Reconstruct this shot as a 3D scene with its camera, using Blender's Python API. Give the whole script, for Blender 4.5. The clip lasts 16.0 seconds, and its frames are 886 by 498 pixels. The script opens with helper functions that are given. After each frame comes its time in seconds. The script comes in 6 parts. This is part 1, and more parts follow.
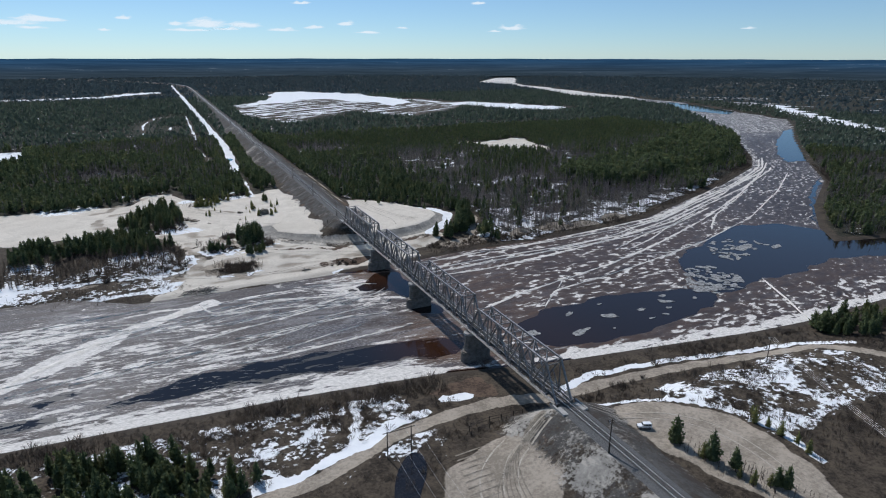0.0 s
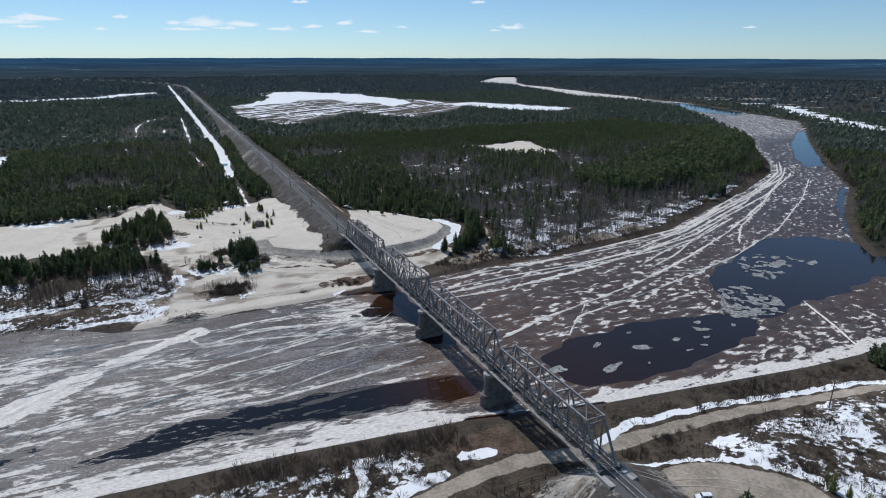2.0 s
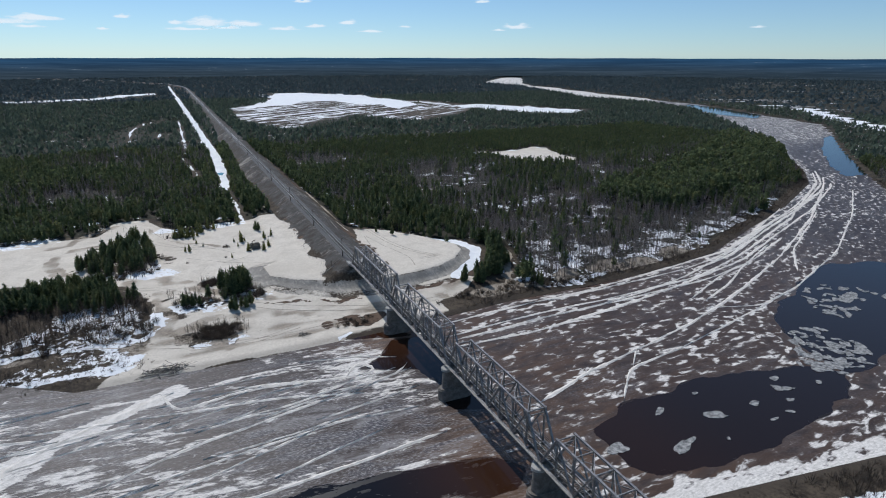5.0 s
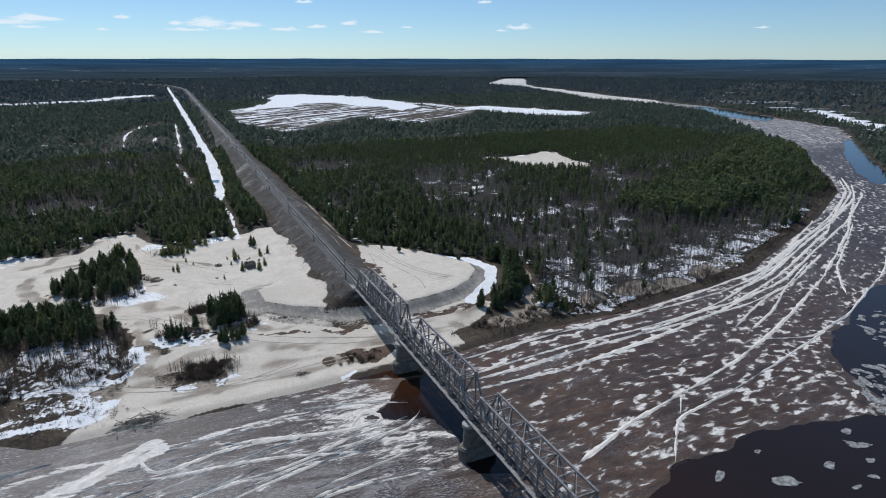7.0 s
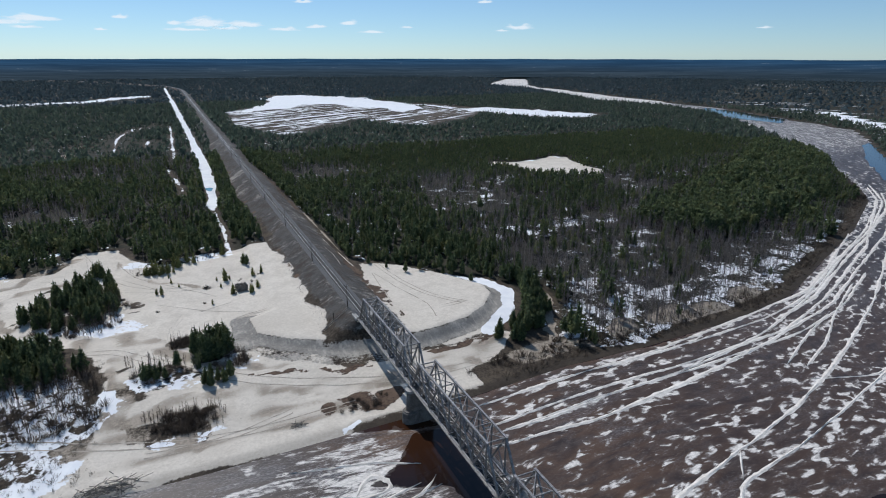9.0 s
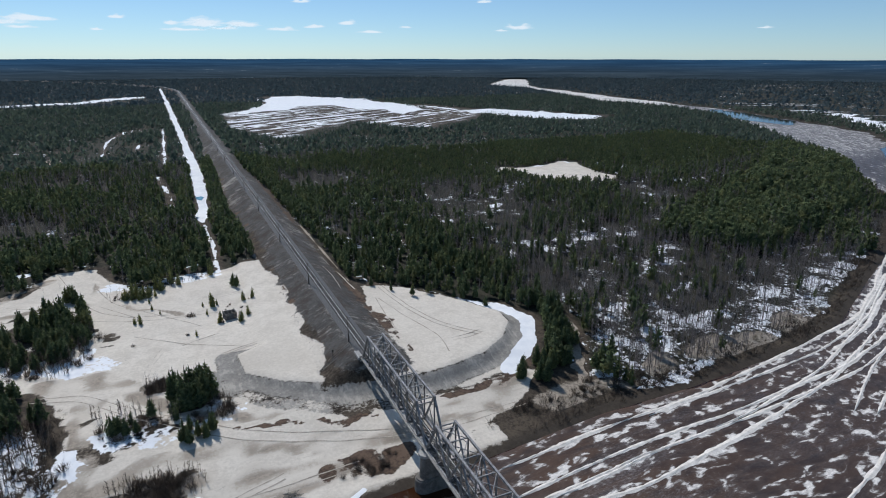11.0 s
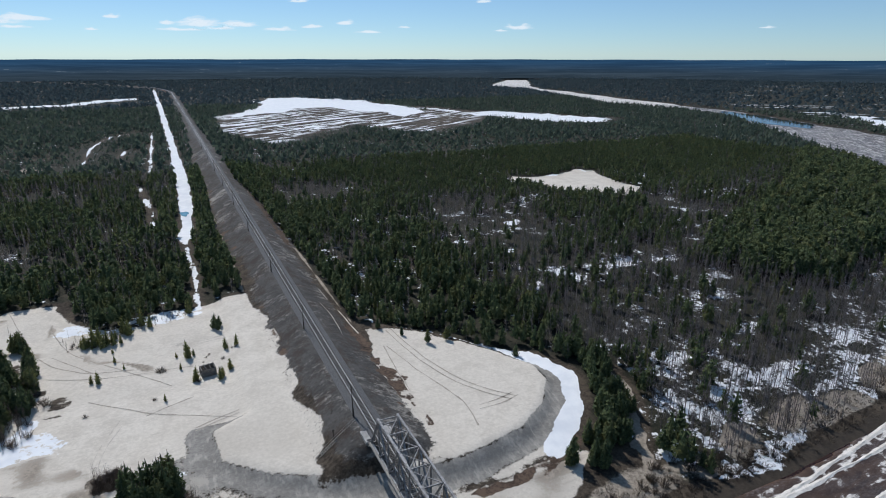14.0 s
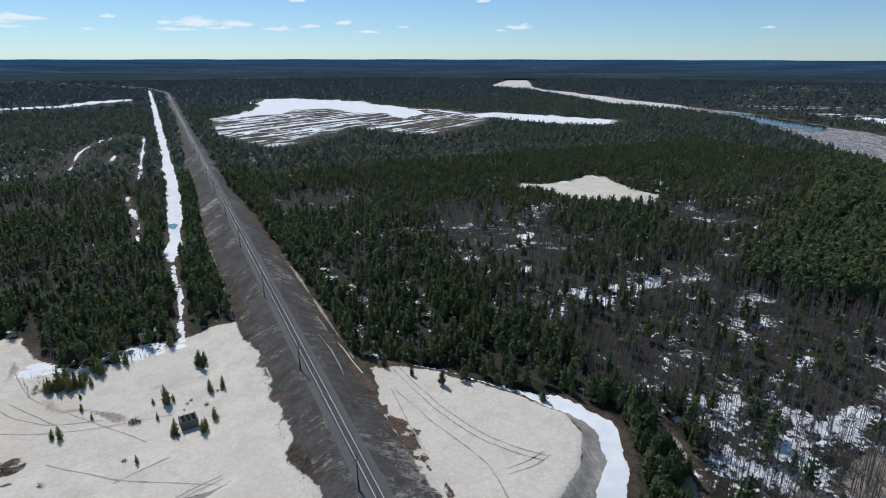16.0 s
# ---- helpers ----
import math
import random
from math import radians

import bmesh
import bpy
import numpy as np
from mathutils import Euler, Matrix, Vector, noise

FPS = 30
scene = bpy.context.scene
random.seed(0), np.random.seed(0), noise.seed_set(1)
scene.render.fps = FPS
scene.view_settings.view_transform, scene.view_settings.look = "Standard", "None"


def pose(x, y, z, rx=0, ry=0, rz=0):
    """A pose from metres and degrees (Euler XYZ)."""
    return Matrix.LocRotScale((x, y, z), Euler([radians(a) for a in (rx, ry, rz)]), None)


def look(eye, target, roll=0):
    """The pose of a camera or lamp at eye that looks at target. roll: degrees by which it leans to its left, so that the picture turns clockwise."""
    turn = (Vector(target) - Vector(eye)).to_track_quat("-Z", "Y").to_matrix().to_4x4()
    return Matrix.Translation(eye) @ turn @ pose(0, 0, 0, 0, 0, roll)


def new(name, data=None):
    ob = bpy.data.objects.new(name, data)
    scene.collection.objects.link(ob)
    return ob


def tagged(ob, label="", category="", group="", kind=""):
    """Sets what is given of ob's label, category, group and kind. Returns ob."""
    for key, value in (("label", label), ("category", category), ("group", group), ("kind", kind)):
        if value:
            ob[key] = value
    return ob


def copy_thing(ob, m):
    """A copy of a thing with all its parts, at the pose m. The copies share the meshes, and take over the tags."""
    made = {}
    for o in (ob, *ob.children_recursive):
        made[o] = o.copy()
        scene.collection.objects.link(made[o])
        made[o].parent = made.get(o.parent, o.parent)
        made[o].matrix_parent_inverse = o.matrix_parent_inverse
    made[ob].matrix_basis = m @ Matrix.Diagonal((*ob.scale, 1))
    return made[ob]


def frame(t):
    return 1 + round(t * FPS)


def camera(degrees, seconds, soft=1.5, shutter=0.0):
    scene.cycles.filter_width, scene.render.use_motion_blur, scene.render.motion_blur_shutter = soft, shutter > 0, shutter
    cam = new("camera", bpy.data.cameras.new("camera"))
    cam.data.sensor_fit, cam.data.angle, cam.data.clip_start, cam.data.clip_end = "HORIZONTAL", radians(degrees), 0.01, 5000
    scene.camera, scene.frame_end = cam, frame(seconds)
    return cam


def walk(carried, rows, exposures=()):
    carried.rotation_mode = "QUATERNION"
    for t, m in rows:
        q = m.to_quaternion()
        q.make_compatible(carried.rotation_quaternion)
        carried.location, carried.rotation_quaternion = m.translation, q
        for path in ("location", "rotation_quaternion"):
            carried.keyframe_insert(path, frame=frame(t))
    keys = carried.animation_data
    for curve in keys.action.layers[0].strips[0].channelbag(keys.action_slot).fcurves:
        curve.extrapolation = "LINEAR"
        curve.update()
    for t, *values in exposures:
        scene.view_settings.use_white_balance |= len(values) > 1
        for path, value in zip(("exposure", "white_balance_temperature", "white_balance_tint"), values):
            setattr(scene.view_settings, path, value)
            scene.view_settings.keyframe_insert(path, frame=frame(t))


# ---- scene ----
cam = camera(73.0, 16.0, soft=1.0)
# seconds, eye x, y, z, yaw and pitch in degrees
PATH = [
    (0, -88.6, 0.0, 100.0, -24.92, -17.92),
    (0.5, -87.07, 6.41, 100.28, -24.94, -17.93),
    (1, -85.52, 12.88, 100.54, -24.98, -17.94),
    (1.5, -83.94, 19.42, 100.77, -25.01, -17.97),
    (2, -82.34, 26.03, 100.99, -25.02, -17.99),
    (2.5, -80.71, 32.69, 101.19, -25.0, -18.02),
    (3, -79.06, 39.4, 101.36, -24.96, -18.05),
    (3.5, -77.39, 46.17, 101.52, -24.91, -18.06),
    (4, -75.71, 52.99, 101.67, -24.86, -18.05),
    (4.5, -74.0, 59.85, 101.8, -24.81, -18.03),
    (5, -72.28, 66.75, 101.91, -24.77, -18.01),
    (5.5, -70.54, 73.69, 102.01, -24.72, -17.99),
    (6, -68.79, 80.66, 102.1, -24.69, -17.97),
    (6.5, -67.03, 87.67, 102.18, -24.67, -17.95),
    (7, -65.26, 94.69, 102.25, -24.66, -17.95),
    (7.5, -63.47, 101.75, 102.31, -24.67, -17.94),
    (8, -61.68, 108.82, 102.36, -24.68, -17.94),
    (8.5, -59.89, 115.91, 102.41, -24.69, -17.94),
    (9, -58.09, 123.0, 102.45, -24.71, -17.94),
    (9.5, -56.28, 130.11, 102.48, -24.74, -17.94),
    (10, -54.48, 137.23, 102.51, -24.78, -17.93),
    (10.5, -52.67, 144.34, 102.54, -24.83, -17.93),
    (11, -50.87, 151.45, 102.57, -24.87, -17.93),
    (11.5, -49.06, 158.56, 102.59, -24.91, -17.92),
    (12, -47.26, 165.66, 102.62, -24.94, -17.92),
    (12.5, -45.47, 172.74, 102.65, -24.97, -17.92),
    (13, -43.68, 179.81, 102.68, -25.0, -17.91),
    (13.5, -41.9, 186.86, 102.71, -25.03, -17.91),
    (14, -40.13, 193.88, 102.75, -25.06, -17.91),
    (14.5, -38.36, 200.88, 102.8, -25.1, -17.91),
    (15, -36.62, 207.85, 102.85, -25.13, -17.91),
    (15.5, -34.88, 214.78, 102.91, -25.17, -17.91),
    (16, -33.16, 221.67, 102.98, -25.19, -17.91),
]
walk(cam, [(t, pose(x, y, z, 90 + pitch, 0, yaw) @ pose(0, 0, 0, 0, 0, 0.08)) for t, x, y, z, yaw, pitch in PATH],
     [(0.0, 0.0, 6150.0, 10.0), (16.0, 0.0, 6150.0, 10.0)])

# ---- world, sun, exposure ----
SUN_AZ, SUN_EL = -9.0, 47.0  # degrees: azimuth from +y towards +x, elevation
world = bpy.data.worlds.new("sky")
scene.world = world
world.use_nodes = True
wn, wl = world.node_tree.nodes, world.node_tree.links
sky = wn.new("ShaderNodeTexSky")
sky.sky_type, sky.sun_disc = "NISHITA", False
sky.sun_elevation, sky.sun_rotation = radians(SUN_EL), radians(SUN_AZ)
sky.altitude, sky.air_density, sky.dust_density, sky.ozone_density = 2200, 1.0, 0.25, 2.5
cool = wn.new("ShaderNodeMix")
cool.data_type, cool.blend_type = "RGBA", "MULTIPLY"
cool.inputs[0].default_value, cool.inputs[7].default_value = 1.0, (0.82, 0.975, 1.10, 1.0)
wl.new(sky.outputs[0], cool.inputs[6])
air = wn.new("ShaderNodeMix")
air.data_type = "RGBA"
air.inputs[0].default_value, air.inputs[7].default_value = 0.13, (6.0, 9.0, 11.0, 1.0)
wl.new(cool.outputs[2], air.inputs[6])
wl.new(air.outputs[2], wn["Background"].inputs[0])
wn["Background"].inputs[1].default_value = 0.079
sun = new("sun", bpy.data.lights.new("sun", "SUN"))
sun.data.energy, sun.data.angle, sun.data.color = 3.5, radians(0.55), (1.0, 0.965, 0.92)
sa, se = radians(SUN_AZ), radians(SUN_EL)
sun.matrix_world = look((0, 0, 0), (-math.sin(sa) * math.cos(se), -math.cos(sa) * math.cos(se), -math.sin(se)))

rng = np.random.default_rng(7)


# ---- materials ----
class Mat:
    """A node material with a few shorthands."""

    def __init__(self, name, rough=0.8, metal=0.0, spec=0.3):
        self.m = bpy.data.materials.new(name)
        self.m.use_nodes = True
        self.n, self.l = self.m.node_tree.nodes, self.m.node_tree.links
        self.b = self.n["Principled BSDF"]
        self.b.inputs["Roughness"].default_value = rough
        self.b.inputs["Metallic"].default_value = metal
        self.b.inputs["Specular IOR Level"].default_value = spec

    def put(self, sock, val):
        if isinstance(val, (int, float)):
            sock.default_value = val
        elif isinstance(val, tuple):
            sock.default_value = (*val, 1.0)[: len(sock.default_value)]
        else:
            self.l.new(val, sock)

    def coords(self, scale=(1, 1, 1), rot=0.0):
        g = self.n.new("ShaderNodeNewGeometry")
        mp = self.n.new("ShaderNodeMapping")
        mp.inputs["Scale"].default_value = scale
        mp.inputs["Rotation"].default_value = (0, 0, rot)
        self.l.new(g.outputs["Position"], mp.inputs["Vector"])
        return mp.outputs[0]

    def turned(self, degrees, scale):
        """Position turned about z, then stretched."""
        mp = self.n.new("ShaderNodeMapping")
        mp.inputs["Scale"].default_value = scale
        self.l.new(self.coords(rot=radians(-degrees)), mp.inputs["Vector"])
        return mp.outputs[0]

    def noise(self, scale, detail=4, rough=0.55, vec=None, dist=0.0):
        t = self.n.new("ShaderNodeTexNoise")
        t.inputs["Scale"].default_value, t.inputs["Detail"].default_value = scale, detail
        t.inputs["Roughness"].default_value, t.inputs["Distortion"].default_value = rough, dist
        self.l.new(vec if vec is not None else self.coords(), t.inputs["Vector"])
        return t.outputs["Fac"]

    def ramp(self, fac, stops):
        r = self.n.new("ShaderNodeValToRGB")
        e = r.color_ramp.elements
        while len(e) < len(stops):
            e.new(0.5)
        for el, (p, c) in zip(e, stops):
            el.position = p
            el.color = (*c, 1.0) if isinstance(c, tuple) else (c, c, c, 1.0)
        self.l.new(fac, r.inputs[0])
        return r.outputs[0]

    def mix(self, fac, a, b):
        x = self.n.new("ShaderNodeMix")
        x.data_type = "RGBA"
        self.put(x.inputs[0], fac)
        self.put(x.inputs[6], a)
        self.put(x.inputs[7], b)
        return x.outputs[2]

    def math(self, op, a, b=0.0, clamp=False):
        x = self.n.new("ShaderNodeMath")
        x.operation, x.use_clamp = op, clamp
        self.put(x.inputs[0], a)
        self.put(x.inputs[1], b)
        return x.outputs[0]

    def step(self, val, lo, hi):
        x = self.n.new("ShaderNodeMapRange")
        x.interpolation_type = "SMOOTHSTEP"
        self.put(x.inputs[0], val)
        self.put(x.inputs[1], lo)
        self.put(x.inputs[2], hi)
        return x.outputs[0]

    def attr(self, name):
        a = self.n.new("ShaderNodeAttribute")
        a.attribute_name = name
        s = self.n.new("ShaderNodeSeparateColor")
        self.l.new(a.outputs["Color"], s.inputs[0])
        return s.outputs[0], s.outputs[1], s.outputs[2], a.outputs["Alpha"]

    def bump(self, height, strength=0.3, dist=0.1):
        b = self.n.new("ShaderNodeBump")
        b.inputs["Strength"].default_value, b.inputs["Distance"].default_value = strength, dist
        self.l.new(height, b.inputs["Height"])
        self.l.new(b.outputs[0], self.b.inputs["Normal"])

    def color(self, c):
        self.put(self.b.inputs["Base Color"], c)
        return self

    def rnd(self):
        return self.n.new("ShaderNodeObjectInfo").outputs["Random"]

    def island(self):
        return self.n.new("ShaderNodeNewGeometry").outputs["Random Per Island"]


def simple(name, c1, c2, scale=2.0, rough=0.7, metal=0.0, bump=0.0, spec=0.3):
    """Two tones mixed by coarse and fine noise."""
    m = Mat(name, rough, metal, spec)
    f = m.math("ADD", m.math("MULTIPLY", m.noise(scale, 5), 0.6), m.math("MULTIPLY", m.noise(scale * 9, 3), 0.4))
    m.color(m.mix(m.step(f, 0.35, 0.65), c1, c2))
    if bump:
        m.bump(f, bump, 0.05)
    return m.m


def ground_material():
    m = Mat("ground", 0.95, 0, 0.15)
    sand, snow, grey, wood = m.attr("cover")
    road, red, far, wet = m.attr("cover_more")
    big, mid, fine = m.noise(0.02, 4), m.noise(0.15, 5, 0.6), m.noise(1.1, 4, 0.65)
    blend = m.math("ADD", m.math("MULTIPLY", mid, 0.5), m.math("MULTIPLY", fine, 0.5))
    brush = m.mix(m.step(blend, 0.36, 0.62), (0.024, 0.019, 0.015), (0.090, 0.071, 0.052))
    # floor litter tone, darkened further with the shade between the trees painted in
    shaded_floor = m.mix(m.step(blend, 0.4, 0.6), (0.016, 0.018, 0.012), (0.046, 0.041, 0.029))
    c = m.mix(wood, brush, shaded_floor)
    sandc = m.mix(m.step(blend, 0.35, 0.65), (0.525, 0.468, 0.395), (0.665, 0.603, 0.518))
    sandc = m.mix(m.math("MULTIPLY", m.step(m.math("ADD", m.math("MULTIPLY", big, 0.6), m.math("MULTIPLY", mid, 0.4)), 0.50, 0.66), 0.40), sandc, (0.40, 0.35, 0.285))
    streak = m.noise(0.9, 3, 0.5, m.coords((0.25, 1.6, 1), 0.25))
    sandc = m.mix(m.math("MULTIPLY", m.step(streak, 0.60, 0.74), 0.22), sandc, (0.30, 0.25, 0.19))
    rag = m.math("MULTIPLY", m.math("SUBTRACT", m.noise(0.45, 9, 0.78), 0.5), 2.6)
    edge = m.math("ADD", sand, m.math("MULTIPLY", rag, 0.45))
    c = m.mix(m.step(edge, 0.40, 0.60), c, sandc)
    roadc = m.mix(m.step(blend, 0.38, 0.62), (0.215, 0.182, 0.144), (0.37, 0.315, 0.255))
    c = m.mix(m.step(m.math("ADD", road, m.math("MULTIPLY", m.math("SUBTRACT", blend, 0.5), 0.6)), 0.4, 0.6), c, roadc)
    slope = m.noise(0.8, 7, 0.72, m.coords((0.30, 0.55, 0.30), 0.12), 0.4)
    greyc = m.mix(m.step(m.math("ADD", m.math("MULTIPLY", slope, 0.4), m.math("MULTIPLY", blend, 0.6)), 0.34, 0.64), (0.046, 0.043, 0.040), (0.102, 0.096, 0.089))
    scrub = m.math("ADD", m.math("MULTIPLY", m.noise(0.13, 4, 0.65), 0.6), m.math("MULTIPLY", m.noise(1.6, 4, 0.7), 0.4))
    greyc = m.mix(m.math("MULTIPLY", m.step(scrub, 0.47, 0.58), 0.8), greyc, (0.056, 0.043, 0.035))
    pale = m.math("ADD", m.math("ADD", m.math("MULTIPLY", slope, 0.40), m.math("MULTIPLY", m.noise(0.05, 3), 0.45)), m.math("MULTIPLY", fine, 0.2))
    greyc = m.mix(m.math("MULTIPLY", m.step(pale, 0.55, 0.66), 0.7), greyc, (0.36, 0.33, 0.29))
    edge = m.math("SUBTRACT", grey, rag)
    c = m.mix(m.step(edge, 0.34, 0.66), c, greyc)
    redc = m.mix(m.step(blend, 0.4, 0.6), (0.052, 0.036, 0.027), (0.125, 0.086, 0.062))
    c = m.mix(m.step(m.math("ADD", red, m.math("MULTIPLY", m.math("SUBTRACT", mid, 0.5), 1.4)), 0.5, 0.62), c, redc)
    lipc = m.mix(m.step(blend, 0.36, 0.64), (0.20, 0.185, 0.165), (0.30, 0.28, 0.25))
    rill = m.noise(0.5, 4, 0.6, m.coords((1.5, 0.5, 1), 0.1))
    lipc = m.mix(m.math("MULTIPLY", m.step(m.math("ADD", m.math("MULTIPLY", rill, 0.6), m.math("MULTIPLY", mid, 0.4)), 0.50, 0.62), 0.6), lipc, (0.44, 0.40, 0.345))
    c = m.mix(m.step(m.math("ADD", far, m.math("MULTIPLY", m.math("SUBTRACT", blend, 0.5), 1.9)), 0.40, 0.62), c, lipc)
    c = m.mix(m.math("MULTIPLY", wet, 0.75), c, (0.052, 0.042, 0.033))
    patch = m.math("ADD", m.math("MULTIPLY", m.noise(0.09, 5, 0.6), 0.55), m.math("MULTIPLY", m.noise(0.55, 4, 0.6), 0.45))
    lim = m.math("SUBTRACT", 1.0, m.math("MULTIPLY", snow, 1.0))
    sf = m.step(m.math("SUBTRACT", m.math("ADD", m.math("MULTIPLY", patch, 1.0), 0.0), m.math("ADD", m.math("MULTIPLY", lim, 0.62), 0.18)), -0.02, 0.03)
    sf = m.math("MULTIPLY", sf, m.step(snow, 0.02, 0.1))
    snowc = m.mix(m.step(mid, 0.3, 0.7), (0.70, 0.71, 0.73), (0.82, 0.82, 0.82))
    c = m.mix(sf, c, snowc)
    strips, field, _, _ = m.attr("cover_far")
    rows = m.noise(1.0, 6, 0.62, m.turned(33, (0.006, 0.075, 1)), 0.4)
    c = m.mix(m.math("MULTIPLY", strips, m.step(rows, 0.50, 0.56)), c, snowc)
    rows = m.noise(1.0, 6, 0.65, m.turned(-42, (0.0035, 0.03, 1)), 0.4)
    c = m.mix(m.math("MULTIPLY", field, m.step(rows, 0.60, 0.66)), c, snowc)
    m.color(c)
    m.bump(m.math("MULTIPLY", blend, m.math("SUBTRACT", 1.0, m.math("MULTIPLY", sand, 0.75))), 0.5, 0.25)
    return m.m


def river_material():
    """Brown open water, thin dark ice and white crusted ice, by the cover of ice along the flow."""
    m = Mat("river_ice", 0.5, 0, 0.4)
    white, water, milky, brown = m.attr("ice")
    a = m.n.new("ShaderNodeAttribute")
    a.attribute_name = "flow"
    def vec(sx, sy):
        mp = m.n.new("ShaderNodeMapping")
        mp.inputs["Scale"].default_value = (sx, sy, 1)
        m.l.new(a.outputs["Vector"], mp.inputs["Vector"])
        return mp.outputs[0]
    streaks = m.noise(1.0, 6, 0.62, vec(0.05, 0.22), 0.6)
    flecks = m.noise(1.0, 3, 0.5, vec(0.17, 0.35), 0.5)
    broken = m.noise(1.0, 9, 0.68, vec(0.13, 0.46), 0.9)
    flecks = m.mix(m.step(milky, 0.20, 0.36), flecks, broken)
    fine = m.noise(1.0, 8, 0.72, vec(0.45, 1.4), 0.5)
    grain = m.noise(1.0, 8, 0.7, vec(0.9, 1.9), 0.3)
    bands = m.noise(1.0, 7, 0.66, vec(0.035, 0.13), 1.2)
    pat = m.math("ADD", m.math("ADD", m.math("MULTIPLY", streaks, 0.28), m.math("MULTIPLY", flecks, 0.56)), m.math("MULTIPLY", fine, 0.16))
    cover = m.math("SUBTRACT", m.math("ADD", pat, m.math("MULTIPLY", white, 0.55)), 0.70)
    wf = m.step(cover, -0.02, 0.03)
    soft = m.step(m.math("SUBTRACT", m.math("ADD", m.math("MULTIPLY", streaks, 0.7), m.math("MULTIPLY", fine, 0.3)), m.math("SUBTRACT", 0.75, m.math("MULTIPLY", milky, 0.5))), -0.08, 0.14)
    thin = m.mix(m.step(flecks, 0.35, 0.65), (0.034, 0.025, 0.023), (0.074, 0.056, 0.049))
    thin = m.mix(m.math("MULTIPLY", brown, m.step(streaks, 0.3, 0.6)), thin, (0.13, 0.075, 0.045))
    grey = m.mix(soft, thin, (0.22, 0.205, 0.20))
    rime = m.math("MULTIPLY", m.step(m.math("ADD", m.math("MULTIPLY", grain, 0.6), m.math("MULTIPLY", bands, 0.4)), 0.48, 0.62), m.math("MULTIPLY", milky, 1.15, True))
    grey = m.mix(rime, grey, (0.44, 0.425, 0.42))
    lane = m.math("MULTIPLY", m.step(bands, 0.52, 0.60), m.math("MULTIPLY", milky, 1.9, True))
    grey = m.mix(m.math("MULTIPLY", lane, m.step(grain, 0.62, 0.45)), grey, (0.050, 0.046, 0.054))
    snow = m.mix(m.step(m.math("ADD", m.math("MULTIPLY", grain, 0.5), m.math("MULTIPLY", fine, 0.5)), 0.36, 0.62), (0.46, 0.425, 0.385), (0.78, 0.735, 0.685))
    snow = m.mix(m.step(cover, -0.01, 0.06), (0.27, 0.25, 0.235), snow)
    ice = m.mix(wf, grey, snow)
    hole = m.step(m.math("ADD", water, m.math("MULTIPLY", m.math("SUBTRACT", pat, 0.5), 1.1)), 0.46, 0.52)
    wat = m.mix(m.math("MULTIPLY", brown, 0.9), (0.008, 0.007, 0.008), (0.035, 0.014, 0.006))
    m.color(m.mix(hole, ice, wat))
    m.put(m.b.inputs["Roughness"], m.math("SUBTRACT", m.math("ADD", 0.45, m.math("MULTIPLY", wf, 0.4)), m.math("MULTIPLY", hole, 0.36), True))
    m.put(m.b.inputs["Specular IOR Level"], m.math("ADD", 0.14, m.math("MULTIPLY", hole, 0.10)))
    m.bump(m.math("MULTIPLY", m.math("ADD", wf, m.math("MULTIPLY", fine, 0.3)), m.math("SUBTRACT", 1.0, m.math("MULTIPLY", hole, 0.96))), 0.4, 0.15)
    return m.m


def foliage(name, dark, light, yellow):
    m = Mat(name, 0.8, 0, 0.2)
    c = m.mix(m.island(), dark, light)
    c = m.mix(m.math("MULTIPLY", m.step(m.noise(0.11, 3), 0.5, 0.68), 0.6), c, yellow)
    m.color(c)
    # thin needles let some of the light through
    tr = m.n.new("ShaderNodeBsdfTranslucent")
    m.l.new(c, tr.inputs[0])
    ms = m.n.new("ShaderNodeMixShader")
    ms.inputs[0].default_value = 0.45
    m.l.new(m.b.outputs[0], ms.inputs[1])
    m.l.new(tr.outputs[0], ms.inputs[2])
    m.l.new(ms.outputs[0], m.n["Material Output"].inputs[0])
    return m.m


def backdrop_material():
    """Distant wooded plain: air haze painted as a colour that turns bluer with depth."""
    m = Mat("distance", 1.0, 0, 0.0)
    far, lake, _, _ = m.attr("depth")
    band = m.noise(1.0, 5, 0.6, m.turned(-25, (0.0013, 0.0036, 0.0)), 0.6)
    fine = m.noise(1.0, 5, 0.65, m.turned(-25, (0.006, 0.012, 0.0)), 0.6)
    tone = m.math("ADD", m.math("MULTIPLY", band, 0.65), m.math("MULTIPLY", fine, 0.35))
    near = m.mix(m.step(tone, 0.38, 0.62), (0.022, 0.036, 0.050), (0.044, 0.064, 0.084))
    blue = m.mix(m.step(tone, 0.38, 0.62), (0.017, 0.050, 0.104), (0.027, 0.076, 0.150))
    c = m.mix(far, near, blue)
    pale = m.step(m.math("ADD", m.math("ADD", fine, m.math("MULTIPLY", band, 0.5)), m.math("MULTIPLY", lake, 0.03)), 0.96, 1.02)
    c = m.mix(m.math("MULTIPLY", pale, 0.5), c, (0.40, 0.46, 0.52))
    # black base: the plain glows by itself instead of taking the sun
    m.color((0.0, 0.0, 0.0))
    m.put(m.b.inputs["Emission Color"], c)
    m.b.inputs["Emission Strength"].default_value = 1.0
    return m.m


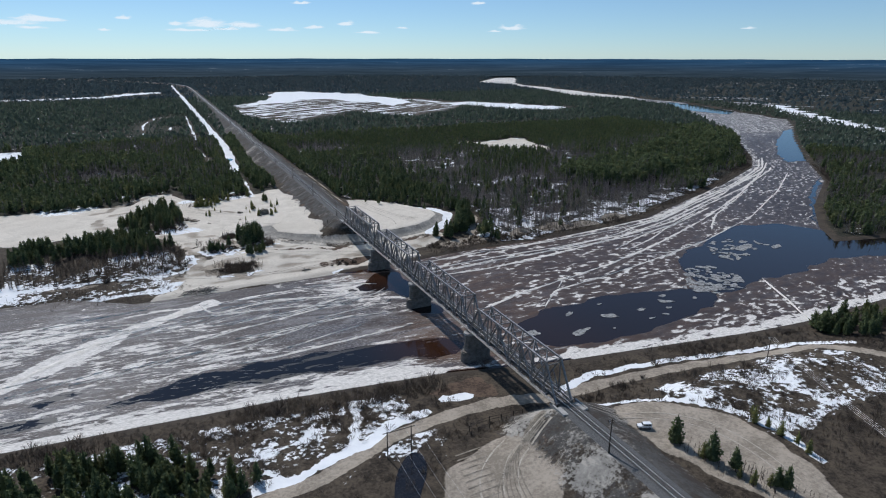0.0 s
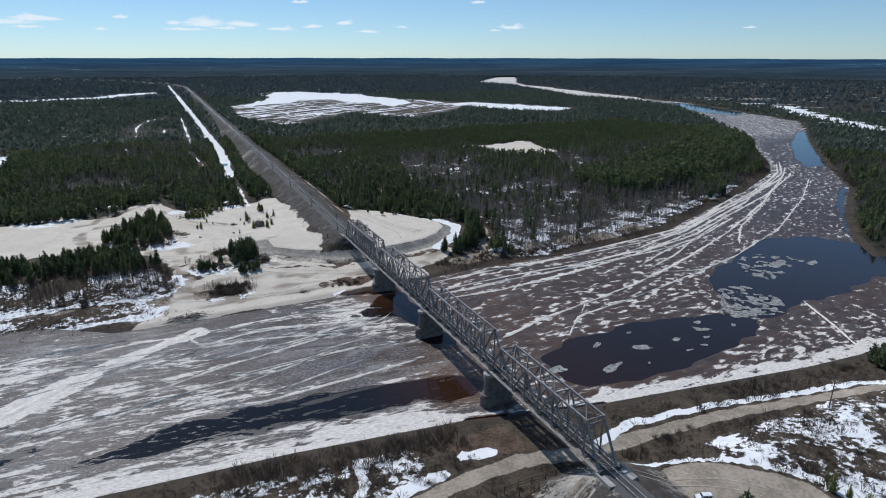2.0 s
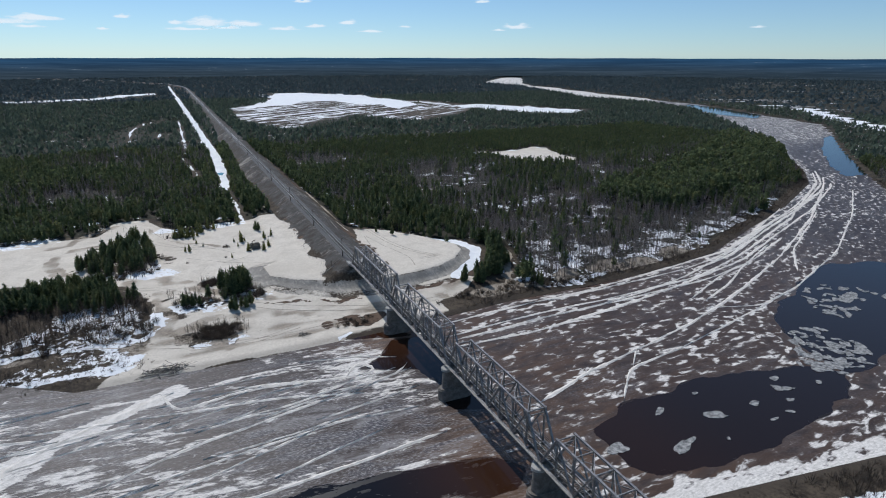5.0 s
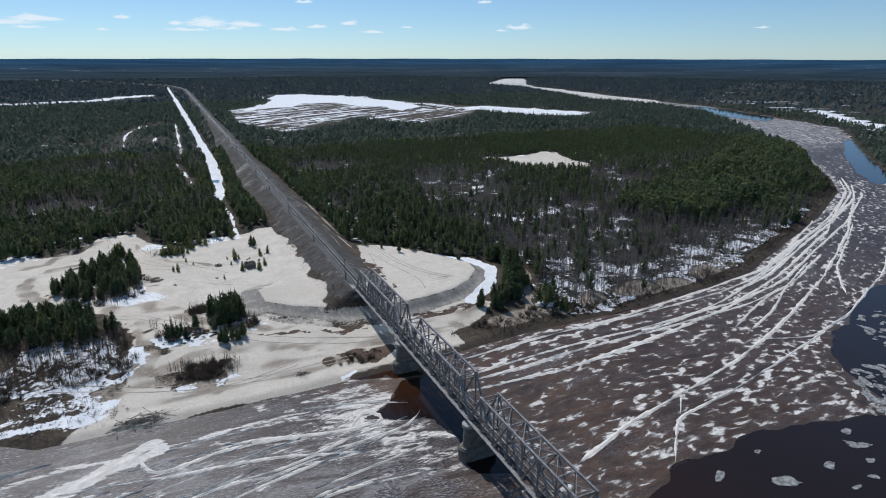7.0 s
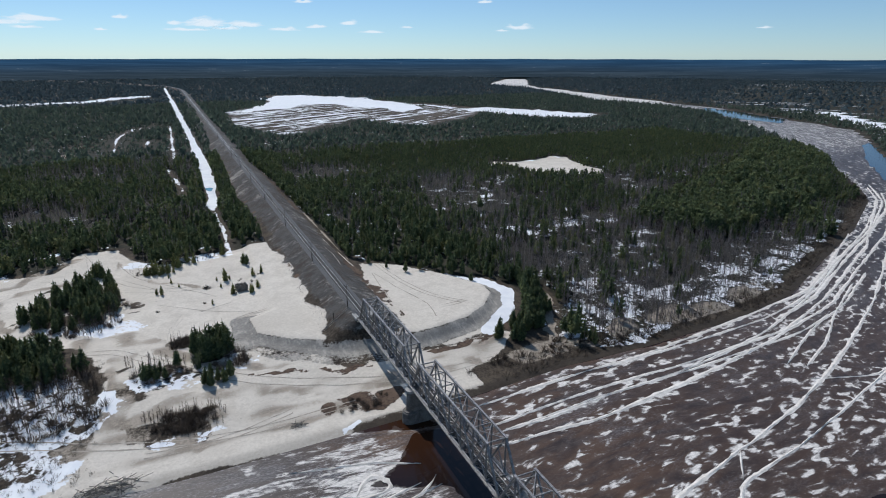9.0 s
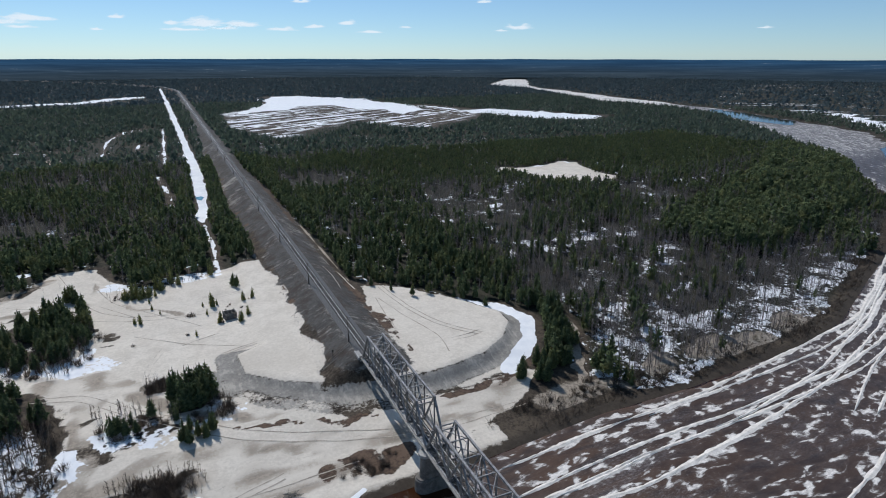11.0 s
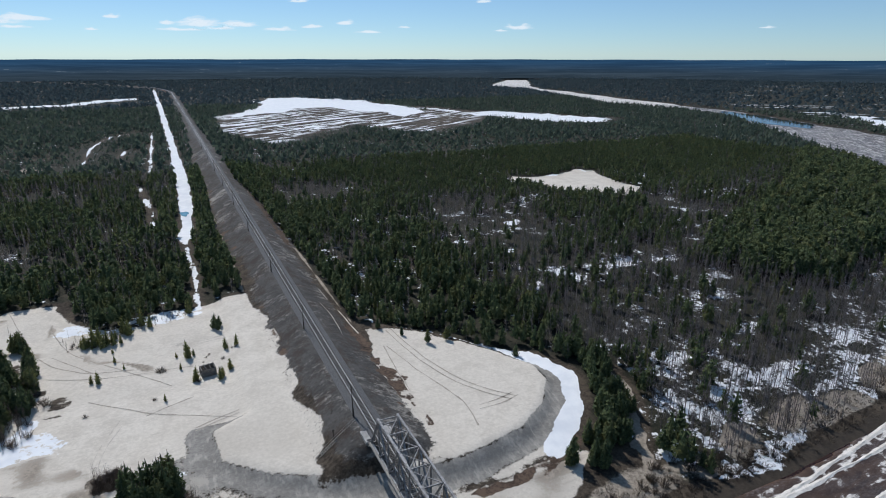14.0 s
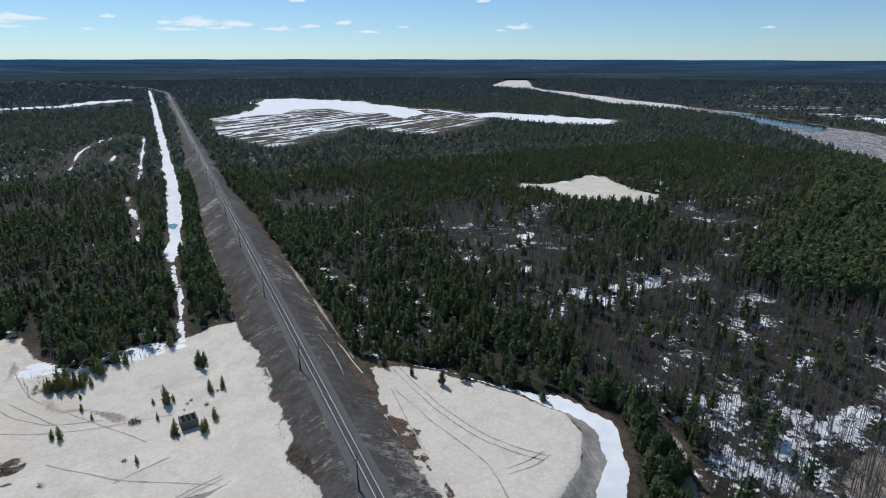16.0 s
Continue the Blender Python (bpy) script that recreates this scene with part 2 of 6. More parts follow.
def cloud_material():
    m = Mat("cloud", 1.0, 0, 0.0)
    edge = m.attr("puff")[0]
    n = m.noise(1.0, 6, 0.65, m.coords((0.012, 0.012, 0.05)))
    # sunlit white put in as glow; the sun itself adds nothing here
    m.color((0.0, 0.0, 0.0))
    m.put(m.b.inputs["Emission Color"], (0.80, 0.86, 0.90))
    m.b.inputs["Emission Strength"].default_value = 1.0
    m.put(m.b.inputs["Alpha"], m.math("MULTIPLY", m.step(m.math("ADD", n, m.math("SUBTRACT", edge, 1.0)), 0.0, 0.5), 0.9))
    return m.m


GROUND, RIVER = ground_material(), river_material()
PINE = foliage("pine_needles", (0.050, 0.074, 0.040), (0.175, 0.205, 0.090), (0.215, 0.205, 0.080))
YOUNG = foliage("young_pine_needles", (0.10, 0.11, 0.045), (0.32, 0.315, 0.12), (0.34, 0.29, 0.11))
BARE = foliage("bare_twigs", (0.11, 0.096, 0.093), (0.31, 0.278, 0.268), (0.235, 0.202, 0.190))
# bluer copies of the pine needles: air haze is put into their colour
HAZED_FAR_PINE = foliage("hazed_far_pine_needles", (0.038, 0.058, 0.066), (0.088, 0.118, 0.124), (0.094, 0.112, 0.104))
HAZED_MID_PINE = foliage("hazed_mid_pine_needles", (0.044, 0.066, 0.054), (0.118, 0.148, 0.104), (0.140, 0.150, 0.094))
BUSH = foliage("willow_twigs", (0.050, 0.041, 0.035), (0.185, 0.150, 0.124), (0.15, 0.120, 0.090))
BARK = simple("bark", (0.07, 0.055, 0.045), (0.16, 0.115, 0.08), 3.0)
STEEL = simple("painted_steel", (0.12, 0.112, 0.107), (0.31, 0.298, 0.29), 1.6, 0.42, 0.25, spec=0.9)
DECK = simple("deck_planks", (0.22, 0.20, 0.175), (0.36, 0.33, 0.29), 1.5, 0.85)
RAIL = simple("rail_steel", (0.50, 0.48, 0.46), (0.66, 0.64, 0.62), 2.0, 0.4, 0.35)
SLEEPER = simple("sleeper_wood", (0.065, 0.058, 0.053), (0.14, 0.127, 0.115), 2.0)
BALLAST = simple("ballast", (0.066, 0.065, 0.065), (0.135, 0.132, 0.130), 3.0, 0.95, bump=0.5)
STONE = simple("pier_stone", (0.10, 0.088, 0.076), (0.20, 0.18, 0.16), 0.8, 0.9, bump=0.4)
CONCRETE = simple("concrete", (0.26, 0.25, 0.235), (0.40, 0.385, 0.36), 0.9, 0.9, bump=0.3)
POLE = simple("pole_wood", (0.035, 0.028, 0.024), (0.085, 0.068, 0.055), 2.5)
WHITE = simple("white_paint", (0.72, 0.73, 0.74), (0.82, 0.82, 0.82), 1.0, 0.35, spec=0.5)
GLASS = simple("dark_glass", (0.02, 0.022, 0.025), (0.03, 0.033, 0.036), 1.0, 0.08, spec=0.6)
RUBBER = simple("rubber", (0.02, 0.02, 0.02), (0.035, 0.034, 0.033), 4.0, 0.9)
GREYWOOD = simple("weathered_wood", (0.13, 0.115, 0.10), (0.25, 0.225, 0.195), 1.8, 0.9)
FLOE = simple("floe_ice", (0.055, 0.056, 0.060), (0.42, 0.41, 0.39), 0.8, 0.7, bump=0.5)
RIDGE_ICE = simple("ridge_snow", (0.54, 0.495, 0.44), (0.76, 0.71, 0.65), 0.35, 0.9, bump=0.5)
DRIFT = simple("driftwood", (0.10, 0.09, 0.08), (0.23, 0.21, 0.185), 1.0, 0.9)
CERAMIC = simple("insulator", (0.55, 0.55, 0.53), (0.7, 0.7, 0.68), 5.0, 0.3)
DISTANCE, CLOUD = backdrop_material(), cloud_material()


# ---- mesh helpers ----
def mesh_from(name, verts, faces, material, smooth=False):
    """A mesh from arrays: verts (n, 3); faces (m, 3) or (m, 4)."""
    me = bpy.data.meshes.new(name)
    verts, faces = np.asarray(verts, np.float32), np.asarray(faces, np.int32)
    k = faces.shape[1]
    me.vertices.add(len(verts))
    me.vertices.foreach_set("co", verts.ravel())
    me.loops.add(faces.size)
    me.loops.foreach_set("vertex_index", faces.ravel())
    me.polygons.add(len(faces))
    me.polygons.foreach_set("loop_start", np.arange(0, faces.size, k, dtype=np.int32))
    me.polygons.foreach_set("loop_total", np.full(len(faces), k, np.int32))
    me.polygons.foreach_set("use_smooth", np.full(len(faces), smooth))
    me.materials.append(material)
    me.update(calc_edges=True)
    me.validate()
    return me


def paint(me, name, channels):
    """Cover masks at the vertices, four channels."""
    a = me.color_attributes.new(name, "FLOAT_COLOR", "POINT")
    a.data.foreach_set("color", np.stack(channels, 1).astype(np.float32).ravel())


def part(name, bm, material, parent, label=""):
    me = bpy.data.meshes.new(name)
    bmesh.ops.recalc_face_normals(bm, faces=bm.faces)
    bm.to_mesh(me)
    bm.free()
    me.materials.append(material)
    ob = new(name, me)
    ob.parent = parent
    return tagged(ob, label)


def part_mesh(name, me, parent, label="", m=None):
    ob = new(name, me)
    ob.parent = parent
    if m is not None:
        ob.matrix_basis = m
    return tagged(ob, label)


def box(bm, lo, hi, m=None):
    """A box between two corners."""
    c = [(lo[i] + hi[i]) / 2 for i in range(3)]
    s = [hi[i] - lo[i] for i in range(3)]
    g = bmesh.ops.create_cube(bm, size=1, matrix=(m or Matrix()) @ Matrix.Translation(c) @ Matrix.Diagonal((*s, 1)))
    return g["verts"]


def tube(bm, a, b, r1, r2, n=8):
    a, b = Vector(a), Vector(b)
    d = b - a
    m = Matrix.Translation((a + b) / 2) @ d.to_track_quat("Z", "Y").to_matrix().to_4x4()
    bmesh.ops.create_cone(bm, cap_ends=True, segments=n, radius1=r1, radius2=r2, depth=d.length, matrix=m)


def beam(bm, a, b, w, h, web=0.35):
    """A steel member of H section from a to b: w wide, h high, its web a share of the width."""
    a, b = Vector(a), Vector(b)
    d = b - a
    q = d.to_track_quat("Y", "Z").to_matrix()
    t, s = h * 0.2, w * web / 2
    ring = [(-w / 2, -h / 2), (w / 2, -h / 2), (w / 2, -h / 2 + t), (s, -h / 2 + t), (s, h / 2 - t), (w / 2, h / 2 - t),
            (w / 2, h / 2), (-w / 2, h / 2), (-w / 2, h / 2 - t), (-s, h / 2 - t), (-s, -h / 2 + t), (-w / 2, -h / 2 + t)]
    e = [[bm.verts.new(p + q @ Vector((x, 0, z))) for x, z in ring] for p in (a, b)]
    n = len(ring)
    for i in range(n):
        bm.faces.new((e[0][i], e[0][(i + 1) % n], e[1][(i + 1) % n], e[1][i]))
    bm.faces.new(e[0])
    bm.faces.new(e[1][::-1])


def fresh():
    return bmesh.new()


# ---- plan: shapes of the land, metres; the railway runs along x = 0 ----
FAR_BANK = [(-1400, 330), (-159, 285), (-132, 283), (-108, 267), (-60, 266), (-5, 268), (58, 274), (95, 274), (154, 278), (189, 286), (243, 309),
            (323, 342), (412, 387), (460, 425), (540, 505), (618, 581), (737, 738), (880, 951), (910, 1113), (868, 1252), (920, 1410),
            (1010, 1700), (1050, 1860), (1005, 2045), (1130, 2250), (1377, 2570)]
NEAR_BANK = [(1500, 2600), (1300, 2260), (1166, 2050), (1096, 1880), (1086, 1730), (1040, 1500), (1022, 1368), (1012, 1265), (980, 1122), (984, 1050), (950, 964), (896, 813), (868, 737), (850, 676), (757, 597),
             (640, 509), (492, 387), (411, 314), (318, 259), (272, 224), (251, 201), (290, 192), (900, 190), (900, 100), (300, 118), (186, 136),
             (132, 135), (106, 137), (59, 144), (24, 149), (-13, 158), (-62, 164), (-138, 169), (-1400, 200)]
RIVER_SHAPE = FAR_BANK + NEAR_BANK
TERRACE = [(-24, 500), (-26, 352), (-37, 346), (-36, 333), (-26, 323), (-10, 314), (8, 310), (20, 309), (40, 314), (51, 321), (60, 332),
           (61, 341), (45, 372), (24, 394), (18, 500)]
SAND_LEFT = [(-420, 430), (-250, 440), (-112, 440), (-104, 466), (-86, 469), (-76, 430), (-60, 428), (-44, 436), (-20, 445), (-12, 400), (-10, 300),
             (0, 292), (0, 276), (-20, 268), (-45, 266), (-75, 264), (-104, 262), (-101, 270), (-90, 283), (-86, 292), (-84, 300), (-84, 322), (-94, 352), (-150, 366), (-260, 370), (-420, 390)]
SAND_LOBE = [(20, 391), (35, 381), (46, 367), (55, 354), (63, 341), (60, 327), (51, 317), (41, 311), (31, 309), (14, 309), (8, 318)]
SAND_SLOPE = [(4, 312), (20, 309), (41, 313), (56, 326), (67, 330), (62, 317), (50, 306), (34, 301), (12, 301), (4, 304)]
SAND_ROAD_FAR = [(-5, 300), (14, 300), (37, 300), (50, 303), (54, 298), (42, 291), (27, 283), (8, 278), (-5, 277)]
SAND_NEAR = [(4, 116), (13, 117), (26, 113), (37, 105), (44, 95), (46, 85), (44, 74), (38, 62), (24, 56), (22, 72), (18, 84), (14, 96), (6, 104)]
DIRT_NEAR = [(-44, 98), (-37, 110), (-24, 115), (-6, 119), (2, 112), (-6, 100), (-18, 88), (-30, 74), (-48, 80)]
GLADE = [(218, 618), (232, 632), (240, 622), (250, 618), (272, 616), (296, 634), (308, 622), (298, 598), (291, 573), (300, 546), (276, 533), (245, 550), (228, 566), (232, 592)]
MARSH_RIGHT = [(460, 1180), (520, 1190), (597, 1090), (640, 985), (575, 950), (500, 1030)]
MARSH = [(45, 1262), (135, 1414), (187, 1725), (268, 1705), (379, 1540), (412, 1400), (412, 1214), (346, 1150), (314, 1283), (290, 1385), (225, 1387), (150, 1330)]
MARSH_FIELD = [(45, 1275), (36, 1064), (80, 922), (147, 982), (223, 1076), (253, 978), (289, 949), (392, 1034), (470, 1160), (450, 1260), (400, 1230), (300, 1390), (140, 1400)]
MARSH_STRIPS = [[(440, 1310), (471, 1160), (540, 1090), (628, 985)]]
BROWN_CLEARING = [(400, 1215), (470, 1260), (515, 1190), (420, 1030), (300, 950), (290, 1000)]
RIGHT_FIELD = [(905, 800), (980, 905), (1010, 1050), (1180, 1240), (1560, 1500), (1916, 1731), (2254, 1329), (1500, 880), (1150, 690), (930, 690)]
SNOW_ROAD = [(-42, 2150), (-38, 1960), (-32, 1280), (-29.5, 888), (-28.5, 720), (-31, 620), (-34, 550)]
SNOW_PATHS = [[(-36, 548), (-34, 484), (-35, 440)], [(-110, 848), (-112, 959), (-103, 1040), (-70, 1110)], [(-186, 905), (-146, 900)],
              [(-81, 868), (-76, 922)], [(-60, 702), (-51, 615), (-52, 566)], [(-50, 1086), (-52, 855), (-53, 766)], [(-268, 1120), (-250, 1176)], [(-118, 752), (-114, 738)]]
SNOW_RIDES = [[(430, 500), (382, 460), (317, 424)]]
# open snowy ground under thin birches
BIRCH_SNOW = [
    [(90, 404), (122, 422), (173, 418), (205, 412), (190, 401), (140, 403), (100, 398)],
    [(82, 318), (100, 329), (117, 333), (159, 341), (190, 347), (180, 334), (128, 326), (104, 319)],
    [(178, 382), (205, 380), (195, 366), (165, 360)],
    [(76, 314), (96, 317), (119, 316), (160, 315), (205, 322), (236, 331), (225, 310), (190, 292), (120, 284), (100, 277), (80, 282), (78, 300)],
]
SNOW_SPOTS = [(17, 706, 4), (31, 481, 5), (23, 402, 3), (38, 404, 3), (60, 452, 5), (120, 452, 6), (180, 445, 6), (105, 480, 5), (150, 500, 6), (210, 470, 6),
              (75, 500, 5), (240, 500, 6), (-120, 470, 6), (-80, 480, 5), (-140, 500, 6), (-48, 455, 4), (-60, 500, 4), (290, 455, 6), (340, 480, 6)]
FAR_LAKE = [(-420, 1615), (-313, 1612), (-211, 1622), (-150, 1720), (-78, 1800), (-84, 1850), (-165, 1775), (-220, 1665), (-310, 1650), (-420, 1650)]
SNOW_LAKE = [(-300, 760), (-218, 738), (-207, 650), (-300, 640)]
SNOW_CURVE = [(62, 350), (67, 343), (69, 333), (63, 320), (52, 310), (44, 304)]
SIDE_CHANNEL = [(1043, 845), (958, 746), (897, 661), (771, 475)]
WOOD_GAPS_RIGHT = [(83, 329), (78, 313), (66, 296), (64, 284)]


def dist_line(px, py, pts, closed=False):
    """Distance of the points to a polyline."""
    d = np.full(px.shape, 1e9)
    pts = pts + [pts[0]] if closed else pts
    for (ax, ay), (bx, by) in zip(pts[:-1], pts[1:]):
        vx, vy = bx - ax, by - ay
        t = np.clip(((px - ax) * vx + (py - ay) * vy) / (vx * vx + vy * vy + 1e-9), 0, 1)
        d = np.minimum(d, np.hypot(px - ax - t * vx, py - ay - t * vy))
    return d


def inside(px, py, poly):
    hit = np.zeros(px.shape, bool)
    for (ax, ay), (bx, by) in zip(poly, poly[1:] + [poly[0]]):
        cross = (ay > py) != (by > py)
        hit ^= cross & (px < (bx - ax) * (py - ay) / ((by - ay) or 1e-9) + ax)
    return hit


def signed(px, py, poly):
    """Distance to a shape's edge, positive inside it."""
    d = dist_line(px, py, poly, True)
    return np.where(inside(px, py, poly), d, -d)


def ss(x, lo, hi):
    t = np.clip((x - lo) / (hi - lo), 0, 1)
    return t * t * (3 - 2 * t)


def cover_of(px, py, poly, soft=2.0):
    return ss(signed(px, py, poly), -soft, soft)


def wave(px, py, size, seed):
    """Smooth value noise in -1..1 on the plan, of that size in metres."""
    g = np.random.default_rng(seed).uniform(-1, 1, (256, 256))
    x, y = px / size, py / size
    i, j = np.floor(x).astype(int), np.floor(y).astype(int)
    u, v = x - i, y - j
    u, v = u * u * (3 - 2 * u), v * v * (3 - 2 * v)
    a, b, c, d = g[i % 256, j % 256], g[(i + 1) % 256, j % 256], g[i % 256, (j + 1) % 256], g[(i + 1) % 256, (j + 1) % 256]
    return (a * (1 - u) + b * u) * (1 - v) + (c * (1 - u) + d * u) * v


def track_x(y):
    return np.where(y > 1900, -0.00045 * (y - 1900) ** 2, 0.0)


RAIL_Z, FAR_END, NEAR_END = 12.0, 316.2, 113.2


def embankment(px, py):
    """Height of the railway bank alone, and far below the ground where there is none."""
    ax = np.abs(px - track_x(py))
    off = np.maximum(ax - 4.2, 0)
    end = np.maximum(np.minimum((FAR_END + 1 - py) * 2.1, (py - NEAR_END + 1) * 1.38), 0)
    run = np.hypot(off, end)
    rough = 0.16 * wave(px, py, 8, 3) + 0.05 * wave(px, py, 3, 4)
    return 11.25 - 0.51 * run + rough * ss(run, 1, 5)


def bare_land(px, py):
    """Height of the ground without the railway bank, and the distance to the river."""
    d = -signed(px, py, RIVER_SHAPE)
    far = py > 225
    h = -1.6 + 2.2 * ss(d, -9, 3) + np.where(far, 3.6, 2.4) * ss(d, 0, 60)
    h = h + np.where(~far & (px < 500), 3.2 * ss(128 - py, 0, 22) * ss(px, -45, -5), 0)
    h = h + 0.5 * wave(px, py, 38, 1) * ss(d, 3, 30) + 0.22 * wave(px, py, 9, 2) * ss(d, 2, 12)
    ter = signed(px, py, TERRACE)
    h = np.maximum(h, np.where(far & (ter > -7.2), 6.0 - 3.4 * ss(-ter, -1, 7), -9))
    # a cut track climbs under the near end of the bridge
    under = np.exp(-((py - 128) / 7) ** 2) * ss(px, -30, -12) * ss(30 - px, 0, 12)
    return h - 1.2 * under * (d > 0), d


def land(px, py):
    """Height of the ground, and the distance to the river."""
    h, d = bare_land(px, py)
    return np.maximum(h, embankment(px, py)), d


def lines(lo, hi, a, b, step, grow):
    """Grid lines, step apart between lo and hi, and wider and wider out to a and b."""
    out = list(np.arange(lo, hi, step))
    for end, sign in ((a, -1), (b, 1)):
        p, s = (out[0] if sign < 0 else out[-1]), step
        more = []
        while (p - end) * sign < 0:
            s *= 1 + grow
            p += sign * s
            more.append(p)
        out = more[::-1] + out if sign < 0 else out + more
    return np.array(out)


def sheet(xs, ys, keep=None):
    gx, gy = np.meshgrid(xs, ys, indexing="ij")
    n, k = gx.shape
    idx = np.arange(n * k).reshape(n, k)
    f = np.stack([idx[:-1, :-1], idx[1:, :-1], idx[1:, 1:], idx[:-1, 1:]], -1).reshape(-1, 4)
    px, py = gx.ravel(), gy.ravel()
    if keep is not None:
        ok = keep(px, py)
        f = f[ok[f].any(1)]
        used = np.zeros(n * k, bool)
        used[f.ravel()] = True
        remap = np.cumsum(used) - 1
        f, px, py = remap[f], px[used], py[used]
    return px, py, f


# ---- ground ----
def build_ground():
    px, py, f = sheet(lines(-165, 235, -4900, 4900, 1.5, 0.047), lines(60, 450, -900, 4900, 1.5, 0.03))
    h, d = land(px, py)
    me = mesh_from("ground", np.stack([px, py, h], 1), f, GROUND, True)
    emb = embankment(px, py)
    wob = 1.5 * wave(px, py, 7, 11) + 0.8 * wave(px, py, 3, 12)
    qx, qy = px + wob, py + 1.5 * wave(px, py, 7, 13)
    sand = np.maximum.reduce([cover_of(qx + 5 * wave(px, py, 16, 86), qy + 4 * wave(px, py, 16, 87), SAND_LEFT, 3)] + [cover_of(qx, qy, s) for s in (SAND_LOBE, SAND_SLOPE, SAND_ROAD_FAR)] + [cover_of(px + 7 * wave(px, py, 16, 121), py + 7 * wave(px, py, 16, 122), GLADE, 4)])
    shore = ss(14 - d, 0, 6) * ss(d, -1, 1) * (py > 225) * (px < 26) * (px > -86)
    sand = np.maximum(sand, 0.8 * shore)
    over = emb - bare_land(px, py)[0]
    onbank = ss(over + 0.35 * wave(px, py, 9, 78) + 0.35 * wave(px, py, 3.2, 116), -1.3, 1.7)
    ter = signed(px, py, TERRACE)
    lip = ss(ter, -10, -5.5) * ss(-ter, -0.8, 2.2) * (py < 352) * (py > 290)
    lip = np.maximum(lip, ss(ter, -15, -13) * ss(-ter, 5, 7) * (px < 4) * (py < 340) * (py > 295) * (0.5 + 0.25 * wave(px, py, 6, 75)))
    grey = onbank * (1 - (py > 300) * (px < 0) * ss(3.0 - over, 0, 2.6) * np.clip(0.62 + 0.2 * ss(350 - py, 0, 30) + 0.7 * wave(px, py, 7, 85), 0, 0.95))
    grey = grey * (1 - 0.9 * (py > 300) * (px < 0) * ss(2.8 - over + 0.8 * wave(px, py, 6, 126), 0, 1.8) * ss(372 - py, 0, 24))
    lip = lip * (1 - onbank * ss(py, 308, 316))
    lip = np.maximum(lip, onbank * (py < 125) * (0.42 + 0.4 * wave(px, py, 9, 14)) * ss(4 - px, 0, 3))
    grey = grey * (1 - lip * (py < 125))
    sand = sand * (1 - np.maximum(grey, lip))
    grey = grey * np.where((py > 290) & (py < 330), ss(py, 306, 313), 1.0)
    red = onbank * np.where(py > 250, ss(py, 318, 335), 1.0) * ss(px, 9, 14) * ss(26 - px, 0, 6) * 0.66 * (py > 300) + onbank * np.where(py > 250, ss(py, 330, 350), 1.0) * ss(-8 - px, 0, 5) * np.clip(0.40 + 0.35 * wave(px, py, 8, 120), 0, 0.75)
    for p, w, k in (([(-42, 306), (-24, 300), (-6, 297)], 1.2, 0.66), ([(18, 299), (34, 299), (47, 301), (53, 306)], 1.4, 0.72), ([(14, 395), (16, 370), (17.5, 345), (17, 325)], 1.6, 0.70)):
        red = np.maximum(red, k * ss(w + 1.2 + 1.2 * wave(px, py, 5, 117) - dist_line(qx, qy, p), 0, 1.8))
    red = np.maximum(red, 0.75 * ss(1.2 + 0.5 * wave(px, py, 5, 114) - np.hypot((px + 13) / 12, (py - 279) / 6), 0, 0.5))
    red = np.maximum(red, 0.8 * cover_of(qx, qy, [(-24, 149), (-15, 152), (-7, 153), (-4, 146), (-3, 139), (-10, 139), (-20, 142)], 2))
    bare = np.maximum(cover_of(qx, qy, SAND_NEAR), cover_of(qx, qy, DIRT_NEAR)) * (1 - np.maximum(grey, lip))
    for cx, cy, rx, ry in ((-108, 316, 30, 20), (-101, 392, 20, 22), (-65, 288, 12, 8), (-67, 317, 11, 7), (-52, 322, 8, 8), (-62, 337, 5, 5), (-150, 340, 24, 24)):
        r = np.hypot((px - cx) / rx, (py - cy) / ry) + 0.55 * wave(px, py, 6, 15) + 0.3 * wave(px, py, 2.5, 16)
        sand = sand * (1 - 0.7 * ss(1.25 - r, 0, 0.6))
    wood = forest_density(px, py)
    snow = (0.27 + 0.08 * wave(px, py, 28, 96) + 0.07 * (px > 15) * (py > 395) * (py < 620)) * ss(wood, 0.1, 0.6)
    for s in BIRCH_SNOW:
        snow = np.maximum(snow, (0.49 + 0.14 * wave(px, py, 9, 97)) * cover_of(qx + 4 * wave(px, py, 14, 98), qy + 4 * wave(px, py, 14, 99), s, 5))
    for cx, cy, r in SNOW_SPOTS:
        snow = np.maximum(snow, 0.62 * ss(r + 2 * wave(px, py, 4, 100) - np.hypot((px - cx) / 1.6, py - cy), 0, 3))
    # ploughed strips of the marsh, and streaks over the fields beyond the river
    marsh = cover_of(px + 12 * wave(px, py, 50, 104), py + 16 * wave(px, py, 50, 105), MARSH_FIELD, 10)
    field = cover_of(px + 30 * wave(px, py, 120, 106), py + 30 * wave(px, py, 120, 107), RIGHT_FIELD, 25)
    strip = ss(62 - d + 10 * wave(px, py, 30, 32), 0, 34) * ss(d, 4, 8) * (px > 66) * (py > 265)
    snow = np.maximum(snow, 0.40 * strip * (px < 330))
    birch = ss(130 - d + 25 * wave(px, py, 40, 19), 0, 40) * ss(d, 8, 14) * ss(px, 78, 92) * ss(330 - px, 0, 60) * (py > 265)
    snow = np.maximum(snow, (0.34 + 0.15 * wave(px, py, 24, 20) + 0.06 * ss(50 - d, 0, 20)) * birch)
